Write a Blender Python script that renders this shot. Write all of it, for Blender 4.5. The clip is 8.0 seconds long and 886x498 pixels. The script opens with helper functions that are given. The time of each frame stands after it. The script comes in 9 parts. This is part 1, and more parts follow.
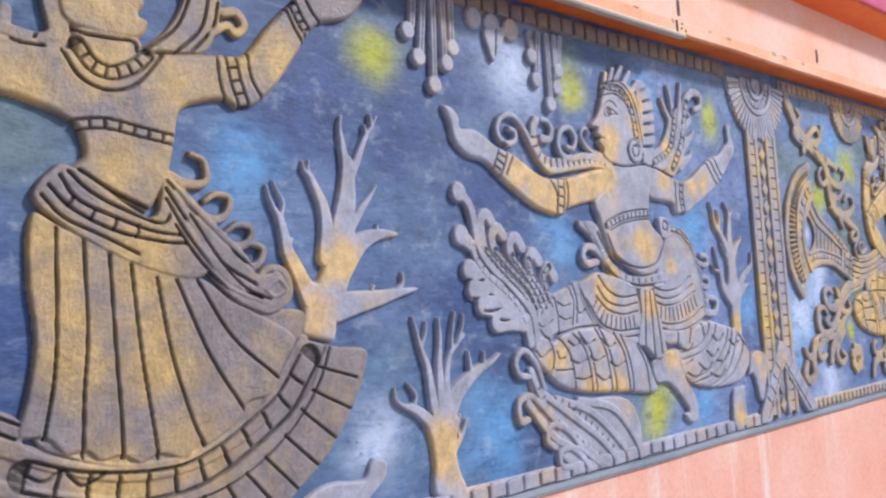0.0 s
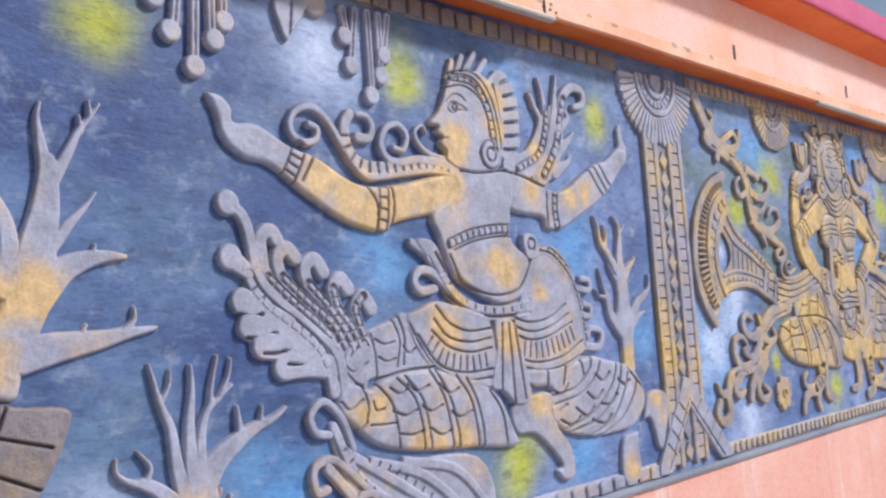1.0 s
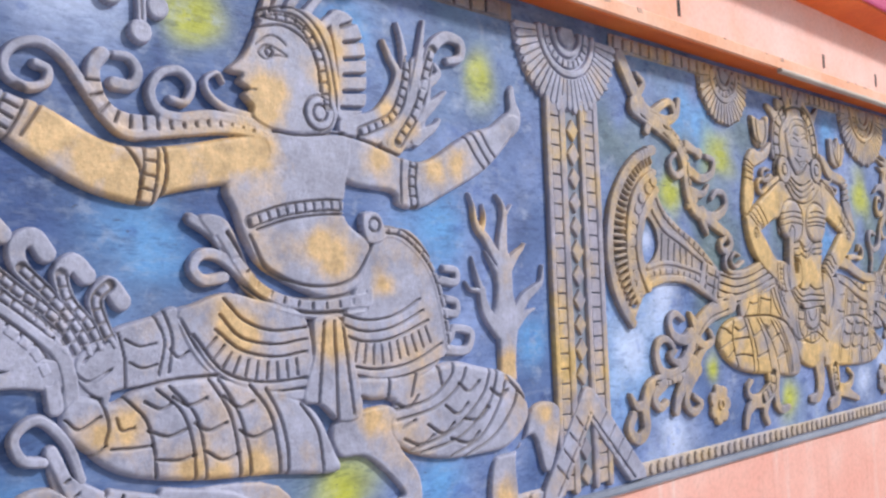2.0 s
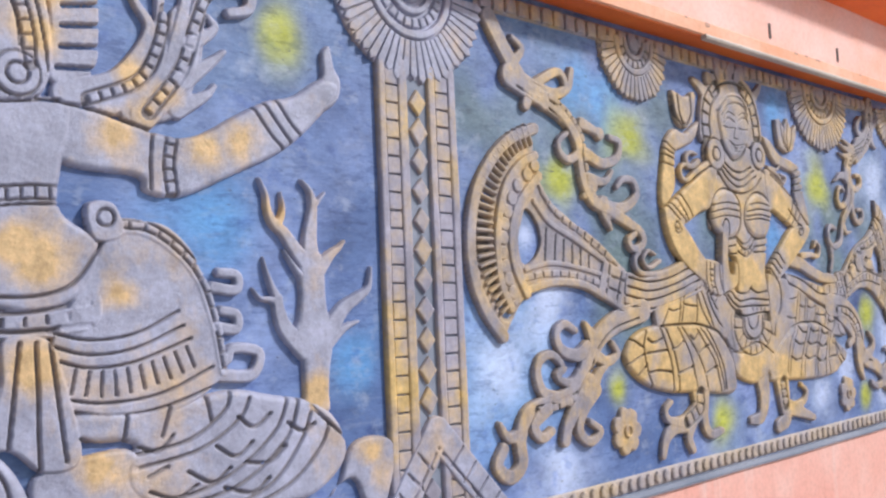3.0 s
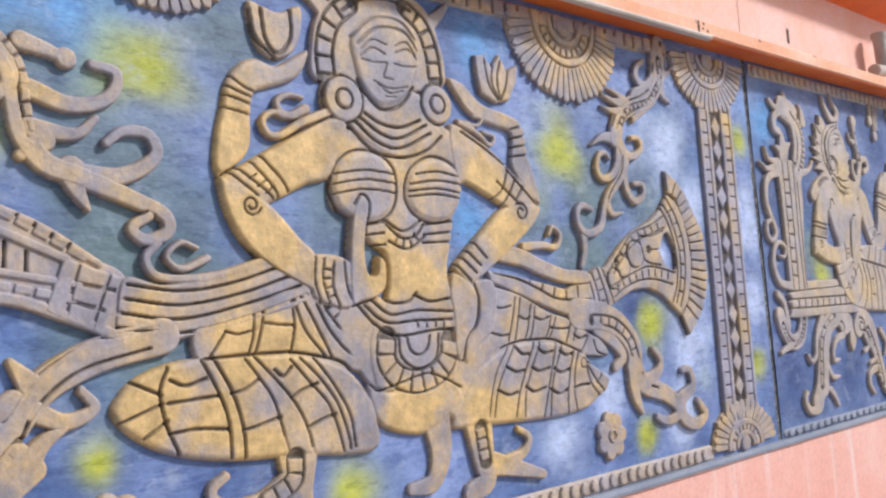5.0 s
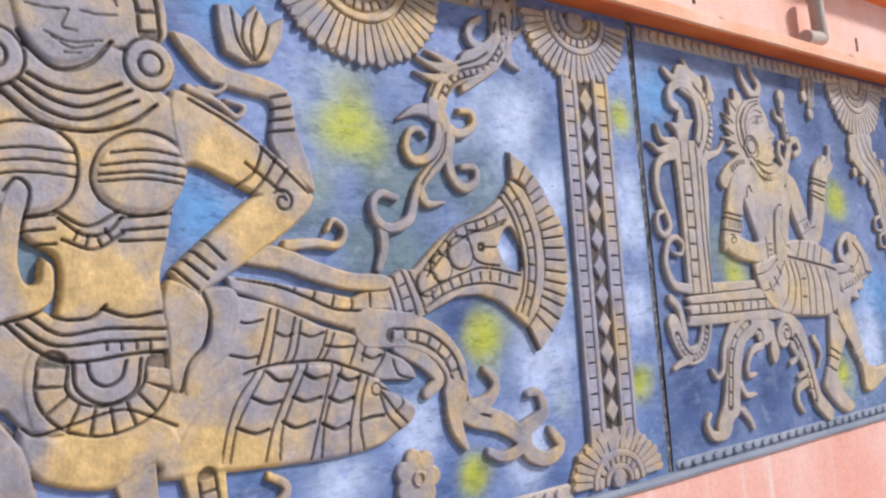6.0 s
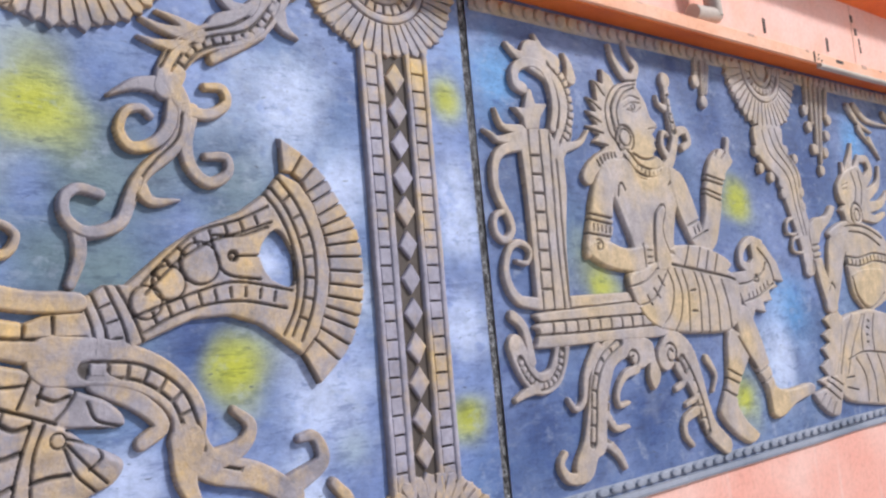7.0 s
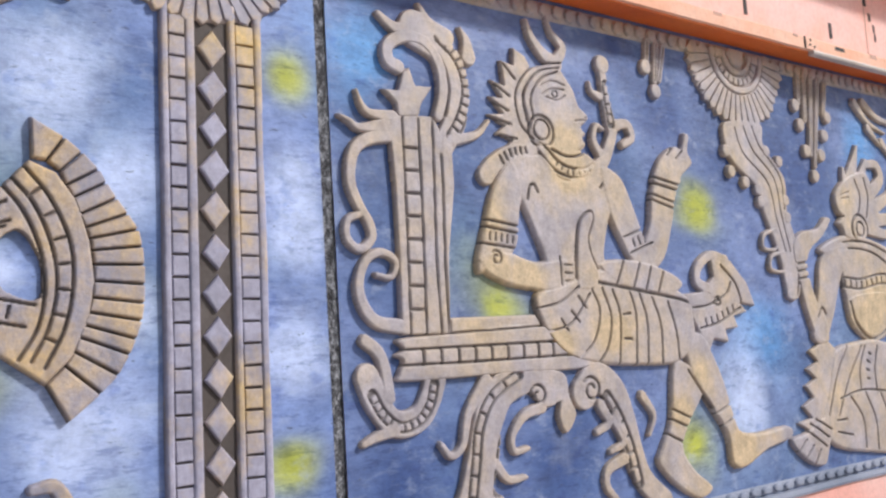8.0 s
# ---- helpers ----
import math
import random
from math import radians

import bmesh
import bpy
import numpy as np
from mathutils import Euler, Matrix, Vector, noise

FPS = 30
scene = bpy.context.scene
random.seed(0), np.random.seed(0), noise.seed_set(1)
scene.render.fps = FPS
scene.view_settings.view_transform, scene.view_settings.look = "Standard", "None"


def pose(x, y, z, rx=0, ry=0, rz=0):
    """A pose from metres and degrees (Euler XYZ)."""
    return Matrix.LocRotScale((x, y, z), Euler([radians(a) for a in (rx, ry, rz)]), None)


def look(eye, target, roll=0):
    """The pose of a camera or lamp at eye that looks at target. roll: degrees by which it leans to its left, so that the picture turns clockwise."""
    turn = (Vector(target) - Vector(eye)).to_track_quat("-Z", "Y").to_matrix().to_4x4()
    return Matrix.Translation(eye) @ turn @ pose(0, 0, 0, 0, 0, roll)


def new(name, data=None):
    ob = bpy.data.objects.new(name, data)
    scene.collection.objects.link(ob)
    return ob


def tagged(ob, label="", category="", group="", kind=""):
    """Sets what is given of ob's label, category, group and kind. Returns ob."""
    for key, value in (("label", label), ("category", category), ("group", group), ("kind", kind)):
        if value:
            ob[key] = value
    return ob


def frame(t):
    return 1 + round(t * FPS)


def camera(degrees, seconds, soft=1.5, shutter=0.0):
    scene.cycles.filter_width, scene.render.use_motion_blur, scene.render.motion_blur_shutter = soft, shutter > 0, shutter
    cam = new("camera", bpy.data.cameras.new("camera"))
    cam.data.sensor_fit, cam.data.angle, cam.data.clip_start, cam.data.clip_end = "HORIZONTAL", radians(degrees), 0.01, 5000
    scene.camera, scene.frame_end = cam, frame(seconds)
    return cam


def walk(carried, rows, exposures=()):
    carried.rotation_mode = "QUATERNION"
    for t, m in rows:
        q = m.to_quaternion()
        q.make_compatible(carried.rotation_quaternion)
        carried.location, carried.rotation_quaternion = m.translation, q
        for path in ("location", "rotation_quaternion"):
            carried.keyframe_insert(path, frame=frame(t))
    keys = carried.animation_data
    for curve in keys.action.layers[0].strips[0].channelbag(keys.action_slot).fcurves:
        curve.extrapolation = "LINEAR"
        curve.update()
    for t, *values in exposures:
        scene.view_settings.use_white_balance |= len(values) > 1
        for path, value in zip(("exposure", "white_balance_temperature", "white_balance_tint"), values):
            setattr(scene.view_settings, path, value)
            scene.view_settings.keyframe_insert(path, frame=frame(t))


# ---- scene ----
cam = camera(52.2, 8.0, soft=2.5)
PATH = [
    (0, (-0.095, 0.007, 1.545), (1.296, 1.437, 1.688), -3.7),
    (0.5, (0.372, 0.007, 1.577), (1.738, 1.46, 1.728), -3.0),
    (1, (0.87, 0.075, 1.571), (2.287, 1.474, 1.754), -4.1),
    (1.5, (1.312, 0.101, 1.572), (2.704, 1.528, 1.738), -2.9),
    (2, (1.812, 0.071, 1.617), (3.192, 1.513, 1.747), -2.2),
    (2.2, (2.004, 0.087, 1.623), (3.403, 1.511, 1.744), -1.7),
    (3.3, (3.077, 0.084, 1.597), (4.406, 1.572, 1.741), -3.1),
    (3.5, (3.277, 0.069, 1.578), (4.616, 1.55, 1.704), -3.5),
    (4, (3.846, 0.091, 1.589), (5.228, 1.528, 1.747), -3.7),
    (4.2, (4.043, 0.068, 1.573), (5.429, 1.5, 1.741), -4.0),
    (5.3, (5.268, 0.031, 1.568), (6.6, 1.514, 1.729), -4.3),
    (5.5, (5.478, 0.047, 1.582), (6.823, 1.517, 1.755), -4.7),
    (6, (6.06, -0.006, 1.564), (7.364, 1.503, 1.722), -4.5),
    (6.5, (6.535, 0.002, 1.544), (7.852, 1.497, 1.712), -4.4),
    (7, (7.033, 0.025, 1.534), (8.352, 1.516, 1.724), -5.3),
    (7.5, (7.515, -0.011, 1.556), (8.736, 1.563, 1.731), -4.3),
    (8, (7.971, 0.023, 1.548), (9.167, 1.611, 1.765), -3.5),
]
walk(cam, [(t, look(eye, target, roll)) for t, eye, target, roll in PATH])

# ---- light ----
world = bpy.data.worlds.new("sky")
scene.world = world
world.use_nodes = True
wn = world.node_tree.nodes
sky = wn.new("ShaderNodeTexSky")
sky.sky_type, sky.sun_disc = "NISHITA", False
SUN_UP, SUN_SIDE = radians(36), radians(44)   # height, and swing from straight out of the wall towards +x
sky.sun_elevation, sky.sun_rotation = SUN_UP, radians(180) - SUN_SIDE
sky.air_density, sky.dust_density = 1.0, 2.0
wn["Background"].inputs["Strength"].default_value = 0.082
world.node_tree.links.new(sky.outputs[0], wn["Background"].inputs["Color"])
sun = new("sun", bpy.data.lights.new("sun", "SUN"))
sun.data.energy, sun.data.angle, sun.data.color = 2.95, radians(6), (0.965, 0.97, 0.99)
sun_way = Vector((math.sin(SUN_SIDE) * math.cos(SUN_UP), -math.cos(SUN_SIDE) * math.cos(SUN_UP), math.sin(SUN_UP)))
sun.matrix_world = look(sun_way * 30, (0, 0, 0))
scene.view_settings.exposure = 0.15


# ---- materials ----
def material(name):
    m = bpy.data.materials.new(name)
    m.use_nodes = True
    nt = m.node_tree
    return m, nt, nt.nodes["Principled BSDF"]


def node(nt, kind, **values):
    n = nt.nodes.new(kind)
    for k, v in values.items():
        n.inputs[k.replace("_", " ")].default_value = v
    return n


def noise_tex(nt, scale, detail=4.0, rough=0.55, stretch=(1, 1, 1), shift=0.0):
    geo = nt.nodes.new("ShaderNodeNewGeometry")
    mp = nt.nodes.new("ShaderNodeMapping")
    mp.inputs["Scale"].default_value = stretch
    mp.inputs["Location"].default_value = (shift, shift * 0.7, shift * 1.3)
    nt.links.new(geo.outputs["Position"], mp.inputs["Vector"])
    n = node(nt, "ShaderNodeTexNoise", Scale=scale, Detail=detail, Roughness=rough)
    nt.links.new(mp.outputs[0], n.inputs["Vector"])
    return n.outputs["Fac"]


def ramp(nt, fac, *stops):
    r = nt.nodes.new("ShaderNodeValToRGB")
    while len(r.color_ramp.elements) < len(stops):
        r.color_ramp.elements.new(0.5)
    for e, (at, c) in zip(r.color_ramp.elements, stops):
        e.position, e.color = at, (*c, 1) if len(c) == 3 else c
    nt.links.new(fac, r.inputs["Fac"])
    return r.outputs["Color"]


def blend(nt, fac, a, b, how="MIX"):
    m = nt.nodes.new("ShaderNodeMix")
    m.data_type, m.blend_type = "RGBA", how
    for sock, v in ((m.inputs[0], fac), (m.inputs[6], a), (m.inputs[7], b)):
        if isinstance(v, (int, float)):
            sock.default_value = v
        elif isinstance(v, tuple):
            sock.default_value = (*v, 1)
        else:
            nt.links.new(v, sock)
    return m.outputs[2]


def bumped(nt, bsdf, *layers):
    """Stacks bumps: (height socket, strength, distance)."""
    last = None
    for height, strength, dist in layers:
        b = node(nt, "ShaderNodeBump", Strength=strength, Distance=dist)
        nt.links.new(height, b.inputs["Height"])
        if last:
            nt.links.new(last, b.inputs["Normal"])
        last = b.outputs["Normal"]
    nt.links.new(last, bsdf.inputs["Normal"])


W1, W0 = (1, 1, 1), (0, 0, 0)


def relief_paint(name, grey, gold, low, high, rough=0.5, shift=0.0, gold_scale=3.2, flake=0.35, line_rim_shade=(0.06, 0.046, 0.042)):
    """Grey-mauve distemper with brushed patches of gold paint, dark umber incised lines, and rim shade put into the
    colour.
    """
    m, nt, bsdf = material(name)
    def value(key):
        at = nt.nodes.new("ShaderNodeAttribute")
        at.attribute_name = key
        return at.outputs["Fac"]
    def maths(how, p, q):
        n = nt.nodes.new("ShaderNodeMath")
        n.operation = how
        for sock, v in zip(n.inputs, (p, q)):
            if isinstance(v, float):
                sock.default_value = v
            else:
                nt.links.new(v, sock)
        return n.outputs[0]
    grain = noise_tex(nt, 60, 5, 0.6, shift=shift)
    tone = ramp(nt, noise_tex(nt, 8, 6, 0.65, shift=shift + 3), (0.3, tuple(c * 0.68 for c in grey)), (0.7, tuple(min(1, c * 1.25) for c in grey)))
    rich = ramp(nt, noise_tex(nt, 16, 5, 0.65, shift=shift + 9), (0.28, tuple(c * 0.66 for c in gold)), (0.72, tuple(min(1, c * 1.3) for c in gold)))
    patch = maths("ADD", noise_tex(nt, gold_scale, 7, 0.68, stretch=(1, 1, 0.8), shift=shift + 5), maths("MULTIPLY", value("gilt"), 0.34))
    where = ramp(nt, patch, (low, W0), (high, W1))
    col = blend(nt, where, tone, rich)
    col = blend(nt, 0.38, col, ramp(nt, grain, (0.25, (0.45, 0.43, 0.42)), (0.6, W1)), "MULTIPLY")
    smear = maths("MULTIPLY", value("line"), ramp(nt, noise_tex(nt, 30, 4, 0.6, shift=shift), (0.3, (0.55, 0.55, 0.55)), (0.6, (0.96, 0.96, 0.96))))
    col = blend(nt, smear, col, line_rim_shade)
    nt.links.new(col, bsdf.inputs["Base Color"])
    nt.links.new(ramp(nt, grain, (0.3, (rough - 0.1,) * 3), (0.7, (rough + 0.2,) * 3)), bsdf.inputs["Roughness"])
    bumped(nt, bsdf, (noise_tex(nt, 38, 6, 0.68, shift=shift), flake, 0.009), (noise_tex(nt, 130, 4, 0.65), flake * 0.8, 0.003))
    return m


def wall_paint(name, base, dark, light, streak=False, rough=0.75):
    m, nt, bsdf = material(name)
    col = ramp(nt, noise_tex(nt, 1.7, 6, 0.6), (0.3, dark), (0.52, base), (0.75, light))
    if streak:
        run = noise_tex(nt, 5.0, 4, 0.6, stretch=(1, 1, 0.06))
        col = blend(nt, ramp(nt, run, (0.56, W0), (0.72, W1)), col, (0.86, 0.74, 0.72))
        drip = noise_tex(nt, 16.0, 4, 0.6, stretch=(1, 1, 0.05), shift=4)
        col = blend(nt, ramp(nt, drip, (0.6, W0), (0.8, (0.35, 0.35, 0.35))), col, (0.55, 0.22, 0.16))
    col = blend(nt, 0.4, col, ramp(nt, noise_tex(nt, 45, 5, 0.65), (0.28, (0.62, 0.58, 0.56)), (0.55, W1)), "MULTIPLY")
    nt.links.new(col, bsdf.inputs["Base Color"])
    bsdf.inputs["Roughness"].default_value = rough
    bumped(nt, bsdf, (noise_tex(nt, 12, 6, 0.6), 0.25, 0.01), (noise_tex(nt, 90, 4, 0.6), 0.25, 0.003))
    return m


MAUVE = relief_paint("mauve_and_gold_paint", (0.375, 0.385, 0.515), (0.66, 0.45, 0.235), 0.51, 0.76, shift=1.0, line_rim_shade=(0.165, 0.145, 0.16))
BRONZE = relief_paint("bronze_paint", (0.235, 0.20, 0.225), (0.52, 0.35, 0.155), 0.50, 0.84, rough=0.42, shift=7.0, gold_scale=5.0, flake=0.6, line_rim_shade=(0.03, 0.022, 0.02))
# the tan line tone is deepened to carry shade in the carving
TAN = relief_paint("tan_paint", (0.325, 0.30, 0.35), (0.66, 0.445, 0.195), 0.42, 0.68, shift=13.0, gold_scale=5.0, line_rim_shade=(0.045, 0.034, 0.03))
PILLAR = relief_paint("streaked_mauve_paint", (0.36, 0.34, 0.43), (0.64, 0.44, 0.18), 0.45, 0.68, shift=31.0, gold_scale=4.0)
BEIGE = relief_paint("beige_paint", (0.435, 0.385, 0.405), (0.60, 0.45, 0.28), 0.41, 0.69, shift=21.0, line_rim_shade=(0.10, 0.082, 0.08))
SALMON = wall_paint("salmon_limewash", (0.85, 0.45, 0.38), (0.82, 0.37, 0.30), (0.88, 0.57, 0.51), True)
CORAL = wall_paint("coral_limewash", (0.92, 0.56, 0.49), (0.91, 0.45, 0.31), (0.94, 0.67, 0.63))
FASCIA = wall_paint("peach_ledge_paint", (0.92, 0.50, 0.34), (0.86, 0.36, 0.19), (0.94, 0.66, 0.54))
ORANGE = wall_paint("orange_ledge_paint", (0.80, 0.17, 0.025), (0.66, 0.11, 0.02), (0.88, 0.26, 0.05), rough=0.6)
MAGENTA = wall_paint("magenta_paint", (0.62, 0.08, 0.22), (0.55, 0.06, 0.18), (0.68, 0.14, 0.28))
PALE = wall_paint("pale_metal_paint", (0.55, 0.47, 0.42), (0.42, 0.33, 0.28), (0.66, 0.58, 0.53), rough=0.45)
DARK = wall_paint("dark_grime", (0.03, 0.026, 0.026), (0.02, 0.018, 0.018), (0.06, 0.05, 0.05))
CEMENT = wall_paint("blue_grey_cement", (0.25, 0.28, 0.36), (0.17, 0.2, 0.27), (0.36, 0.38, 0.46))
CHIP = wall_paint("flaked_paint", (0.62, 0.36, 0.28), (0.40, 0.24, 0.18), (0.72, 0.5, 0.42))
UMBER = wall_paint("umber_paint", (0.085, 0.066, 0.058), (0.05, 0.04, 0.036), (0.15, 0.125, 0.115))
EARTH = wall_paint("pavement_concrete", (0.46, 0.44, 0.43), (0.36, 0.35, 0.34), (0.55, 0.53, 0.51))


def mural_paint():
    """Blue distemper; the colour spots sit in the mesh's colour attribute, brushwork and grain come on top."""
    m, nt, bsdf = material("mural_blue_paint")
    at = nt.nodes.new("ShaderNodeAttribute")
    at.attribute_name = "paint"
    brush = noise_tex(nt, 7, 7, 0.68, stretch=(0.85, 1, 1.2))
    col = blend(nt, 0.75, at.outputs["Color"], ramp(nt, brush, (0.30, (0.5, 0.53, 0.62)), (0.5, (0.95, 0.95, 0.97)), (0.72, (1.3, 1.28, 1.22))), "MULTIPLY")
    scum = noise_tex(nt, 3.2, 8, 0.7, shift=5)
    col = blend(nt, ramp(nt, scum, (0.55, W0), (0.78, (0.4, 0.4, 0.4))), col, (0.36, 0.39, 0.47))
    col = blend(nt, 0.6, col, ramp(nt, noise_tex(nt, 34, 6, 0.7, stretch=(0.75, 1, 1.2)), (0.3, (0.55, 0.57, 0.62)), (0.55, W1)), "MULTIPLY")
    dab = noise_tex(nt, 13, 3, 0.5, stretch=(1, 1, 1.3), shift=11)
    col = blend(nt, ramp(nt, dab, (0.60, W0), (0.70, (0.55, 0.55, 0.55))), col, blend(nt, 1.0, col, (0.45, 0.55, 0.8), "MULTIPLY"))
    pale = noise_tex(nt, 11, 4, 0.6, stretch=(1, 1, 1.2), shift=17)
    col = blend(nt, ramp(nt, pale, (0.58, W0), (0.72, (0.4, 0.4, 0.4))), col, (0.40, 0.46, 0.60))
    scratch = noise_tex(nt, 19, 3, 0.75, stretch=(0.4, 1, 1.7), shift=29)
    col = blend(nt, ramp(nt, scratch, (0.57, W0), (0.63, (0.5, 0.5, 0.5))), col, blend(nt, 1.0, col, (0.42, 0.48, 0.62), "MULTIPLY"))
    col = blend(nt, ramp(nt, scratch, (0.33, (0.16, 0.16, 0.16)), (0.42, W0)), col, (0.36, 0.42, 0.55))
    nick = noise_tex(nt, 42, 3, 0.6, stretch=(0.5, 1, 1.5), shift=23)
    col = blend(nt, ramp(nt, nick, (0.66, W0), (0.72, (0.8, 0.8, 0.8))), col, (0.05, 0.06, 0.10))
    nt.links.new(col, bsdf.inputs["Base Color"])
    bsdf.inputs["Roughness"].default_value = 0.6
    bumped(nt, bsdf, (noise_tex(nt, 14, 6, 0.65, stretch=(0.7, 1, 1.3)), 0.35, 0.012), (noise_tex(nt, 85, 4, 0.65, stretch=(0.6, 1, 1.4)), 0.35, 0.004))
    return m


MURAL = mural_paint()


def grimy_joint():
    m, nt, bsdf = material("grimy_joint")
    col = ramp(nt, noise_tex(nt, 75, 6, 0.75, stretch=(1, 1, 0.6)), (0.40, (0.018, 0.016, 0.018)), (0.52, (0.12, 0.12, 0.13)), (0.64, (0.46, 0.46, 0.49)))
    nt.links.new(col, bsdf.inputs["Base Color"])
    bsdf.inputs["Roughness"].default_value = 0.9
    bumped(nt, bsdf, (noise_tex(nt, 60, 6, 0.7), 0.8, 0.02))
    return m


JOINT = grimy_joint()

# ---- mesh helpers ----
WALL = 2.40          # face of the painted ground of the mural
LOW, TOP = 0.81, 2.84  # its lower and upper edge
SEAM = 9.335
DEPTH = 0.65         # how far the carving stands out, over its drawn heights


def mesh_object(name, bm, mat, parent=None, label="", smooth=False):
    me = bpy.data.meshes.new(name)
    bm.to_mesh(me)
    bm.free()
    me.materials.append(mat)
    if smooth:
        me.polygons.foreach_set("use_smooth", [True] * len(me.polygons))
    ob = new(name, me)
    if parent:
        ob.parent = parent
    if label:
        ob["label"] = label
    return ob


def part(name, bm, mat, parent, label=""):
    return mesh_object(name, bm, mat, parent, label)


def box(x0, x1, y0, y1, z0, z1, bevel=0.0, bm=None):
    bm = bm or bmesh.new()
    made = bmesh.ops.create_cube(bm, size=1, matrix=Matrix.LocRotScale(((x0 + x1) / 2, (y0 + y1) / 2, (z0 + z1) / 2), None, (x1 - x0, y1 - y0, z1 - z0)))
    if bevel:
        edges = list({e for v in made["verts"] for e in v.link_edges})
        bmesh.ops.bevel(bm, geom=edges, offset=bevel, segments=2, profile=0.6, affect="EDGES")
    return bm


def sweep(profile, x0, x1, step=0.25, wobble=0.0):
    """A moulding: a closed (y, z) profile drawn along x."""
    bm, rows = bmesh.new(), []
    n = max(1, round((x1 - x0) / step))
    for i in range(n + 1):
        x = x0 + (x1 - x0) * i / n
        dz = wobble * noise.noise((x * 1.3, 4.0, 0))
        dy = wobble * noise.noise((x * 1.7, 9.0, 3))
        rows.append([bm.verts.new((x, y + dy, z + dz)) for y, z in profile])
    for a, b in zip(rows, rows[1:]):
        for j in range(len(profile)):
            k = (j + 1) % len(profile)
            bm.faces.new((a[j], b[j], b[k], a[k]))
    bm.faces.new(rows[0])
    bm.faces.new(rows[-1][::-1])
    bmesh.ops.recalc_face_normals(bm, faces=bm.faces)
    return bm


def pad(outline, height, round_edge=0.006):
    """A small raised block in the wall's plane: outline of (x, z), standing height proud of y = 0, with a rounded rim."""
    bm = bmesh.new()
    cx, cz = sum(p[0] for p in outline) / len(outline), sum(p[1] for p in outline) / len(outline)
    rings = []
    for shrink, y in ((0, 0.004), (0, -height + round_edge), (round_edge * 0.35, -height + round_edge * 0.3), (round_edge * 1.1, -height)):
        ring = []
        for x, z in outline:
            d = math.hypot(x - cx, z - cz) or 1
            k = max(0.0, 1 - shrink / d)
            ring.append(bm.verts.new((cx + (x - cx) * k, y, cz + (z - cz) * k)))
        rings.append(ring)
    n = len(outline)
    for a, b in zip(rings, rings[1:]):
        for j in range(n):
            bm.faces.new((a[j], a[(j + 1) % n], b[(j + 1) % n], b[j]))
    bm.faces.new(rings[-1])
    bmesh.ops.recalc_face_normals(bm, faces=bm.faces)
    return bm


def pad_mesh(name, outline, height, mat, round_edge=0.006):
    me = bpy.data.meshes.new(name)
    bm = pad(outline, height * DEPTH, round_edge * 0.8)
    bm.to_mesh(me)
    bm.free()
    me.materials.append(mat)
    return me


def piece(name, me, parent, x, z, y=WALL, turn=0.0, scale=1.0):
    ob = new(name, me)
    ob.parent = parent
    ob.matrix_basis = Matrix.LocRotScale((x, y, z), Euler((0, turn, 0)), (scale, 1, scale))
    return ob


# ---- the relief carver ----
def smooth_line(pts, closed=False, fine=6):
    """A Catmull-Rom curve through the control points."""
    p = np.array(pts, float)
    if len(p) < 3:
        return p
    ext = np.vstack([p[-1], p, p[:2]]) if closed else np.vstack([2 * p[0] - p[1], p, 2 * p[-1] - p[-2]])
    out = []
    for i in range(len(ext) - 3):
        a, b, c, d = ext[i:i + 4]
        for t in np.arange(fine) / fine:
            out.append(0.5 * (2 * b + (c - a) * t + (2 * a - 5 * b + 4 * c - d) * t * t + (3 * b - a - 3 * c + d) * t ** 3))
    if not closed:
        out.append(p[-1])
    return np.array(out)


def coil(cx, cz, r0, r1, start, turns, n=22):
    """Points of a spiral round (cx, cz) from radius r0 to r1; start in degrees, turns > 0 counter-clockwise."""
    return [(cx + (r0 + (r1 - r0) * i / n) * math.cos(radians(start + 360 * turns * i / n)),
             cz + (r0 + (r1 - r0) * i / n) * math.sin(radians(start + 360 * turns * i / n))) for i in range(n + 1)]


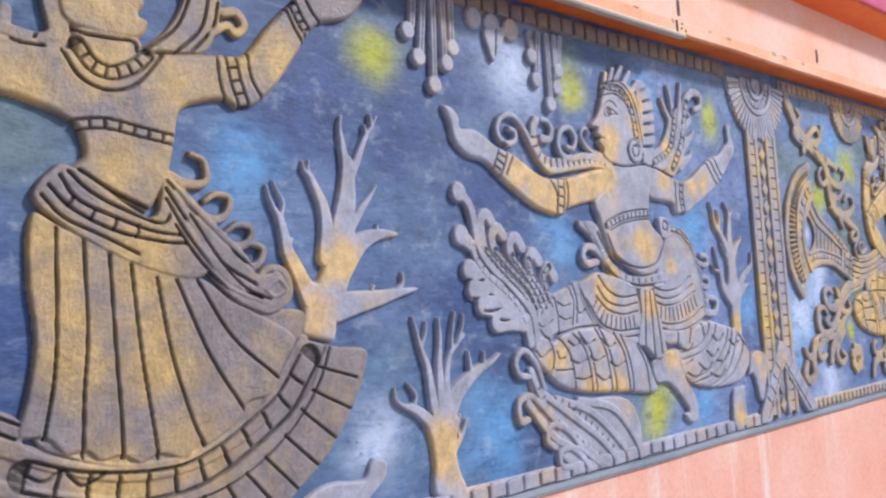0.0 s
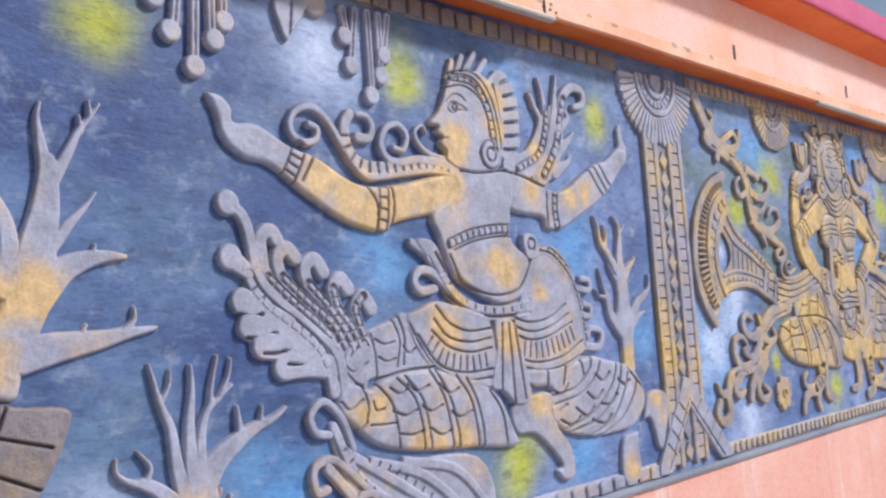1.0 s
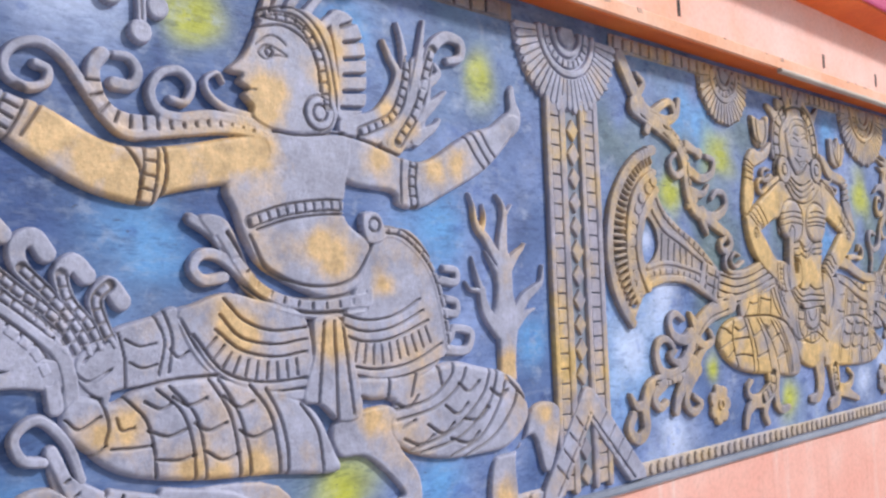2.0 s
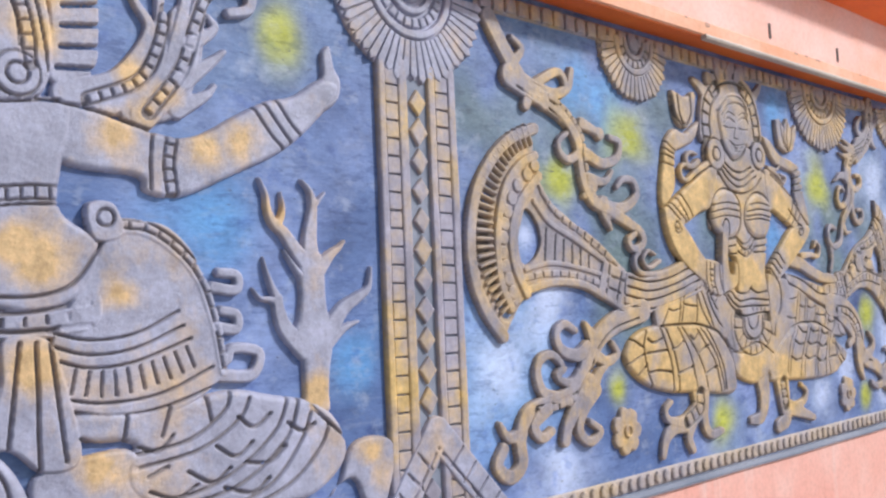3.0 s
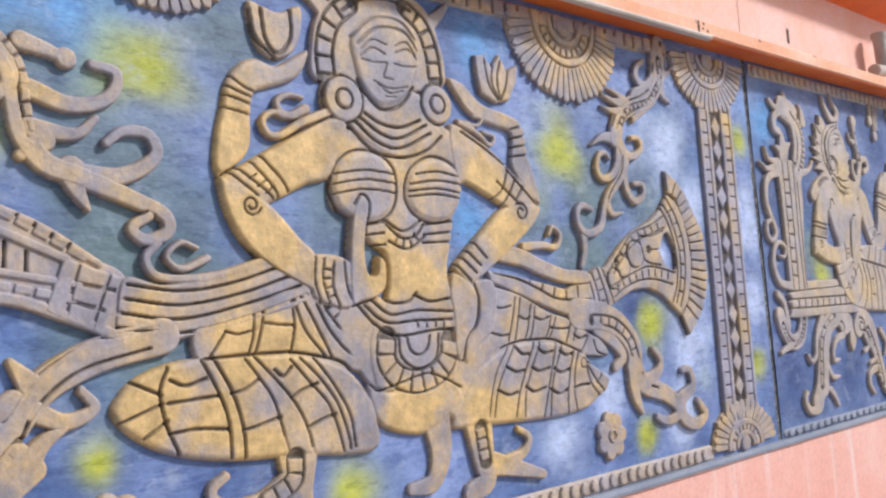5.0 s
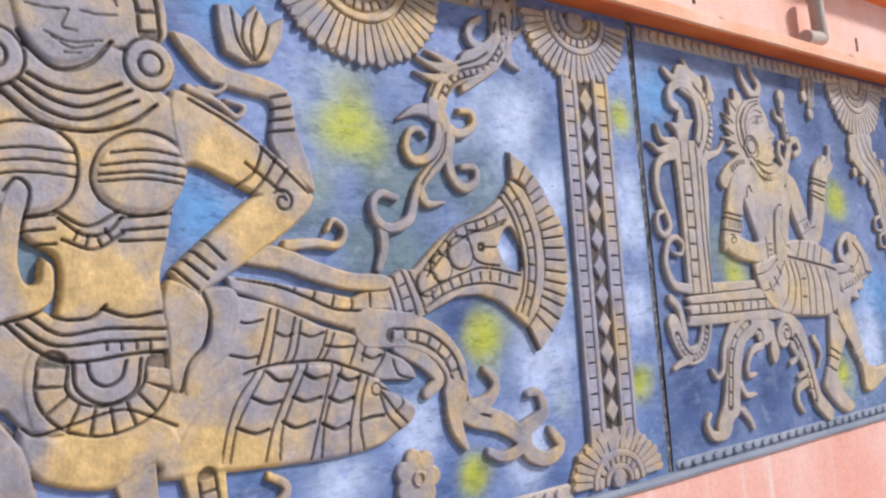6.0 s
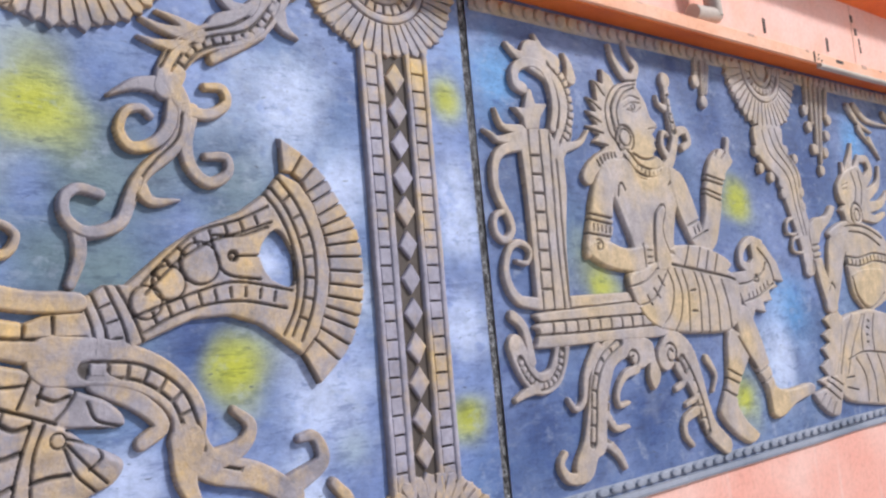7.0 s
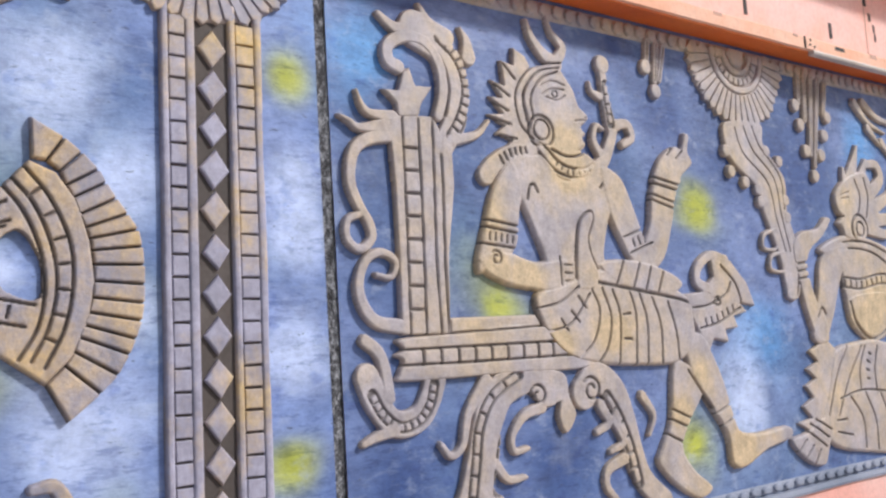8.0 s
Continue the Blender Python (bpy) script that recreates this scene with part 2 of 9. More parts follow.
class Relief:
    """A carved cement relief: a height over the wall, cut and raised by strokes, that becomes one mesh."""

    def __init__(self, x0, x1, z0, z1, step=0.0034):
        self.x0, self.z0, self.step = x0, z0, step
        self.nx, self.nz = int((x1 - x0) / step) + 1, int((z1 - z0) / step) + 1
        self.h = np.full((self.nz, self.nx), -0.03)
        self.line = np.zeros((self.nz, self.nx))
        self.gold = np.zeros((self.nz, self.nx))

    def window(self, pts, grow):
        p, s = np.asarray(pts), self.step
        i0, i1 = max(0, int((p[:, 0].min() - grow - self.x0) / s)), min(self.nx, int((p[:, 0].max() + grow - self.x0) / s) + 2)
        j0, j1 = max(0, int((p[:, 1].min() - grow - self.z0) / s)), min(self.nz, int((p[:, 1].max() + grow - self.z0) / s) + 2)
        if i1 <= i0 or j1 <= j0:
            return None
        x, z = np.meshgrid(self.x0 + np.arange(i0, i1) * s, self.z0 + np.arange(j0, j1) * s)
        return (slice(j0, j1), slice(i0, i1)), x, z

    @staticmethod
    def along(p, x, z, closed=False):
        """Distance to a line, the length along it, and the side."""
        q = np.vstack([p, p[:1]]) if closed else p
        best = np.full(x.shape, 9.0)
        run, side, length = np.zeros(x.shape), np.zeros(x.shape), 0.0
        for (ax, az), (bx, bz) in zip(q[:-1], q[1:]):
            dx, dz = bx - ax, bz - az
            l2 = dx * dx + dz * dz
            if l2 < 1e-12:
                continue
            t = np.clip(((x - ax) * dx + (z - az) * dz) / l2, 0, 1)
            d = np.hypot(x - ax - t * dx, z - az - t * dz)
            near = d < best
            best = np.where(near, d, best)
            run = np.where(near, length + t * math.sqrt(l2), run)
            side = np.where(near, np.sign((x - ax) * dz - (z - az) * dx), side)
            length += math.sqrt(l2)
        return best, run, side, length

    @staticmethod
    def inside(p, x, z):
        odd = np.zeros(x.shape, bool)
        for (ax, az), (bx, bz) in zip(p, np.roll(p, -1, 0)):
            if az == bz:
                continue
            odd ^= ((az > z) != (bz > z)) & (x < (bx - ax) * (z - az) / (bz - az) + ax)
        return odd

    def lift(self, where, d, h, soft, over):
        """d: distance inside the shape's rim. over: adds h to what is there, else stands h over the wall."""
        t = np.clip(d / (soft * 0.62), 0, 1)
        rise = np.sqrt(np.clip(1 - (1 - t) ** 2, 0, 1))
        old = self.h[where]
        if over:
            self.h[where] = np.where(d > 0, np.maximum(old, 0) + h * rise, old)
        else:
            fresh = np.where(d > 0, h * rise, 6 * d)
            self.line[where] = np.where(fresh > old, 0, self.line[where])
            self.h[where] = np.maximum(old, fresh)

    def slab(self, pts, h=0.032, soft=0.014, over=False, sharp=False):
        p = np.array(pts, float) if sharp else smooth_line(pts, True)
        w = self.window(p, 0.02)
        if w is None:
            return self
        where, x, z = w
        d = self.along(p, x, z, True)[0]
        self.lift(where, np.where(self.inside(p, x, z), d, -d), h, soft, over)
        return self

    def hole(self, pts):
        """Cuts clean through to the wall."""
        p = smooth_line(pts, True)
        where, x, z = self.window(p, 0.02)
        d = self.along(p, x, z, True)[0]
        self.h[where] = np.where(self.inside(p, x, z), np.minimum(self.h[where], np.maximum(-5 * d, -0.03)), self.h[where])
        return self

    def band(self, pts, w0, w1=None, h=0.032, soft=0.012, over=False, sharp=False):
        """A stroke of width w0, tapering to w1."""
        w1 = w0 if w1 is None else w1
        p = np.array(pts, float) if sharp else smooth_line(pts)
        win = self.window(p, max(w0, w1) / 2 + 0.012)
        if win is None:
            return self
        where, x, z = win
        d, run, _, length = self.along(p, x, z)
        self.lift(where, (w0 + (w1 - w0) * run / length) / 2 - d, h, soft, over)
        return self

    def cut(self, pts, w=0.013, depth=0.016, closed=False, sharp=False, dark=1.0):
        """An incised line."""
        p = np.array(pts, float)
        if not sharp:
            p = smooth_line(pts, closed)
        win = self.window(p, w)
        if win is None:
            return self
        where, x, z = win
        d = self.along(p, x, z, closed)[0]
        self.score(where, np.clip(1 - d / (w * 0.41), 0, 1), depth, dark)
        return self

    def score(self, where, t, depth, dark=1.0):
        """Sinks a groove and darkens its colour."""
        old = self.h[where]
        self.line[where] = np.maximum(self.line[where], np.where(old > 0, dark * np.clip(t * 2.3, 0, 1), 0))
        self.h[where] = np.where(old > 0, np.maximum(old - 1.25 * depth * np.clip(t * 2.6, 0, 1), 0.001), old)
        return self

    def rungs(self, pts, width, pitch, w=0.010, depth=0.014, rails=True):
        """A beaded strip on top of what is there: cross cuts at each pitch between two cut rails."""
        p = smooth_line(pts)
        win = self.window(p, width / 2 + 0.01)
        if win is None:
            return self
        where, x, z = win
        d, run, _, length = self.along(p, x, z)
        n = max(1, round(length / pitch))
        gap = np.abs((run / length * n + 0.5) % 1 - 0.5) * length / n
        if not rails:
            gap = np.where((run < 0.5 * length / n) | (run > length - 0.5 * length / n), 1.0, gap)
        t = np.where(d < width / 2, np.clip(1 - gap / (w * 0.45), 0, 1), 0)
        if rails:
            t = np.maximum(t, np.clip(1 - np.abs(d - width / 2) / (w * 0.45), 0, 1))
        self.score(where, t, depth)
        return self

    def gild(self, pts, r):
        """Patches of gold paint round the points."""
        for cx, cz in pts:
            win = self.window([(cx, cz)], r * 2)
            if win:
                where, x, z = win
                self.gold[where] = np.maximum(self.gold[where], np.exp(-((x - cx) ** 2 + (z - cz) ** 2) / r ** 2))
        return self

    def dome(self, cx, cz, r, h=0.02, over=True, flat=0.4):
        win = self.window([(cx, cz)], r + 0.01)
        if win is None:
            return self
        where, x, z = win
        self.lift(where, r - np.hypot(x - cx, z - cz), h, r * flat, over)
        return self

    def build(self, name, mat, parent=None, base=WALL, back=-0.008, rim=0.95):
        h = self.h
        use = (h[:-1, :-1] > back) | (h[1:, :-1] > back) | (h[:-1, 1:] > back) | (h[1:, 1:] > back)
        j, i = np.nonzero(use)
        corner = np.stack([j * self.nx + i, j * self.nx + i + 1, (j + 1) * self.nx + i + 1, (j + 1) * self.nx + i], 1)
        ids, flat = np.unique(corner, return_inverse=True)
        flat = flat.reshape(-1)
        rough = np.random.default_rng(3).normal(0, 0.0003, len(ids))
        hh = np.maximum(h.reshape(-1)[ids], -0.012)
        hh = np.where(hh > 0, hh * DEPTH, hh) + rough
        line = np.where(h < 0.003, np.maximum(self.line, rim), self.line)   # shade round the foot of the rim, put into the line colour
        co = np.stack([self.x0 + (ids % self.nx) * self.step, base - hh, self.z0 + (ids // self.nx) * self.step], 1)
        me = bpy.data.meshes.new(name)
        me.vertices.add(len(ids))
        me.vertices.foreach_set("co", co.astype(np.float32).ravel())
        me.loops.add(len(flat))
        me.loops.foreach_set("vertex_index", flat.astype(np.int32))
        me.polygons.add(len(corner))
        me.polygons.foreach_set("loop_start", (np.arange(len(corner)) * 4).astype(np.int32))
        me.update(calc_edges=True)
        me.polygons.foreach_set("use_smooth", np.ones(len(corner), bool))
        me.materials.append(mat)
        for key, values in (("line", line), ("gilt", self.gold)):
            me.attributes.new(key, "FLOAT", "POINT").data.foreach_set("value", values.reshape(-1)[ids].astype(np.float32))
        ob = new(name, me)
        if parent:
            ob.parent = parent
        return ob


# ---- the structure ----
X0, X1 = -4.0, 19.0

# spots of colour on the blue ground: x, z, radius
LIME = [(1.96, 2.49, 0.11), (3.08, 2.48, 0.09), (4.26, 2.485, 0.09), (3.56, 1.04, 0.14), (6.03, 2.33, 0.14), 
        (5.54, 2.12, 0.11), (7.77, 2.23, 0.15), (6.62, 1.05, 0.11), (5.84, 1.27, 0.06), (8.30, 1.49, 0.10), (9.21, 2.39, 0.07),
        (9.18, 1.25, 0.09), (8.20, 1.02, 0.08), (11.11, 2.06, 0.14), (9.97, 1.69, 0.14), (10.97, 1.10, 0.11)]
MOSS = [(5.05, 2.36, 0.16), (5.35, 2.22, 0.30), (5.95, 2.02, 0.26), (6.12, 1.72, 0.22), (6.28, 2.46, 0.16), (5.7, 2.3, 0.2), (5.84, 1.86, 0.15), (0.68, 2.05, 0.20), (8.68, 1.22, 0.07), (6.75, 1.95, 0.30), (7.55, 1.95, 0.12), (3.08, 2.62, 0.10), (7.95, 2.02, 0.26), (8.35, 2.05, 0.18), (7.9, 1.75, 0.2), (8.72, 1.75, 0.14), (5.95, 1.55, 0.2)]
SNOW = [(8.60, 1.36, 0.18), (8.45, 1.06, 0.15), (8.72, 1.72, 0.12), (2.70, 2.50, 0.19), (5.18, 1.42, 0.20), (5.42, 1.61, 0.12), (1.85, 1.12, 0.12), (5.46, 0.97, 0.16), (8.52, 2.31, 0.18), (5.32, 1.89, 0.05), (9.22, 1.90, 0.12), (9.21, 1.55, 0.10),
        (8.42, 1.79, 0.06), (7.98, 1.22, 0.12), (7.64, 1.07, 0.12), (3.51, 1.03, 0.06), (8.70, 2.03, 0.12), (5.45, 1.70, 0.10), (11.35, 1.25, 0.2), (9.22, 2.08, 0.11)]
SKYBLUE = [(1.38, 2.06, 0.12), (2.91, 1.80, 0.14), (3.99, 1.00, 0.11), (3.66, 2.56, 0.12), (4.02, 1.89, 0.16), (5.86, 2.46, 0.14), (7.31, 2.61, 0.14),
           (9.47, 2.49, 0.16), (11.51, 1.49, 0.18), (12.5, 2.46, 0.16), (5.66, 2.52, 0.14), (2.46, 1.08, 0.20), (7.23, 1.93, 0.10), (4.50, 1.46, 0.10), (5.20, 1.40, 0.34)]
DEEP = [(1.80, 2.39, 0.34), (2.35, 2.45, 0.2), (9.62, 2.62, 0.14), (10.5, 2.2, 0.2), (0.68, 1.60, 0.34), (2.05, 2.22, 0.22), (2.49, 2.02, 0.26), (2.62, 1.85, 0.16), (3.11, 1.85, 0.16), (10.66, 2.69, 0.13),
        (10.96, 2.46, 0.16), (9.54, 1.15, 0.16), (10.22, 1.12, 0.18), (4.01, 1.98, 0.12), (11.40, 2.30, 0.22), (11.9, 2.25, 0.3), (0.9, 1.2, 0.3), (2.3, 1.6, 0.2), (8.18, 1.56, 0.14), (1.68, 2.24, 0.2)]


def painted_ground(name, x0, x1):
    step = 0.02
    nx, nz = int((x1 - x0) / step) + 1, int((TOP - LOW) / step) + 1
    xs, zs = np.linspace(x0, x1, nx), np.linspace(LOW, TOP, nz)
    bm = bmesh.new()
    grid = [[bm.verts.new((x, WALL + 0.004 * noise.noise((x * 2, z * 2, 0)), z)) for x in xs] for z in zs]
    for j in range(nz - 1):
        for i in range(nx - 1):
            bm.faces.new((grid[j][i], grid[j][i + 1], grid[j + 1][i + 1], grid[j + 1][i]))
    ob = mesh_object(name, bm, MURAL, smooth=True)
    x, z = np.meshgrid(xs, zs)
    x, z = x.ravel(), z.ravel()
    far = np.clip((x - 1.8) / 3.0, 0, 1)[:, None]      # the first stretch was brushed a deeper blue
    rgb = np.array((0.036, 0.082, 0.225)) * (1 - far) + np.array((0.092, 0.163, 0.38)) * far
    rgb = rgb * np.where(x > SEAM, 0.80, 1.0)[:, None]   # the next panel is a shade darker
    blot = np.array([noise.fractal((a * 1.4, b * 1.4, 7), 1.0, 2.0, 4) for a, b in zip(x, z)])
    veil = np.array([noise.fractal((a * 3.1, b * 3.6, 21), 1.0, 2.0, 5) for a, b in zip(x, z)])
    mix = np.clip(0.45 + 1.0 * blot + 0.5 * veil, 0, 1)[:, None]
    rgb = rgb * (1 - mix) + (np.array((0.115, 0.195, 0.385)) * (1 - far) + np.array((0.235, 0.32, 0.61)) * far) * np.where(x > SEAM, 0.80, 1.0)[:, None] * mix
    teal = np.clip(0.9 * np.array([noise.fractal((a * 1.1 + 9, b * 1.3, 33), 1.0, 2.0, 4) for a, b in zip(x, z)]) - 0.05, 0, 0.55)[:, None]
    rgb = rgb * (1 - teal) + np.array((0.12, 0.22, 0.36)) * teal
    for spots, colour, force in ((DEEP, (0.028, 0.07, 0.235), 0.9), (MOSS, (0.13, 0.20, 0.19), 0.72), (SKYBLUE, (0.11, 0.34, 0.70), 0.88), (SNOW, (0.60, 0.69, 0.94), 0.82), (LIME, (0.50, 0.52, 0.03), 0.95)):
        for cx, cz, r in spots:
            ragged = 1 + 0.6 * np.array([noise.noise((a * 6 + cx, b * 6, cz)) for a, b in zip(x, z)])
            k = force * np.exp(-((((x - cx) ** 2 + (z - cz) ** 2) / (0.92 * r * ragged) ** 2) ** 1.25))[:, None]
            rgb = rgb * (1 - k) + np.array(colour) * k
    paint = ob.data.color_attributes.new("paint", "FLOAT_COLOR", "POINT")
    paint.data.foreach_set("color", np.hstack([rgb, np.ones((len(x), 1))]).astype(np.float32).ravel())
    return ob


tagged(painted_ground("wall_mural_long", X0, SEAM - 0.02), "rough plaster mural ground brushed blue with lime and white spots", "mural wall", kind="structure")
tagged(painted_ground("wall_mural_next", SEAM + 0.02, X1), "rough blue painted mural ground beyond the joint", "mural wall", kind="structure")
tagged(mesh_object("wall_core", box(X0, X1, WALL + 0.03, WALL + 0.30, 0.0, 3.37), CORAL), "coral limewashed masonry wall", "wall", kind="structure")
tagged(mesh_object("seam_fill", box(SEAM - 0.02, SEAM + 0.02, WALL + 0.006, WALL + 0.03, LOW, TOP), JOINT), "dark open joint between two mural panels", "joint", kind="structure")
tagged(mesh_object("wall_lower", box(X0, X1, WALL - 0.005, WALL + 0.028, 0.0, LOW - 0.002), SALMON), "salmon pink limewashed wall with pale vertical runs", "wall", kind="structure")
tagged(mesh_object("wall_upper", box(X0, X1, WALL - 0.004, WALL + 0.028, TOP + 0.002, 3.372), CORAL), "coral pink wall above the ledge", "wall", kind="structure")
tagged(mesh_object("trim_lower_rim", sweep([(WALL + 0.02, LOW - 0.010), (WALL - 0.020, LOW - 0.006), (WALL - 0.024, LOW + 0.006), (WALL - 0.020, LOW + 0.024), (WALL + 0.02, LOW + 0.030)], X0, X1, 0.12, 0.006), CEMENT), "blue-grey cement rim along the foot of the mural", "trim", kind="structure")
tagged(mesh_object("ledge", sweep([(WALL + 0.02, 2.835), (WALL - 0.145, 2.815), (WALL - 0.148, 2.825), (WALL - 0.148, 2.872), (WALL + 0.02, 2.92)], X0, X1, 0.3, 0.004), ORANGE), "orange painted drip ledge above the mural", "ledge", kind="structure")
tagged(mesh_object("trim_ledge_fascia", sweep([(WALL - 0.148, 2.822), (WALL - 0.160, 2.826), (WALL - 0.160, 2.880), (WALL - 0.150, 2.890), (WALL + 0.02, 2.936), (WALL + 0.02, 2.922), (WALL - 0.148, 2.874)], X0, X1, 0.3, 0.005), FASCIA), "pale coral painted ledge face", "ledge", kind="structure")
tagged(mesh_object("ground", box(-300, 320, -300, 300, -0.3, 0.0), EARTH), "pale concrete pavement", "pavement", kind="structure")

# ---- the carved figures, trees and scrolls: control points (x, z) on the wall ----

# bronze painted relief of a dancing figure in a wide pleated skirt
r = Relief(.477, 1.994, .85, 2.812)
r.slab([(.745, 1.31), (.798, 1.253), (1.021, 1.173), (1.28, 1.179), (1.483, 1.311), (1.597, 1.494), (1.543, 1.594), (1.12, 1.525), (.803, 1.402)], .022, soft=.014)
r.slab([(.593, 1.322), (.704, 1.302), (.765, 1.262), (.973, 1.193), (1.174, 1.193), (1.367, 1.291), (1.517, 1.415), (1.565, 1.492), (1.698, 1.465), (1.828, 1.446), (1.823, 1.38), (1.766, 1.262), (1.688, 1.161), (1.616, 1.09), (1.547, 1.04), (1.448, .971), (1.288, .904), (.993, .909), (.636, 1.02), (.585, 1.032)], .026)
r.band([(.67, 1.29), (.807, 1.229), (.972, 1.178), (1.138, 1.171), (1.285, 1.209), (1.427, 1.293), (1.575, 1.483)], .05, .05, .01, over=True)
r.rungs([(.722, 1.209), (.834, 1.167), (.947, 1.144), (1.068, 1.131), (1.172, 1.137), (1.283, 1.176), (1.404, 1.244), (1.5, 1.311), (1.594, 1.436)], .075, .085, .014, .016)
r.band([(.641, 1.197), (.804, 1.137), (1.016, 1.086), (1.169, 1.081), (1.318, 1.121), (1.463, 1.21), (1.597, 1.318), (1.674, 1.457)], .04, .04, .01, over=True)
r.cut([(1.63, 1.402), (1.784, 1.355)], .012, .016)
r.cut([(1.598, 1.332), (1.753, 1.255)], .012, .016)
r.cut([(1.551, 1.278), (1.689, 1.165)], .012, .016)
r.cut([(1.487, 1.207), (1.622, 1.084)], .012, .016)
r.cut([(1.414, 1.152), (1.545, 1.019)], .012, .016)
r.cut([(1.347, 1.115), (1.459, .986)], .012, .016)
r.cut([(1.283, 1.089), (1.34, .992)], .012, .016)
r.cut([(1.204, 1.073), (1.253, .96)], .012, .016)
r.cut([(1.116, 1.071), (1.137, .953)], .012, .016)
r.cut([(1.675, 1.467), (1.634, 1.369), (1.561, 1.268), (1.471, 1.183), (1.337, 1.106), (1.186, 1.067), (1.016, 1.074), (.804, 1.126)], .011, .016)
r.slab([(.756, 1.869), (.842, 1.834), (1.028, 1.75), (1.226, 1.698), (1.327, 1.628), (1.423, 1.58), (1.544, 1.503), (1.496, 1.417), (1.449, 1.334), (1.368, 1.317), (1.326, 1.262), (1.23, 1.212), (1.203, 1.221), (1.156, 1.183), (1.08, 1.207), (1.021, 1.19), (.97, 1.219), (.911, 1.213), (.874, 1.246), (.822, 1.243), (.773, 1.292), (.704, 1.306), (.727, 1.396), (.753, 1.538), (.74, 1.714)], .036, soft=.02)
r.cut([(.816, 1.833), (.811, 1.594), (.8, 1.447), (.769, 1.293)], .012, .02)
r.cut([(.887, 1.804), (.89, 1.559), (.875, 1.395), (.866, 1.232)], .012, .02)
r.cut([(.956, 1.773), (.965, 1.493), (.972, 1.338), (.973, 1.216)], .012, .02)
r.cut([(1.016, 1.734), (1.037, 1.487), (1.062, 1.296), (1.074, 1.2)], .012, .02)
r.cut([(1.09, 1.696), (1.126, 1.481), (1.179, 1.297), (1.215, 1.214)], .012, .02)
r.cut([(1.149, 1.691), (1.243, 1.472), (1.348, 1.302)], .012, .02)
r.cut([(1.213, 1.69), (1.321, 1.517), (1.473, 1.384)], .012, .02)
r.slab([(.591, 2.287), (.755, 2.317), (.89, 2.323), (.978, 2.35), (1.07, 2.34), (1.327, 2.375), (1.408, 2.387), (1.497, 2.49), (1.589, 2.583), (1.685, 2.66), (1.884, 2.722), (1.904, 2.654), (1.823, 2.572), (1.7, 2.53), (1.625, 2.436), (1.529, 2.308), (1.45, 2.234), (1.378, 2.208), (1.32, 2.228), (1.195, 2.188), (1.167, 2.092), (1.145, 2.006), (1.122, 1.955), (1.076, 1.884), (1.042, 1.894), (.908, 1.96), (.863, 1.996), (.895, 2.029), (.889, 2.083), (.852, 2.123), (.751, 2.161), (.589, 2.2)], .04, soft=.03)
r.slab([(.892, 2.384), (1.055, 2.387), (1.072, 2.324), (.974, 2.252), (.882, 2.311)], .042, soft=.03)
r.slab([(.836, 2.547), (.947, 2.605), (1.046, 2.595), (1.081, 2.518), (1.089, 2.477), (1.071, 2.449), (1.099, 2.429), (1.062, 2.372), (.939, 2.368), (.861, 2.386), (.836, 2.437)], .046, soft=.03)
r.cut([(.844, 2.407), (.891, 2.368), (.971, 2.362), (1.045, 2.364), (1.056, 2.336)], .013, .016)
r.slab([(1.061, 2.333), (1.14, 2.351), (1.269, 2.366), (1.321, 2.441), (1.334, 2.497), (1.34, 2.625), (1.187, 2.592), (1.211, 2.527), (1.152, 2.421)], .034)
r.cut([(1.073, 2.34), (1.179, 2.426), (1.23, 2.531), (1.238, 2.585)], .013, .016)
r.cut([(1.18, 2.357), (1.263, 2.44), (1.293, 2.543), (1.3, 2.598)], .013, .016)
r.cut([(1.227, 2.363), (1.302, 2.447), (1.326, 2.532)], .013, .016)
r.band([(1.301, 2.434), (1.356, 2.469), (1.387, 2.449), (1.417, 2.48), (1.39, 2.517), (1.344, 2.508)], .03, .035, .032)
r.band([(.645, 2.348), (.741, 2.324), (.807, 2.322), (.842, 2.359), (.826, 2.45), (.832, 2.515)], .07, .06, .034)
r.cut([(.645, 2.343), (.741, 2.315), (.802, 2.315)], .011, .016)
r.cut([(.778, 2.333), (.794, 2.398), (.79, 2.49)], .011, .016)
r.band([(.63, 2.264), (.684, 2.287), (.702, 2.335), (.708, 2.397)], .04, .04, .03)
r.cut([(.847, 2.31), (.895, 2.241), (.973, 2.216), (1.057, 2.247), (1.136, 2.342)], .013, .016)
r.rungs([(.887, 2.332), (.927, 2.281), (.983, 2.266), (1.051, 2.296), (1.086, 2.331)], .036, .036, .01, .014)
r.cut([(1.311, 2.369), (1.318, 2.281), (1.342, 2.209)], .011, .016)
r.rungs([(1.357, 2.376), (1.372, 2.297), (1.398, 2.219)], .036, .045, .01, .014)
r.cut([(1.418, 2.385), (1.428, 2.313), (1.466, 2.249)], .011, .016)
r.cut([(1.57, 2.56), (1.596, 2.508), (1.631, 2.456)], .013, .016)
r.rungs([(1.598, 2.581), (1.626, 2.528), (1.664, 2.477)], .03, .035, .01, .014)
r.cut([(1.647, 2.61), (1.679, 2.561), (1.712, 2.532)], .013, .016)
r.rungs([(.872, 2.11), (.961, 2.122), (1.06, 2.107), (1.167, 2.092)], .028, .04, .01, .014)
r.slab([(.803, 1.984), (.863, 2), (1.034, 1.889), (1.092, 1.875), (1.122, 1.955), (1.17, 1.84), (1.267, 1.757), (1.226, 1.693), (1.111, 1.705), (.979, 1.754), (.842, 1.831), (.757, 1.91)], .042)
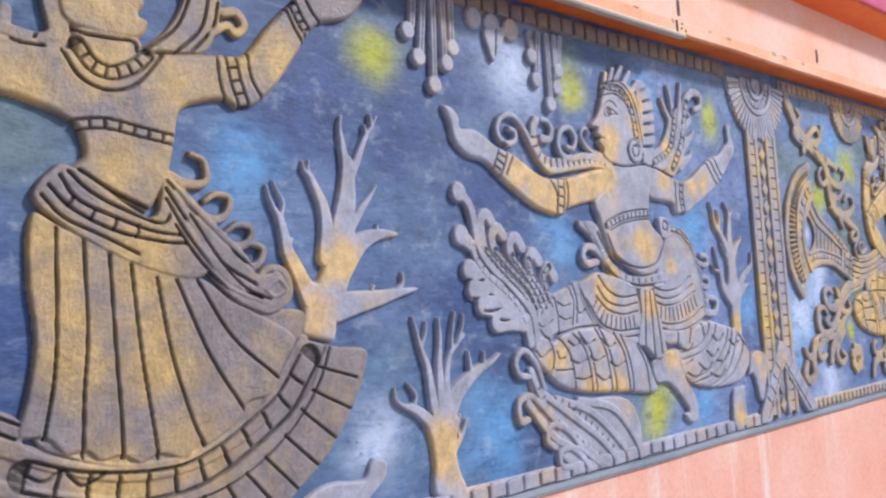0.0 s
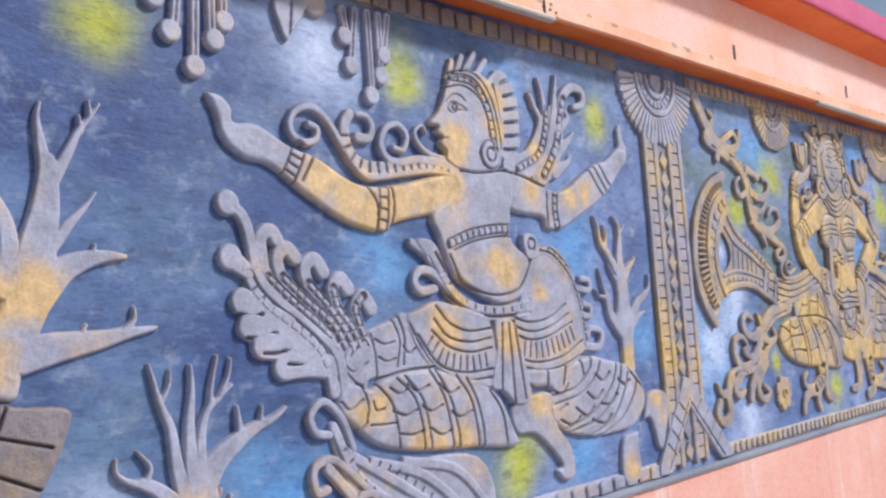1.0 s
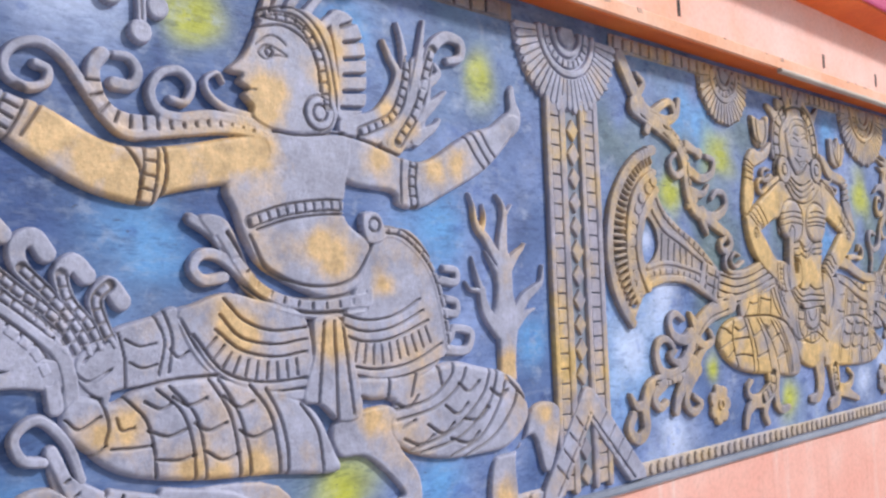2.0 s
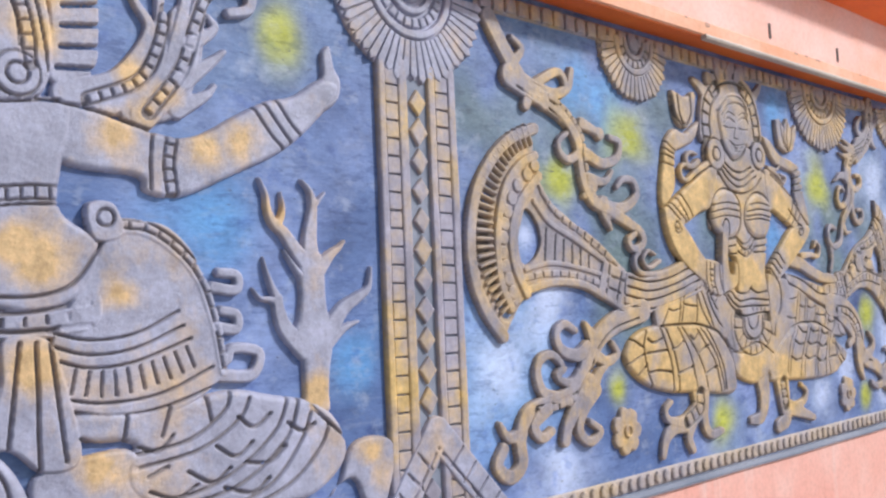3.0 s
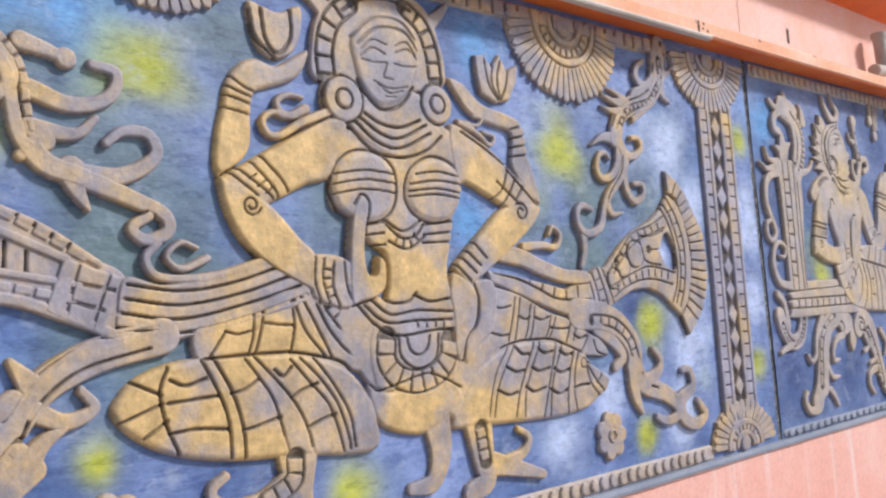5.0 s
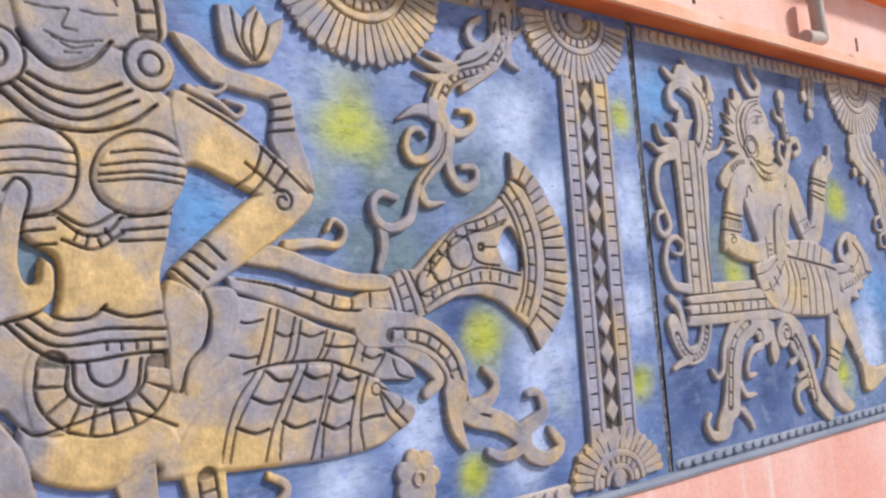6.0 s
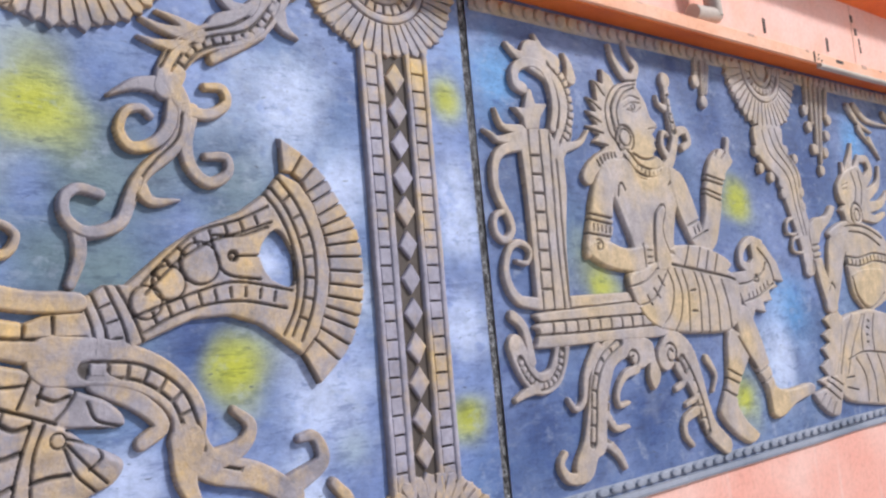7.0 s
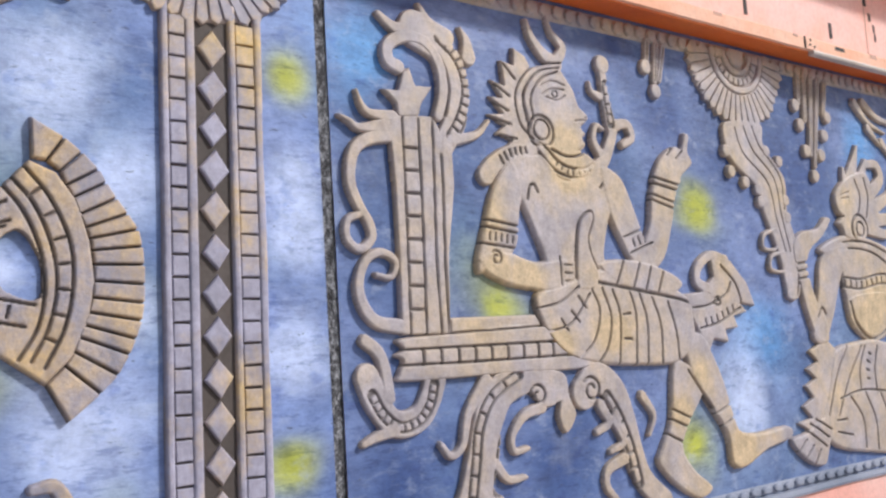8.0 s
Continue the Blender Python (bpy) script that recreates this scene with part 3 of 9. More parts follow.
r.cut([(.882, 1.99), (.973, 1.937), (1.088, 1.884)], .013, .016)
r.cut([(.852, 1.984), (.91, 1.931), (1.003, 1.885), (1.109, 1.85), (1.14, 1.88)], .013, .016)
r.cut([(.83, 1.972), (.872, 1.911), (.97, 1.866), (1.099, 1.825), (1.222, 1.817)], .013, .016)
r.cut([(.8, 1.944), (.856, 1.886), (.969, 1.829), (1.107, 1.799), (1.211, 1.793)], .013, .016)
r.cut([(.78, 1.918), (.836, 1.86), (.937, 1.813), (1.038, 1.764)], .012, .016)
r.rungs([(.815, 1.956), (.864, 1.899), (.969, 1.847), (1.104, 1.812)], .04, .065, .009, .013, rails=False)
r.slab([(1.124, 1.991), (1.175, 1.958), (1.263, 1.876), (1.374, 1.774), (1.43, 1.707), (1.493, 1.711), (1.522, 1.666), (1.497, 1.613), (1.423, 1.584), (1.327, 1.628), (1.237, 1.723), (1.152, 1.84), (1.112, 1.938)], .04)
r.cut([(1.132, 1.975), (1.208, 1.892), (1.334, 1.774), (1.426, 1.7)], .012, .018)
r.cut([(1.127, 1.952), (1.197, 1.849), (1.294, 1.74), (1.412, 1.669)], .012, .018)
r.cut([(1.126, 1.922), (1.204, 1.799), (1.31, 1.68), (1.43, 1.629)], .012, .018)
r.cut([(1.152, 1.848), (1.228, 1.74), (1.328, 1.65), (1.435, 1.606)], .012, .018)
r.band([(1.444, 1.654), (1.487, 1.685), (1.515, 1.652), (1.475, 1.631), (1.451, 1.646)], .022, .02, .046)
r.band([(1.145, 1.988), (1.202, 1.968), (1.259, 1.981), (1.255, 2.04), (1.215, 2.059)], .038, .019, .034)
r.band([(1.171, 1.947), (1.257, 1.871), (1.318, 1.879), (1.336, 1.931), (1.291, 1.943), (1.252, 1.921)], .041, .02, .034)
r.band([(1.233, 1.863), (1.329, 1.794), (1.391, 1.798), (1.407, 1.842), (1.359, 1.854), (1.319, 1.831)], .042, .02, .034)
r.band([(1.264, 1.847), (1.349, 1.736), (1.417, 1.729), (1.446, 1.778), (1.395, 1.798), (1.351, 1.781)], .04, .02, .034)
r.band([(1.205, 1.846), (1.308, 1.693), (1.381, 1.623), (1.46, 1.596), (1.529, 1.639), (1.512, 1.71), (1.446, 1.715), (1.423, 1.663), (1.471, 1.648)], .052, .024, .038)
r.cut([(1.198, 1.879), (1.292, 1.744), (1.368, 1.665), (1.457, 1.624)], .009, .014)
r.slab([(.57, 1.413), (.646, 1.388), (.715, 1.347), (.703, 1.271), (.567, 1.291)], .03)
r.cut([(.62, 1.383), (.709, 1.338)], .011, .016)
r.cut([(.619, 1.346), (.7, 1.303)], .011, .016)
r.cut([(.702, 1.229), (.763, 1.188), (.814, 1.208), (.863, 1.162), (.925, 1.184)], .014, .011)
r.gild([(.79, 1.803), (.816, 1.713), (.827, 1.593), (.831, 1.503), (1.055, 1.79), (1.055, 1.677), (1.07, 1.565), (1.082, 1.452), (1.141, 1.238), (1.003, 1.142), (.908, 1.151)], .1)
r.gild([(.724, 2.218), (.99, 2.442), (1.058, 2.463), (1.19, 2.264), (.99, 2.02), (1.125, 2.021), (1.533, 2.384), (1.409, 2.42), (.936, 2.295)], .12)
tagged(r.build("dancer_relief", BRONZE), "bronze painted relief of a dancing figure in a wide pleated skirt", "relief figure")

# grey and gold relief of a small bird beside the hem
r = Relief(1.42, 1.981, .85, 1.173)
r.slab([(1.51, .959), (1.578, 1.013), (1.668, 1.033), (1.784, 1.021), (1.817, 1.068), (1.842, 1.083), (1.891, 1.064), (1.882, 1.01), (1.815, .955), (1.752, .912)], .028, soft=.02)
tagged(r.build("bird_relief", MAUVE), "grey and gold relief of a small bird beside the hem", "relief bird")

# bare gold and grey relief tree behind the skirt
thing = tagged(new("tree_relief"), "bare gold and grey relief tree behind the skirt", "relief tree", "bare tree reliefs")
r = Relief(1.481, 1.907, 1.39, 1.901)
r.slab([(1.571, 1.51), (1.581, 1.566), (1.59, 1.638), (1.609, 1.692), (1.641, 1.676), (1.672, 1.727), (1.682, 1.783), (1.754, 1.811), (1.817, 1.793), (1.794, 1.707), (1.762, 1.633), (1.724, 1.559), (1.7, 1.48), (1.629, 1.492)], .03, soft=.03)
r.gild([(1.647, 1.591), (1.677, 1.709), (1.577, 1.71), (1.632, 1.537), (1.736, 1.727)], .081)
r.build("trunk", MAUVE, thing, rim=0.3)
r = Relief(1.381, 1.826, 1.447, 2.086)
r.band([(1.615, 1.619), (1.573, 1.707), (1.538, 1.773), (1.527, 1.827), (1.513, 1.88)], .07, .031, .03)
r.band([(1.517, 1.872), (1.492, 1.915), (1.476, 1.95), (1.471, 1.98)], .025, .01, .03)
r.band([(1.515, 1.879), (1.529, 1.926), (1.508, 1.97), (1.497, 1.996)], .021, .01, .03)
r.band([(1.528, 1.77), (1.554, 1.811)], .031, .018, .03)
r.gild([(1.647, 1.591), (1.677, 1.709), (1.577, 1.71), (1.632, 1.537), (1.736, 1.727)], .081)
r.build("limb", MAUVE, thing, rim=0.3)
r = Relief(1.487, 1.826, 1.447, 2.161)
r.band([(1.687, 1.755), (1.694, 1.857), (1.685, 1.923), (1.661, 1.977), (1.637, 2.023)], .07, .027, .03)
r.band([(1.639, 2.015), (1.632, 2.046), (1.638, 2.071)], .023, .01, .03)
r.band([(1.641, 2.015), (1.616, 2.04), (1.613, 2.066)], .022, .01, .03)
r.gild([(1.647, 1.591), (1.677, 1.709), (1.577, 1.71), (1.632, 1.537), (1.736, 1.727)], .081)
r.build("limb", MAUVE, thing, rim=0.3)
r = Relief(1.487, 2.026, 1.447, 2.342)
r.band([(1.748, 1.764), (1.764, 1.859), (1.785, 1.955), (1.794, 2.042), (1.792, 2.08)], .12, .051, .03)
r.band([(1.789, 2.067), (1.777, 2.137), (1.771, 2.194), (1.779, 2.232)], .041, .011, .03)
r.band([(1.805, 2.029), (1.847, 2.104), (1.877, 2.165), (1.91, 2.208), (1.936, 2.247)], .042, .011, .03)
r.band([(1.884, 2.166), (1.88, 2.211)], .02, .011, .03)
r.band([(1.91, 2.206), (1.908, 2.252)], .018, .011, .03)
r.gild([(1.647, 1.591), (1.677, 1.709), (1.577, 1.71), (1.632, 1.537), (1.736, 1.727)], .081)
r.build("limb", MAUVE, thing, rim=0.3)
r = Relief(1.487, 2.007, 1.447, 2.094)
r.band([(1.798, 1.86), (1.851, 1.925), (1.887, 1.965), (1.917, 2.004)], .044, .011, .03)
r.gild([(1.647, 1.591), (1.677, 1.709), (1.577, 1.71), (1.632, 1.537), (1.736, 1.727)], .081)
r.build("limb", MAUVE, thing, rim=0.3)
r = Relief(1.487, 2.082, 1.447, 1.956)
r.band([(1.73, 1.708), (1.812, 1.789), (1.876, 1.822), (1.94, 1.835), (1.992, 1.834)], .114, .02, .03)
r.band([(1.902, 1.831), (1.912, 1.866)], .027, .011, .03)
r.gild([(1.647, 1.591), (1.677, 1.709), (1.577, 1.71), (1.632, 1.537), (1.736, 1.727)], .081)
r.build("limb", MAUVE, thing, rim=0.3)
r = Relief(1.487, 2.165, 1.447, 1.817)
r.band([(1.717, 1.588), (1.823, 1.604), (1.91, 1.614), (1.988, 1.628), (2.075, 1.639)], .101, .015, .03)
r.band([(1.97, 1.622), (2.01, 1.661), (2.013, 1.698)], .032, .011, .03)
r.band([(1.852, 1.607), (1.881, 1.656)], .03, .011, .03)
r.gild([(1.647, 1.591), (1.677, 1.709), (1.577, 1.71), (1.632, 1.537), (1.736, 1.727)], .081)
r.build("limb", MAUVE, thing, rim=0.3)

# small bare grey relief tree on the lower border
thing = tagged(new("tree_relief"), "small bare grey relief tree on the lower border", "relief tree", "bare tree reliefs")
r = Relief(1.986, 2.355, .85, 1.314)
r.slab([(2.107, .904), (2.107, 1.022), (2.097, 1.103), (2.076, 1.169), (2.142, 1.2), (2.215, 1.224), (2.249, 1.153), (2.226, 1.064), (2.236, .982), (2.265, .887)], .03, soft=.03)
r.gild([(2.144, 1.066)], .094)
r.build("trunk", MAUVE, thing, rim=0.3)
r = Relief(1.856, 2.234, .976, 1.404)
r.band([(2.123, 1.149), (2.06, 1.204), (2.016, 1.227)], .056, .034, .03)
r.band([(2.021, 1.219), (2.041, 1.267), (2.007, 1.314)], .026, .009, .03)
r.band([(2.026, 1.222), (1.975, 1.24), (1.946, 1.268), (1.947, 1.301)], .029, .009, .03)
r.gild([(2.144, 1.066)], .094)
r.build("limb", MAUVE, thing, rim=0.3)
r = Relief(1.958, 2.234, .976, 1.63)
r.band([(2.141, 1.156), (2.119, 1.259), (2.106, 1.36), (2.085, 1.412), (2.068, 1.463), (2.058, 1.504), (2.048, 1.54)], .053, .011, .03)
r.band([(2.079, 1.434), (2.105, 1.481), (2.111, 1.521)], .019, .01, .03)
r.gild([(2.144, 1.066)], .094)
r.build("limb", MAUVE, thing, rim=0.3)
r = Relief(2.054, 2.263, .976, 1.618)
r.band([(2.169, 1.163), (2.162, 1.274), (2.163, 1.376), (2.173, 1.456), (2.173, 1.528)], .059, .014, .03)
r.gild([(2.144, 1.066)], .094)
r.build("limb", MAUVE, thing, rim=0.3)
r = Relief(2.054, 2.393, .976, 1.64)
r.band([(2.192, 1.2), (2.194, 1.312), (2.216, 1.392), (2.257, 1.43), (2.302, 1.464)], .048, .012, .03)
r.band([(2.229, 1.407), (2.237, 1.473), (2.259, 1.55)], .022, .01, .03)
r.band([(2.257, 1.428), (2.292, 1.49), (2.303, 1.54)], .02, .01, .03)
r.gild([(2.144, 1.066)], .094)
r.build("limb", MAUVE, thing, rim=0.3)
r = Relief(2.054, 2.576, .976, 1.491)
r.band([(2.188, 1.181), (2.241, 1.252), (2.31, 1.299), (2.374, 1.331), (2.438, 1.351), (2.486, 1.379)], .094, .012, .03)
r.band([(2.326, 1.303), (2.321, 1.352), (2.317, 1.401)], .033, .01, .03)
r.band([(2.393, 1.335), (2.402, 1.394)], .023, .01, .03)
r.gild([(2.144, 1.066)], .094)
r.build("limb", MAUVE, thing, rim=0.3)
r = Relief(2.054, 2.374, .958, 1.263)
r.band([(2.199, 1.048), (2.256, 1.105), (2.284, 1.154)], .044, .01, .03)
r.band([(2.237, 1.093), (2.236, 1.14), (2.254, 1.173)], .024, .01, .03)
r.gild([(2.144, 1.066)], .094)
r.build("limb", MAUVE, thing, rim=0.3)

# bare grey relief tree between figure and pilaster
thing = tagged(new("tree_relief"), "bare grey relief tree between figure and pilaster", "relief tree", "bare tree reliefs")
r = Relief(4.116, 4.502, 1.238, 2.033)
r.slab([(4.297, 1.48), (4.297, 1.391), (4.292, 1.34), (4.386, 1.328), (4.393, 1.395), (4.401, 1.471), (4.412, 1.524), (4.412, 1.593), (4.395, 1.656), (4.392, 1.749), (4.382, 1.811), (4.344, 1.834), (4.305, 1.81), (4.291, 1.765), (4.295, 1.69), (4.284, 1.615), (4.264, 1.571), (4.292, 1.51)], .03, soft=.03)
r.gild([(4.206, 1.943), (4.236, 1.929), (4.338, 1.401)], .06)
r.build("trunk", MAUVE, thing, rim=0.3)
r = Relief(4.047, 4.428, 1.311, 2.033)
r.band([(4.309, 1.524), (4.245, 1.587), (4.223, 1.64), (4.219, 1.68)], .069, .036, .03)
r.band([(4.221, 1.662), (4.196, 1.676), (4.16, 1.682), (4.137, 1.711)], .029, .007, .03)
r.band([(4.22, 1.674), (4.198, 1.722), (4.182, 1.766), (4.175, 1.801)], .032, .007, .03)
r.gild([(4.206, 1.943), (4.236, 1.929), (4.338, 1.401)], .06)
r.build("limb", MAUVE, thing, rim=0.3)
r = Relief(4.08, 4.428, 1.311, 2.123)
r.band([(4.326, 1.78), (4.282, 1.83), (4.249, 1.874), (4.212, 1.906), (4.195, 1.943), (4.19, 1.987), (4.17, 2.033)], .057, .012, .03)
r.band([(4.227, 1.893), (4.247, 1.942), (4.242, 1.996)], .03, .008, .03)
r.band([(4.299, 1.75), (4.264, 1.795), (4.247, 1.822)], .024, .008, .03)
r.gild([(4.206, 1.943), (4.236, 1.929), (4.338, 1.401)], .06)
r.build("limb", MAUVE, thing, rim=0.3)
r = Relief(4.116, 4.492, 1.311, 2.126)
r.band([(4.339, 1.78), (4.339, 1.857), (4.349, 1.918), (4.355, 1.965), (4.345, 2.008), (4.318, 2.036)], .069, .013, .03)
r.band([(4.352, 1.953), (4.38, 1.982), (4.402, 2.004)], .026, .008, .03)
r.gild([(4.206, 1.943), (4.236, 1.929), (4.338, 1.401)], .06)
r.build("limb", MAUVE, thing, rim=0.3)
r = Relief(4.116, 4.559, 1.311, 2.033)
r.band([(4.367, 1.764), (4.413, 1.809), (4.448, 1.833), (4.469, 1.854)], .055, .01, .03)
r.gild([(4.206, 1.943), (4.236, 1.929), (4.338, 1.401)], .06)
r.build("limb", MAUVE, thing, rim=0.3)
r = Relief(4.116, 4.659, 1.311, 2.033)
r.band([(4.368, 1.535), (4.447, 1.635), (4.509, 1.674), (4.555, 1.705), (4.569, 1.77)], .076, .013, .03)
r.gild([(4.206, 1.943), (4.236, 1.929), (4.338, 1.401)], .06)
r.build("limb", MAUVE, thing, rim=0.3)
r = Relief(4.116, 4.604, 1.311, 2.033)
r.band([(4.376, 1.526), (4.453, 1.58), (4.514, 1.601)], .052, .01, .03)
r.gild([(4.206, 1.943), (4.236, 1.929), (4.338, 1.401)], .06)
r.build("limb", MAUVE, thing, rim=0.3)

# grey and gold relief of curling tail plumes
thing = tagged(new("plume_relief"), "grey and gold relief of curling tail plumes", "relief plumes")
r = Relief(2.225, 2.917, 1.302, 2.089)
r.slab([(2.377, 1.862), (2.453, 1.794), (2.616, 1.685), (2.747, 1.599), (2.827, 1.539), (2.744, 1.407), (2.656, 1.46), (2.523, 1.584), (2.407, 1.709)], .02, soft=.014)
r.band([(2.317, 1.999), (2.367, 1.955), (2.39, 1.879), (2.405, 1.794), (2.453, 1.725), (2.57, 1.643), (2.674, 1.554), (2.705, 1.483), (2.712, 1.392)], .042, .046, .035)
r.dome(2.315, 1.999, .042, .036, False)
r.band([(2.373, 1.797), (2.393, 1.739), (2.45, 1.682), (2.546, 1.617), (2.62, 1.552), (2.656, 1.487), (2.672, 1.405)], .05, .046, .033)
r.rungs([(2.372, 1.777), (2.399, 1.731), (2.456, 1.676), (2.546, 1.614), (2.62, 1.55), (2.655, 1.483)], .034, .042, .01, .013)
r.rungs([(2.433, 1.797), (2.491, 1.733), (2.592, 1.656), (2.694, 1.574)], .025, .037, .01, .013)
r.build("shaft", MAUVE, thing)
r = Relief(2.335, 2.799, 1.438, 2.009)
r.band([(2.484, 1.89), (2.461, 1.919), (2.425, 1.9), (2.425, 1.837), (2.444, 1.776), (2.535, 1.697), (2.638, 1.613), (2.709, 1.528)], .052, .033, .035)
r.dome(2.484, 1.89, .021, .036, False)
r.rungs([(2.444, 1.776), (2.535, 1.697), (2.638, 1.613), (2.709, 1.528)], .022, .033, .01, .012)
r.build("feather", MAUVE, thing)
r = Relief(2.391, 2.823, 1.446, 1.957)
r.band([(2.548, 1.836), (2.516, 1.867), (2.481, 1.837), (2.496, 1.776), (2.578, 1.704), (2.684, 1.62), (2.733, 1.536)], .053, .033, .035)
r.dome(2.548, 1.836, .022, .036, False)
r.rungs([(2.496, 1.776), (2.578, 1.704), (2.684, 1.62), (2.733, 1.536)], .022, .034, .01, .012)
r.build("feather", MAUVE, thing)
r = Relief(2.494, 2.853, 1.434, 1.921)
r.band([(2.653, 1.791), (2.623, 1.831), (2.584, 1.811), (2.593, 1.754), (2.666, 1.68), (2.737, 1.59), (2.763, 1.524)], .055, .034, .035)
r.dome(2.653, 1.791, .022, .036, False)
r.rungs([(2.593, 1.754), (2.666, 1.68), (2.737, 1.59), (2.763, 1.524)], .022, .035, .01, .012)
r.build("feather", MAUVE, thing)
r = Relief(2.598, 2.883, 1.447, 1.859)
r.band([(2.753, 1.735), (2.721, 1.769), (2.688, 1.738), (2.708, 1.67), (2.762, 1.604), (2.793, 1.537)], .056, .035, .035)
r.dome(2.753, 1.735, .023, .036, False)
r.rungs([(2.688, 1.738), (2.708, 1.67), (2.762, 1.604), (2.793, 1.537)], .023, .035, .01, .012)
r.build("feather", MAUVE, thing)
r = Relief(2.687, 2.935, 1.452, 1.8)
r.band([(2.845, 1.667), (2.812, 1.71), (2.777, 1.672), (2.798, 1.602), (2.83, 1.542)], .058, .036, .035)
r.dome(2.845, 1.667, .024, .036, False)
r.rungs([(2.812, 1.71), (2.777, 1.672), (2.798, 1.602), (2.83, 1.542)], .023, .036, .011, .012)
r.build("feather", MAUVE, thing)
r = Relief(2.227, 2.463, 1.704, 1.926)
r.dome(2.317, 1.836, .043, .032, False)
r.band([(2.317, 1.836), (2.373, 1.794)], .072, .054, .03)
r.build("lobe", MAUVE, thing)
r = Relief(2.246, 2.595, 1.538, 1.795)
r.band([(2.352, 1.705), (2.415, 1.671), (2.505, 1.628)], .085, .078, .03)
r.cut([(2.336, 1.667), (2.38, 1.655), (2.417, 1.664)], .016, .022)
r.build("lobe", MAUVE, thing)
r = Relief(2.271, 2.644, 1.487, 1.719)
r.band([(2.373, 1.629), (2.461, 1.601), (2.554, 1.577)], .086, .079, .03)
r.cut([(2.361, 1.596), (2.416, 1.59), (2.466, 1.609)], .017, .022)
r.build("lobe", MAUVE, thing)
r = Relief(2.327, 2.695, 1.44, 1.659)
r.band([(2.419, 1.569), (2.516, 1.553), (2.605, 1.53)], .087, .08, .03)
r.cut([(2.417, 1.546), (2.478, 1.545), (2.526, 1.568)], .017, .022)
r.build("lobe", MAUVE, thing)
r = Relief(2.402, 2.755, 1.396, 1.62)
r.band([(2.492, 1.5), (2.577, 1.502), (2.665, 1.486)], .089, .082, .03)
r.cut([(2.501, 1.508), (2.549, 1.507), (2.579, 1.53)], .017, .022)
r.build("lobe", MAUVE, thing)
r = Relief(2.541, 3.474, .85, 1.386)
r.slab([(2.659, 1.273), (2.844, 1.162), (3.324, 1.109), (3.377, .848), (3.034, .816), (2.818, .933), (2.696, 1.133)], .018)
r.band([(2.661, 1.296), (2.749, 1.127), (2.937, .986), (3.138, .831)], .04, .035, .032)
r.band([(2.705, 1.212), (2.875, 1.107), (3.093, .964), (3.226, .829)], .04, .035, .032)
r.band([(2.808, 1.166), (3.029, 1.093), (3.216, .947), (3.312, .827)], .04, .035, .032)
r.band([(2.956, 1.145), (3.192, 1.086), (3.337, .942), (3.384, .831)], .04, .035, .032)
r.band([(2.631, 1.174), (2.773, 1.02), (2.931, .935), (3.033, .809)], .04, .035, .032)
r.rungs([(2.675, 1.26), (2.782, 1.104), (2.974, .969), (3.178, .824)], .02, .045, .01, .012, rails=False)
r.rungs([(2.756, 1.195), (2.951, 1.098), (3.152, .943), (3.268, .824)], .02, .045, .01, .012, rails=False)
r.build("tail", MAUVE, thing)
r = Relief(2.484, 2.824, 1.13, 1.47)
r.band([(2.642, 1.275), (2.592, 1.288), (2.574, 1.344), (2.632, 1.38), (2.699, 1.315), (2.734, 1.22)], .03, .03, .034)
r.build("curl", MAUVE, thing)
r = Relief(2.487, 2.903, .964, 1.287)
r.band([(2.624, 1.108), (2.583, 1.106), (2.577, 1.178), (2.651, 1.197), (2.732, 1.133), (2.813, 1.054)], .032, .03, .034)
r.build("curl", MAUVE, thing)
r = Relief(2.643, 3.042, .858, 1.158)
r.band([(2.779, .98), (2.733, 1.014), (2.76, 1.068), (2.85, 1.049), (2.952, .948)], .034, .03, .034)
r.build("curl", MAUVE, thing)
r = Relief(2.723, 3.15, .85, 1.047)
r.band([(2.879, .882), (2.814, .897), (2.813, .957), (2.933, .951), (3.06, .867)], .032, .028, .034)
r.build("curl", MAUVE, thing)

# mauve and gold relief of a kneeling crowned figure with spread arms
r = Relief(2.173, 4.731, .85, 2.735)
r.band([(3.299, 2.156), (3.165, 2.162), (2.988, 2.133), (2.874, 2.117), (2.812, 2.156), (2.753, 2.232), (2.703, 2.296), (2.647, 2.33), (2.586, 2.313), (2.556, 2.271), (2.565, 2.23), (2.612, 2.209), (2.656, 2.224), (2.662, 2.26), (2.631, 2.272)], .036, .027, .038)
r.band([(3.309, 2.171), (3.203, 2.189), (3.093, 2.178), (2.988, 2.158), (2.89, 2.15), (2.828, 2.164), (2.793, 2.2), (2.779, 2.243), (2.779, 2.289), (2.803, 2.324)], .055, .045, .034)
r.rungs([(3.299, 2.173), (3.203, 2.191), (3.093, 2.178), (2.988, 2.16), (2.89, 2.151), (2.828, 2.164), (2.79, 2.2), (2.776, 2.243), (2.776, 2.288)], .042, .039, .011, .014, rails=False)
r.band([(3.29, 2.18), (3.129, 2.197), (3.023, 2.178), (2.959, 2.192), (2.937, 2.243), (2.968, 2.298), (3.026, 2.314), (3.063, 2.277), (3.041, 2.225), (2.997, 2.229)], .04, .025, .036)
r.band([(3.242, 2.209), (3.167, 2.225), (3.116, 2.26), (3.106, 2.3), (3.143, 2.325), (3.163, 2.3)], .03, .016, .034)
r.band([(2.835, 2.25), (2.884, 2.251), (2.902, 2.293), (2.877, 2.328), (2.836, 2.33)], .041, .024, .034)
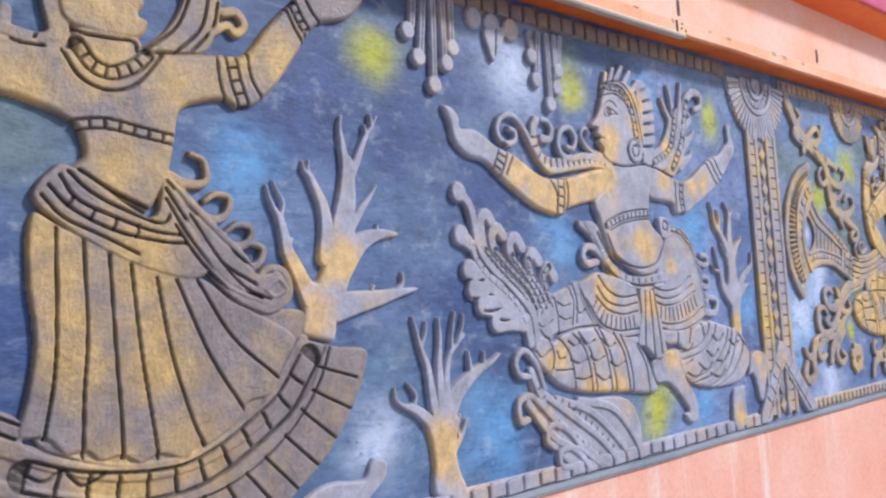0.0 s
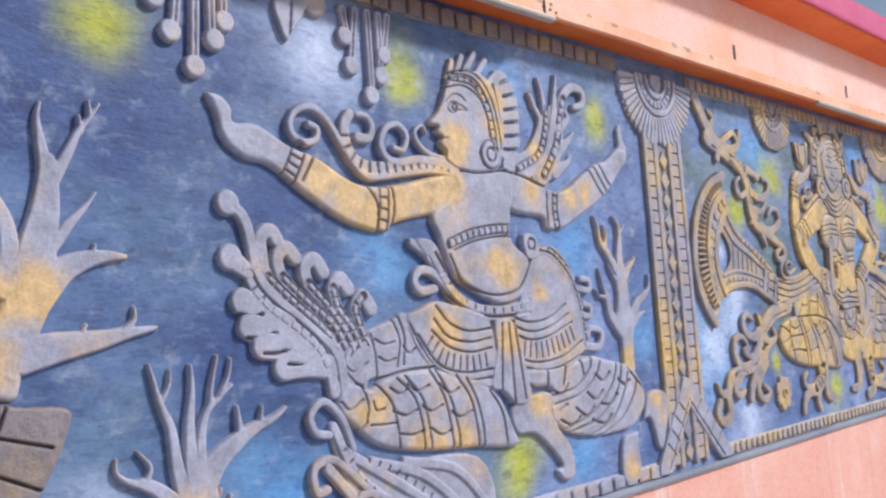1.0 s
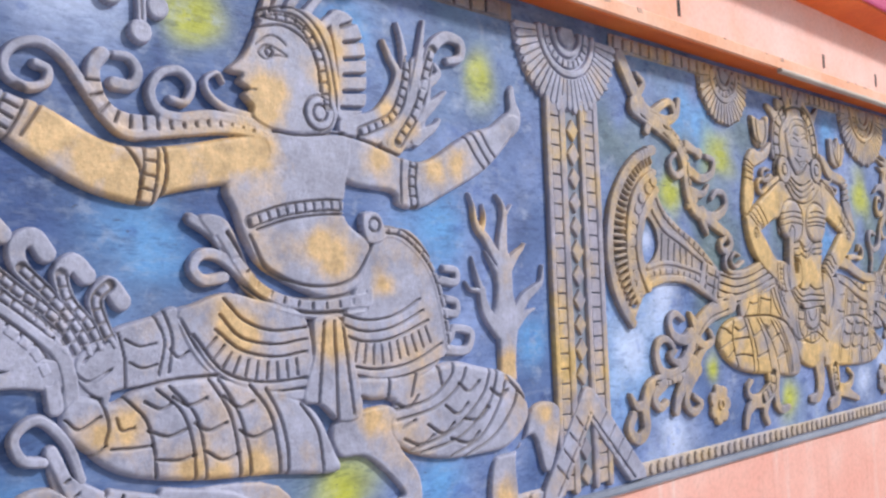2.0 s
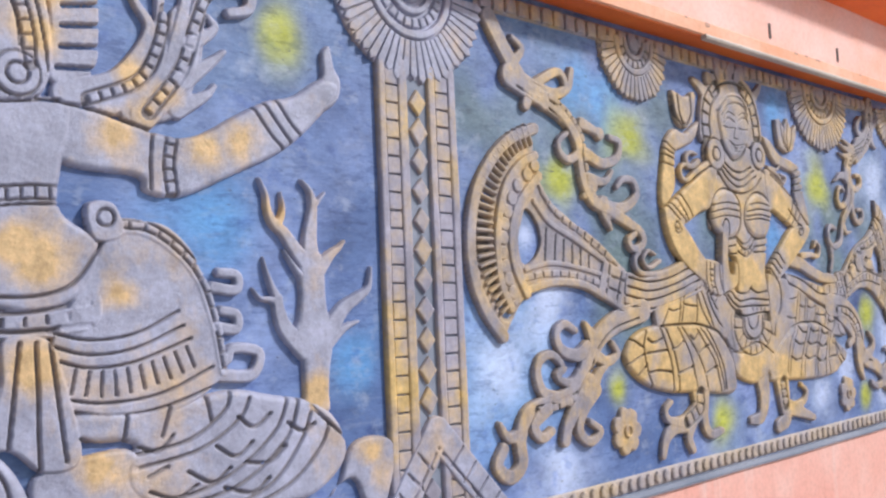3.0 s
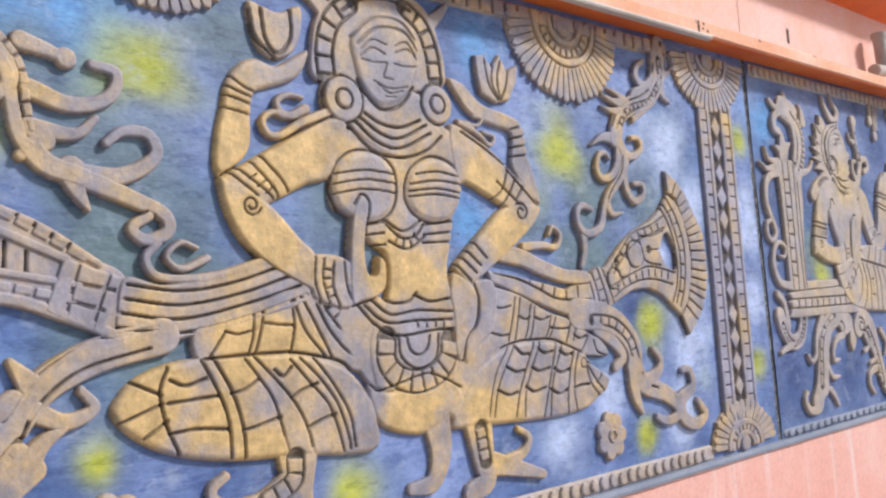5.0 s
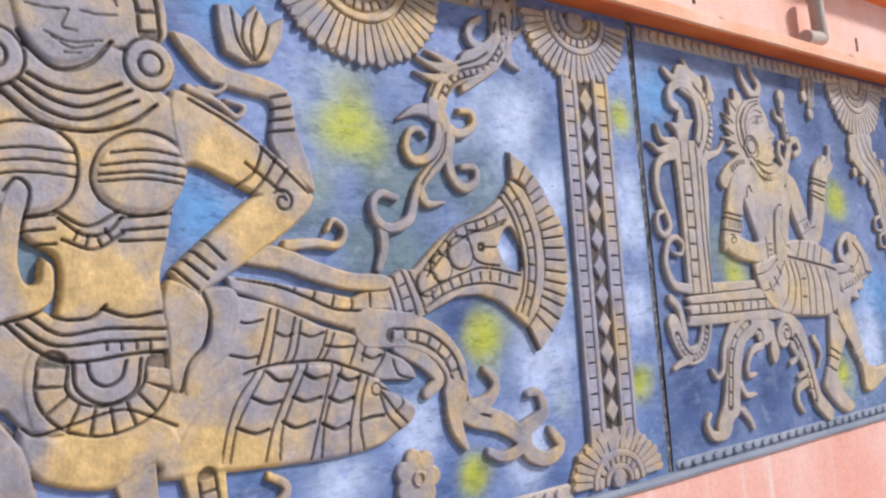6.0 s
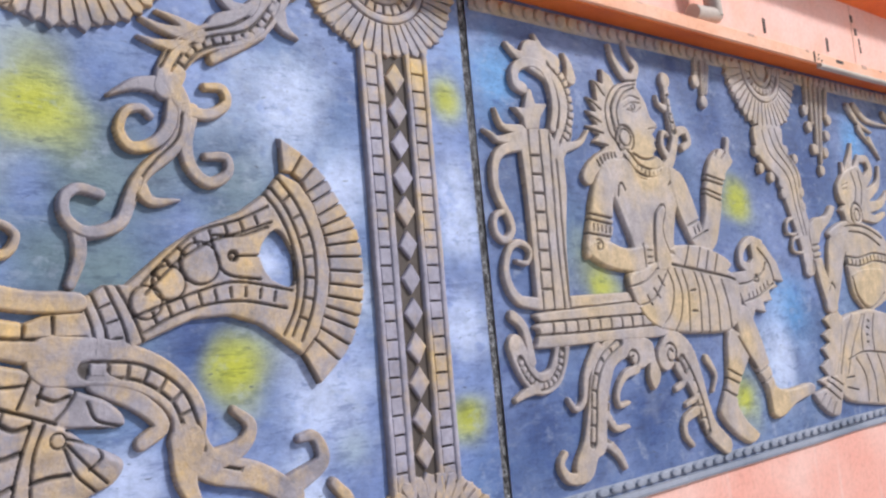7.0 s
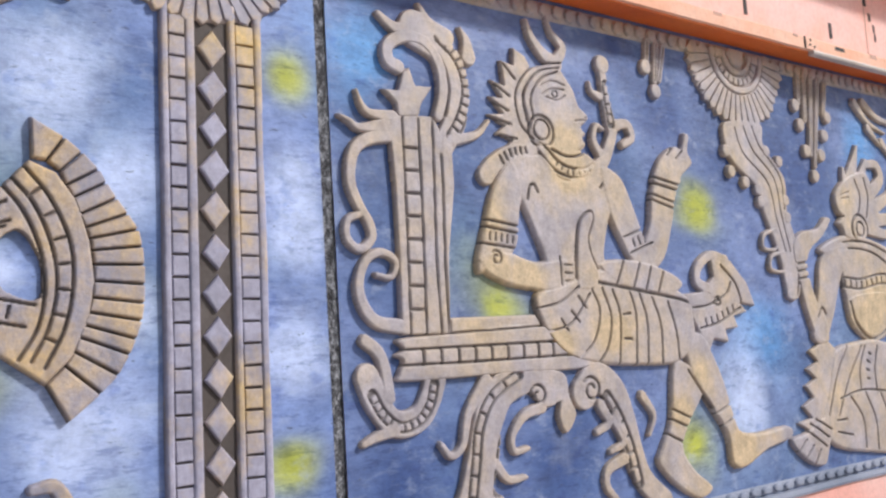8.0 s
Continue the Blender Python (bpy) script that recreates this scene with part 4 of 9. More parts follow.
r.slab([(3.577, 2.218), (3.821, 2.308), (3.879, 2.455), (3.992, 2.555), (4.007, 2.434), (3.984, 2.309), (3.925, 2.197), (3.814, 2.163)], .022, soft=.014)
r.band([(3.613, 2.215), (3.739, 2.263), (3.807, 2.342), (3.842, 2.425), (3.809, 2.483), (3.781, 2.533)], .076, .02, .032)
r.band([(3.704, 2.194), (3.819, 2.269), (3.865, 2.373), (3.875, 2.474), (3.863, 2.552), (3.845, 2.605)], .082, .018, .034)
r.rungs([(3.669, 2.206), (3.809, 2.276), (3.869, 2.394), (3.886, 2.48)], .031, .034, .011, .013)
r.band([(3.79, 2.188), (3.885, 2.297), (3.925, 2.422), (3.949, 2.527), (3.971, 2.637)], .079, .019, .032)
r.band([(3.815, 2.177), (3.925, 2.301), (3.973, 2.449), (4.008, 2.547), (4.078, 2.601), (4.153, 2.592), (4.15, 2.536), (4.085, 2.513)], .083, .032, .035)
r.rungs([(3.831, 2.188), (3.928, 2.322), (3.973, 2.449), (4.007, 2.537)], .033, .038, .012, .013)
r.band([(3.956, 2.396), (4.036, 2.455), (4.019, 2.489)], .053, .022, .03)
r.band([(3.938, 2.293), (4.026, 2.359), (4.067, 2.395)], .063, .019, .03)
r.band([(3.915, 2.21), (4.004, 2.258), (4.033, 2.29)], .062, .019, .03)
r.slab([(2.31, 2.19), (2.286, 2.27), (2.263, 2.325), (2.313, 2.324), (2.348, 2.288), (2.353, 2.25), (2.438, 2.25), (2.546, 2.197), (2.653, 2.168), (2.822, 2.091), (2.99, 2.097), (3.199, 2.145), (3.337, 2.168), (3.326, 2.003), (3.159, 1.995), (2.983, 1.958), (2.939, 1.927), (2.866, 1.929), (2.739, 1.965), (2.577, 2.053), (2.468, 2.123), (2.379, 2.137)], .036, soft=.03)
r.slab([(3.554, 2.195), (3.683, 2.18), (3.849, 2.14), (3.963, 2.138), (4.108, 2.219), (4.202, 2.268), (4.298, 2.297), (4.401, 2.362), (4.465, 2.327), (4.291, 2.147), (4.091, 2.04), (3.921, 1.964), (3.819, 1.972), (3.792, 2.014), (3.591, 2.04)], .036, soft=.03)
r.slab([(4.299, 2.28), (4.366, 2.338), (4.404, 2.376), (4.405, 2.448), (4.44, 2.475), (4.455, 2.409), (4.479, 2.362), (4.461, 2.297), (4.386, 2.253)], .03, soft=.02)
r.slab([(3.299, 2.17), (3.597, 2.199), (3.626, 2.122), (3.601, 2.016), (3.599, 1.912), (3.692, 1.832), (3.653, 1.706), (3.502, 1.659), (3.298, 1.743), (3.223, 1.822), (3.186, 1.916), (3.159, 1.999), (3.294, 2.095)], .04, soft=.03)
r.slab([(3.337, 2.173), (3.28, 2.187), (3.249, 2.211), (3.253, 2.237), (3.234, 2.256), (3.223, 2.272), (3.241, 2.29), (3.222, 2.299), (3.208, 2.311), (3.219, 2.33), (3.188, 2.332), (3.174, 2.343), (3.217, 2.382), (3.249, 2.432), (3.273, 2.486), (3.321, 2.538), (3.442, 2.577), (3.541, 2.532), (3.575, 2.411), (3.58, 2.285), (3.545, 2.194), (3.429, 2.174)], .044, soft=.016)
r.band([(3.3, 2.522), (3.325, 2.595)], .036, .03, .034)
r.band([(3.345, 2.547), (3.381, 2.623)], .036, .03, .034)
r.band([(3.396, 2.568), (3.455, 2.645)], .036, .03, .034)
r.band([(3.46, 2.563), (3.517, 2.628)], .036, .03, .034)
r.band([(3.519, 2.532), (3.585, 2.59)], .036, .03, .034)
r.slab([(3.553, 2.579), (3.616, 2.605), (3.675, 2.565), (3.701, 2.486), (3.705, 2.424), (3.703, 2.366), (3.698, 2.307), (3.667, 2.265), (3.573, 2.242), (3.575, 2.404)], .032)
r.cut([(3.599, 2.548), (3.671, 2.581)], .02, .03)
r.cut([(3.611, 2.497), (3.712, 2.523)], .02, .03)
r.cut([(3.609, 2.441), (3.719, 2.463)], .02, .03)
r.cut([(3.607, 2.388), (3.717, 2.406)], .02, .03)
r.cut([(3.604, 2.333), (3.714, 2.348)], .02, .03)
r.cut([(3.593, 2.278), (3.706, 2.289)], .02, .03)
r.gild([(3.79, 2.279), (3.878, 2.24), (3.81, 2.183), (3.494, 2.502), (3.511, 2.375), (3.234, 2.127), (3.298, 2.29)], .06)
r.rungs([(3.306, 2.532), (3.425, 2.526), (3.492, 2.454), (3.519, 2.358), (3.525, 2.275)], .03, .036, .009, .012)
r.cut([(3.276, 2.406), (3.299, 2.431), (3.333, 2.43), (3.379, 2.409), (3.334, 2.405), (3.301, 2.389)], .008, .008, closed=True)
r.cut(coil(3.314, 2.414, .012, .012, 0, 1), .012, .014)
r.cut([(3.267, 2.429), (3.308, 2.461), (3.344, 2.464), (3.376, 2.445)], .008, .008)
r.cut([(3.268, 2.482), (3.366, 2.504), (3.453, 2.469), (3.494, 2.395), (3.5, 2.318)], .01, .012)
r.cut([(3.265, 2.513), (3.378, 2.539), (3.468, 2.501), (3.505, 2.448)], .009, .01)
r.cut([(3.278, 2.54), (3.399, 2.569), (3.486, 2.53), (3.536, 2.45), (3.559, 2.345), (3.569, 2.262)], .01, .012)
r.cut([(3.236, 2.288), (3.266, 2.29)], .007, .007)
r.dome(3.493, 2.246, .062, .014, True)
r.cut(coil(3.493, 2.246, .056, .056, 0, 1), .012, .014)
r.cut(coil(3.493, 2.246, .026, .026, 0, 1), .012, .014)
r.cut([(3.324, 2.172), (3.429, 2.17), (3.596, 2.195)], .012, .016)
r.cut([(3.54, 2.193), (3.683, 2.178), (3.849, 2.136)], .014, .016)
r.cut([(2.859, 2.088), (2.901, 2.019), (2.893, 1.932)], .013, .016)
r.rungs([(2.934, 2.087), (2.93, 2.012), (2.914, 1.929)], .04, .042, .01, .014)
r.cut([(2.972, 2.09), (2.977, 2.015), (2.956, 1.935)], .013, .016)
r.cut([(2.649, 2.179), (2.592, 2.084)], .013, .016)
r.rungs([(2.584, 2.185), (2.562, 2.136), (2.529, 2.078)], .05, .034, .01, .014)
r.rungs([(3.898, 2.14), (3.884, 2.055), (3.893, 1.971)], .03, .034, .01, .014)
r.cut([(3.839, 2.135), (3.832, 2.051), (3.833, 1.982)], .012, .016)
r.cut([(4.152, 2.24), (4.21, 2.165), (4.258, 2.121)], .012, .016)
r.cut([(4.19, 2.258), (4.249, 2.182), (4.29, 2.138)], .012, .016)
r.cut([(4.229, 2.276), (4.281, 2.204), (4.323, 2.169)], .012, .016)
r.rungs([(3.237, 1.891), (3.36, 1.931), (3.495, 1.953), (3.602, 1.958)], .034, .034, .01, .014)
r.cut([(3.261, 1.869), (3.372, 1.904), (3.493, 1.924), (3.6, 1.929)], .012, .016)
r.cut([(3.235, 1.851), (3.298, 1.751), (3.45, 1.7), (3.604, 1.719), (3.691, 1.821)], .014, .016)
r.slab([(3.069, 1.902), (3.161, 1.896), (3.248, 1.747), (3.395, 1.669), (3.645, 1.686), (3.691, 1.706), (3.669, 1.613), (3.443, 1.597), (3.267, 1.652), (3.176, 1.747), (3.111, 1.839)], .042)
r.cut([(3.159, 1.858), (3.271, 1.718), (3.448, 1.66), (3.662, 1.681)], .016, .02)
r.cut([(3.123, 1.843), (3.244, 1.681), (3.431, 1.619), (3.664, 1.624)], .016, .02)
r.rungs([(3.157, 1.825), (3.265, 1.698), (3.441, 1.639), (3.66, 1.653)], .022, .05, .011, .014, rails=False)
r.band([(3.151, 1.728), (3.086, 1.721), (3.052, 1.756), (3.081, 1.794), (3.143, 1.787), (3.223, 1.724), (3.33, 1.651)], .036, .036, .036)
r.band([(3.051, 1.895), (3.123, 1.848), (3.201, 1.766)], .036, .03, .036)
r.slab([(2.998, 1.63), (3.057, 1.657), (3.147, 1.684), (3.24, 1.669), (3.428, 1.602), (3.434, 1.368), (3.308, 1.376), (3.14, 1.431), (3.045, 1.511)], .038)
r.cut([(3.143, 1.668), (3.209, 1.603), (3.305, 1.569), (3.427, 1.574)], .012, .016)
r.cut([(3.13, 1.622), (3.198, 1.554), (3.313, 1.528), (3.426, 1.539)], .012, .016)
r.cut([(3.115, 1.581), (3.197, 1.518), (3.312, 1.491), (3.424, 1.501)], .012, .016)
r.cut([(3.046, 1.57), (3.14, 1.46), (3.27, 1.42), (3.421, 1.421)], .012, .016)
r.cut([(3.008, 1.614), (3.105, 1.466), (3.25, 1.395), (3.42, 1.39)], .012, .016)
r.rungs([(3.076, 1.567), (3.168, 1.482), (3.291, 1.452), (3.423, 1.459)], .054, .036, .01, .014, rails=False)
r.slab([(3.566, 1.586), (3.666, 1.769), (3.717, 1.853), (3.845, 1.895), (3.951, 1.814), (4.004, 1.66), (4.045, 1.481), (3.848, 1.374), (3.624, 1.405), (3.58, 1.504)], .036)
r.cut([(3.559, 1.612), (3.661, 1.587), (3.782, 1.598), (3.9, 1.652)], .012, .016)
r.cut([(3.557, 1.58), (3.659, 1.55), (3.78, 1.56), (3.916, 1.613)], .012, .016)
r.cut([(3.567, 1.545), (3.658, 1.517), (3.779, 1.525), (3.935, 1.577)], .012, .016)
r.cut([(3.597, 1.444), (3.701, 1.425), (3.85, 1.437), (3.998, 1.495)], .012, .016)
r.cut([(3.611, 1.413), (3.723, 1.39), (3.861, 1.402), (4.023, 1.449)], .012, .016)
r.rungs([(3.583, 1.492), (3.703, 1.473), (3.832, 1.492), (3.965, 1.54)], .066, .036, .01, .014, rails=False)
r.band([(3.713, 1.878), (3.826, 1.867), (3.947, 1.77), (4.002, 1.637), (4.032, 1.482)], .05, .04, .04)
r.rungs([(3.726, 1.887), (3.842, 1.869), (3.957, 1.77), (4.012, 1.637), (4.039, 1.49)], .022, .045, .01, .014)
r.band([(4.009, 1.715), (4.081, 1.708), (4.084, 1.749), (4.03, 1.757)], .036, .03, .034)
r.band([(4.016, 1.604), (4.077, 1.596), (4.081, 1.636), (4.034, 1.65)], .036, .03, .034)
r.band([(4.03, 1.468), (4.124, 1.464), (4.148, 1.526), (4.065, 1.542), (4.048, 1.512)], .04, .03, .036)
r.slab([(3.658, 1.931), (3.73, 1.938), (3.754, 1.854), (3.675, 1.84)], .044, soft=.01)
r.cut(coil(3.706, 1.899, .022, .022, 0, 1), .012, .014)
r.slab([(3.454, 1.599), (3.558, 1.596), (3.597, 1.503), (3.638, 1.298), (3.546, 1.272), (3.478, 1.329), (3.406, 1.355), (3.447, 1.491)], .044)
r.cut([(3.491, 1.588), (3.463, 1.334)], .014, .018)
r.cut([(3.53, 1.587), (3.535, 1.284)], .014, .018)
r.cut([(3.563, 1.582), (3.598, 1.294)], .014, .018)
r.slab([(2.716, 1.515), (2.759, 1.561), (2.819, 1.57), (2.828, 1.599), (2.929, 1.625), (3.003, 1.649), (3.035, 1.559), (3.138, 1.445), (2.974, 1.433), (2.832, 1.431), (2.801, 1.393), (2.729, 1.458)], .03, soft=.02)
r.cut([(2.852, 1.565), (2.892, 1.546), (2.94, 1.551)], .009, .014)
r.cut([(2.864, 1.504), (2.902, 1.487), (2.943, 1.495)], .009, .014)
r.cut([(2.834, 1.584), (2.851, 1.509), (2.85, 1.435)], .009, .014)
r.cut([(2.935, 1.624), (2.963, 1.555), (2.945, 1.465)], .009, .014)
r.cut([(2.962, 1.636), (2.986, 1.561), (2.975, 1.47)], .01, .014)
r.cut([(2.979, 1.534), (3.005, 1.508), (3.034, 1.524)], .01, .014)
r.cut([(2.718, 1.487), (2.758, 1.462), (2.815, 1.49)], .009, .014)
r.cut([(2.741, 1.514), (2.804, 1.565)], .009, .014)
r.slab([(2.681, 1.406), (2.701, 1.435), (2.758, 1.429), (2.816, 1.406), (2.878, 1.433), (2.974, 1.449), (3.111, 1.45), (3.238, 1.417), (3.359, 1.381), (3.46, 1.312), (3.52, 1.201), (3.535, 1.119), (3.288, 1.146), (3.069, 1.164), (2.889, 1.196), (2.799, 1.236), (2.741, 1.287), (2.69, 1.335)], .037, soft=.035)
r.cut([(2.841, 1.419), (2.903, 1.353), (2.926, 1.276), (2.932, 1.195)], .011, .014)
r.cut([(2.936, 1.428), (3.009, 1.36), (3.041, 1.264), (3.047, 1.171)], .011, .014)
r.cut([(2.974, 1.432), (3.049, 1.348), (3.074, 1.244), (3.081, 1.166)], .011, .014)
r.cut([(3.093, 1.442), (3.155, 1.344), (3.181, 1.23), (3.188, 1.155)], .012, .014)
r.cut([(3.123, 1.44), (3.184, 1.341), (3.216, 1.225), (3.222, 1.153)], .012, .014)
r.cut([(3.223, 1.415), (3.288, 1.33), (3.314, 1.228), (3.321, 1.144)], .013, .014)
r.cut([(3.276, 1.401), (3.326, 1.309), (3.349, 1.207), (3.347, 1.141)], .013, .014)
r.cut([(3.398, 1.344), (3.458, 1.257), (3.478, 1.126)], .013, .014)
r.cut([(2.983, 1.404), (3.031, 1.376), (3.085, 1.391)], .013, .014)
r.cut([(3.047, 1.325), (3.09, 1.3), (3.147, 1.317)], .013, .014)
r.cut([(3.081, 1.243), (3.132, 1.213), (3.185, 1.226)], .013, .014)
r.cut([(2.91, 1.32), (2.968, 1.299), (3.021, 1.312)], .013, .014)
r.cut([(2.938, 1.24), (3, 1.231), (3.047, 1.239)], .013, .014)
r.cut([(3.138, 1.391), (3.188, 1.354), (3.233, 1.368)], .014, .014)
r.cut([(3.186, 1.29), (3.234, 1.264), (3.296, 1.28)], .014, .014)
r.cut([(2.902, 1.398), (2.947, 1.374), (2.983, 1.388)], .012, .014)
r.cut([(2.794, 1.302), (2.804, 1.35), (2.784, 1.415)], .01, .014)
r.cut([(2.825, 1.362), (2.838, 1.33), (2.873, 1.333)], .01, .014)
r.cut([(2.809, 1.285), (2.86, 1.281), (2.926, 1.279)], .011, .014)
r.cut([(2.694, 1.372), (2.728, 1.345), (2.783, 1.372)], .01, .014)
r.cut([(2.787, 1.415), (2.729, 1.435), (2.686, 1.401)], .01, .014)
r.cut([(2.713, 1.307), (2.756, 1.276), (2.797, 1.296)], .01, .014)
r.cut([(2.817, 1.427), (2.894, 1.437), (2.991, 1.45), (3.12, 1.452)], .013, .014)
r.slab([(3.743, 1.25), (3.77, 1.312), (3.624, 1.337), (3.627, 1.405), (3.829, 1.395), (4.043, 1.428), (4.191, 1.401), (4.341, 1.365), (4.42, 1.295), (4.446, 1.207), (4.406, 1.143), (4.317, 1.092), (4.225, 1.083), (4.024, 1.088), (3.862, 1.124), (3.764, 1.183)], .037, soft=.035)
r.cut([(3.772, 1.249), (3.953, 1.275), (4.072, 1.342), (4.109, 1.399)], .016, .014)
r.cut([(3.744, 1.282), (3.923, 1.305), (4.029, 1.373), (4.048, 1.419)], .016, .014)
r.cut([(3.842, 1.145), (4.03, 1.188), (4.184, 1.292), (4.238, 1.394)], .016, .014)
r.cut([(3.885, 1.13), (4.073, 1.163), (4.224, 1.267), (4.274, 1.381)], .017, .014)
r.cut([(4.025, 1.099), (4.176, 1.151), (4.279, 1.262), (4.315, 1.342)], .017, .014)
r.cut([(4.086, 1.087), (4.241, 1.143), (4.345, 1.234), (4.378, 1.299)], .017, .014)
r.cut([(3.785, 1.303), (3.834, 1.287), (3.877, 1.324)], .015, .014)
r.cut([(3.809, 1.185), (3.881, 1.157), (3.943, 1.183)], .015, .014)
r.cut([(3.806, 1.223), (3.86, 1.243)], .015, .014)
r.cut([(3.918, 1.221), (3.988, 1.182), (4.042, 1.214)], .016, .014)
r.cut([(4.002, 1.278), (4.061, 1.242), (4.113, 1.276)], .016, .014)
r.cut([(4.072, 1.35), (4.121, 1.316), (4.176, 1.349)], .017, .014)
r.cut([(4.093, 1.221), (4.168, 1.212), (4.223, 1.251)], .017, .014)
r.cut([(4.023, 1.162), (4.111, 1.135), (4.165, 1.168)], .017, .014)
r.cut([(4.233, 1.316), (4.283, 1.286), (4.325, 1.303)], .018, .014)
r.cut([(3.633, 1.344), (3.689, 1.32), (3.751, 1.321)], .015, .014)
r.cut([(3.754, 1.388), (3.741, 1.315)], .015, .014)
r.cut([(3.87, 1.397), (3.846, 1.324)], .015, .014)
r.cut([(3.976, 1.413), (3.989, 1.349)], .016, .014)
r.cut([(3.748, 1.248), (3.769, 1.179), (3.862, 1.122), (4.024, 1.086), (4.231, 1.081), (4.323, 1.089), (4.416, 1.138)], .014, .014)
r.cut([(4.314, 1.356), (4.439, 1.247)], .016, .016)
r.slab([(3.523, 1.266), (3.698, 1.305), (3.781, 1.285), (3.79, 1.176), (3.875, 1.066), (3.885, .959), (3.82, .941), (3.768, .988), (3.801, 1.014), (3.661, 1.143), (3.543, 1.165)], .032, soft=.02)
r.slab([(4.245, 1.051), (4.392, 1.079), (4.463, 1.217), (4.58, 1.235), (4.641, 1.176), (4.576, .989), (4.525, .977), (4.468, 1.115), (4.367, 1.056), (4.362, .873), (4.226, .872)], .032, soft=.02)
r.gild([(2.668, 2.094), (2.761, 2.034), (2.859, 1.989), (2.987, 2.034), (3.123, 2.062), (3.245, 2.11)], .09)
r.gild([(3.331, 2.276), (3.303, 2.233)], .07)
r.gild([(3.539, 1.788), (3.486, 1.828)], .06)
r.gild([(3.735, 1.695)], .05)
r.gild([(3.994, 2.107), (4.1, 2.138), (3.74, 2.131)], .07)
r.gild([(3.167, 1.599), (3.271, 1.709), (3.213, 1.56), (3.52, 1.527)], .06)
r.gild([(2.79, 1.32), (2.85, 1.338), (3.032, 1.197), (3.12, 1.168), (3.238, 1.17)], .06)
r.gild([(3.671, 1.265), (4.534, 1.191), (4.566, 1.116), (4.287, .919), (3.559, 2.472), (3.538, 2.364), (2.313, 1.985)], .06)
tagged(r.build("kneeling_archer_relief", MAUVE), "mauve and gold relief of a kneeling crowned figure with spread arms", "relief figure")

# broad tan relief fan with ribbed rim and beads
thing = tagged(new("fan_tail_relief"), "broad tan relief fan with ribbed rim and beads", "relief fan", "fan reliefs")
r = Relief(4.921, 6.022, 1.427, 2.388)
r.slab([(5.379, 2.298), (5.249, 2.253), (5.13, 2.159), (5.047, 2.031), (5.011, 1.879), (5.02, 1.731), (5.075, 1.61), (5.165, 1.517), (5.216, 1.564), (5.27, 1.631), (5.341, 1.676), (5.471, 1.702), (5.629, 1.689), (5.796, 1.628), (5.885, 1.593), (5.932, 1.75), (5.788, 1.824), (5.605, 1.949), (5.472, 2.029), (5.393, 2.125), (5.385, 2.205)], .016)
r.slab([(5.384, 2.197), (5.296, 2.155), (5.215, 2.067), (5.172, 1.961), (5.16, 1.836), (5.174, 1.712), (5.219, 1.618), (5.341, 1.676), (5.471, 1.702), (5.629, 1.689), (5.796, 1.628), (5.885, 1.593), (5.932, 1.75), (5.788, 1.824), (5.605, 1.949), (5.472, 2.029), (5.393, 2.118)], .024)
r.hole([(5.294, 1.951), (5.323, 1.993), (5.382, 1.934), (5.391, 1.855), (5.339, 1.793), (5.286, 1.786), (5.268, 1.869)])
r.cut([(5.428, 1.919), (5.411, 1.792)], .012, .014)
r.cut([(5.483, 1.897), (5.468, 1.797)], .012, .014)
r.cut([(5.53, 1.878), (5.519, 1.789)], .012, .014)
r.cut([(5.579, 1.861), (5.574, 1.78)], .012, .014)
r.cut([(5.629, 1.845), (5.624, 1.771)], .012, .014)
r.cut([(5.679, 1.82), (5.675, 1.757)], .012, .014)
# broad dark band: shade between the ribs, put into the web's colour
r.cut([(5.367, 2.286), (5.282, 2.25), (5.223, 2.209), (5.175, 2.154), (5.136, 2.093), (5.109, 2.027), (5.094, 1.962), (5.088, 1.898), (5.088, 1.834), (5.102, 1.771), (5.126, 1.72), (5.159, 1.665), (5.196, 1.612)], .108, .012)
r.build("web", TAN, thing)
r = Relief(4.928, 5.48, 1.429, 2.398)
r.band([(5.39, 2.308), (5.249, 2.253), (5.138, 2.16), (5.054, 2.032), (5.018, 1.879), (5.028, 1.731), (5.083, 1.61), (5.162, 1.519)], .05, .055, .036)
r.build("rim", TAN, thing)
arc = smooth_line([(5.367, 2.286), (5.282, 2.25), (5.223, 2.209), (5.175, 2.154), (5.136, 2.093), (5.109, 2.027), (5.094, 1.962), (5.088, 1.898), (5.088, 1.834), (5.102, 1.771), (5.126, 1.72), (5.159, 1.665), (5.196, 1.612)])
run = np.concatenate([[0], np.cumsum(np.hypot(*np.diff(arc, axis=0).T))])
for i in range(27):
    (ax, az), (bx, bz) = [[np.interp(t, run, arc[:, 0]), np.interp(t, run, arc[:, 1])] for t in ((i + 0.22) / 27 * run[-1], (i + 0.78) / 27 * run[-1])]
    nx, nz = (bz - az) / math.hypot(bx - ax, bz - az) * .046, (ax - bx) / math.hypot(bx - ax, bz - az) * .046
    r = Relief(min(ax, bx) - .08, max(ax, bx) + .08, min(az, bz) - .08, max(az, bz) + .08)
    r.slab([(ax + nx, az + nz), (bx + nx, bz + nz), (bx - nx, bz - nz), (ax - nx, az - nz)], .038, soft=.010, sharp=True)
    r.build("rib", TAN, thing)
r = Relief(5.062, 5.474, 1.528, 2.292)
r.band([(5.384, 2.202), (5.296, 2.16), (5.216, 2.078), (5.169, 1.961), (5.152, 1.836), (5.163, 1.713), (5.21, 1.618)], .04, .04, .038)
r.build("inner_rim", TAN, thing)
r = Relief(5.141, 5.488, 1.58, 2.212)
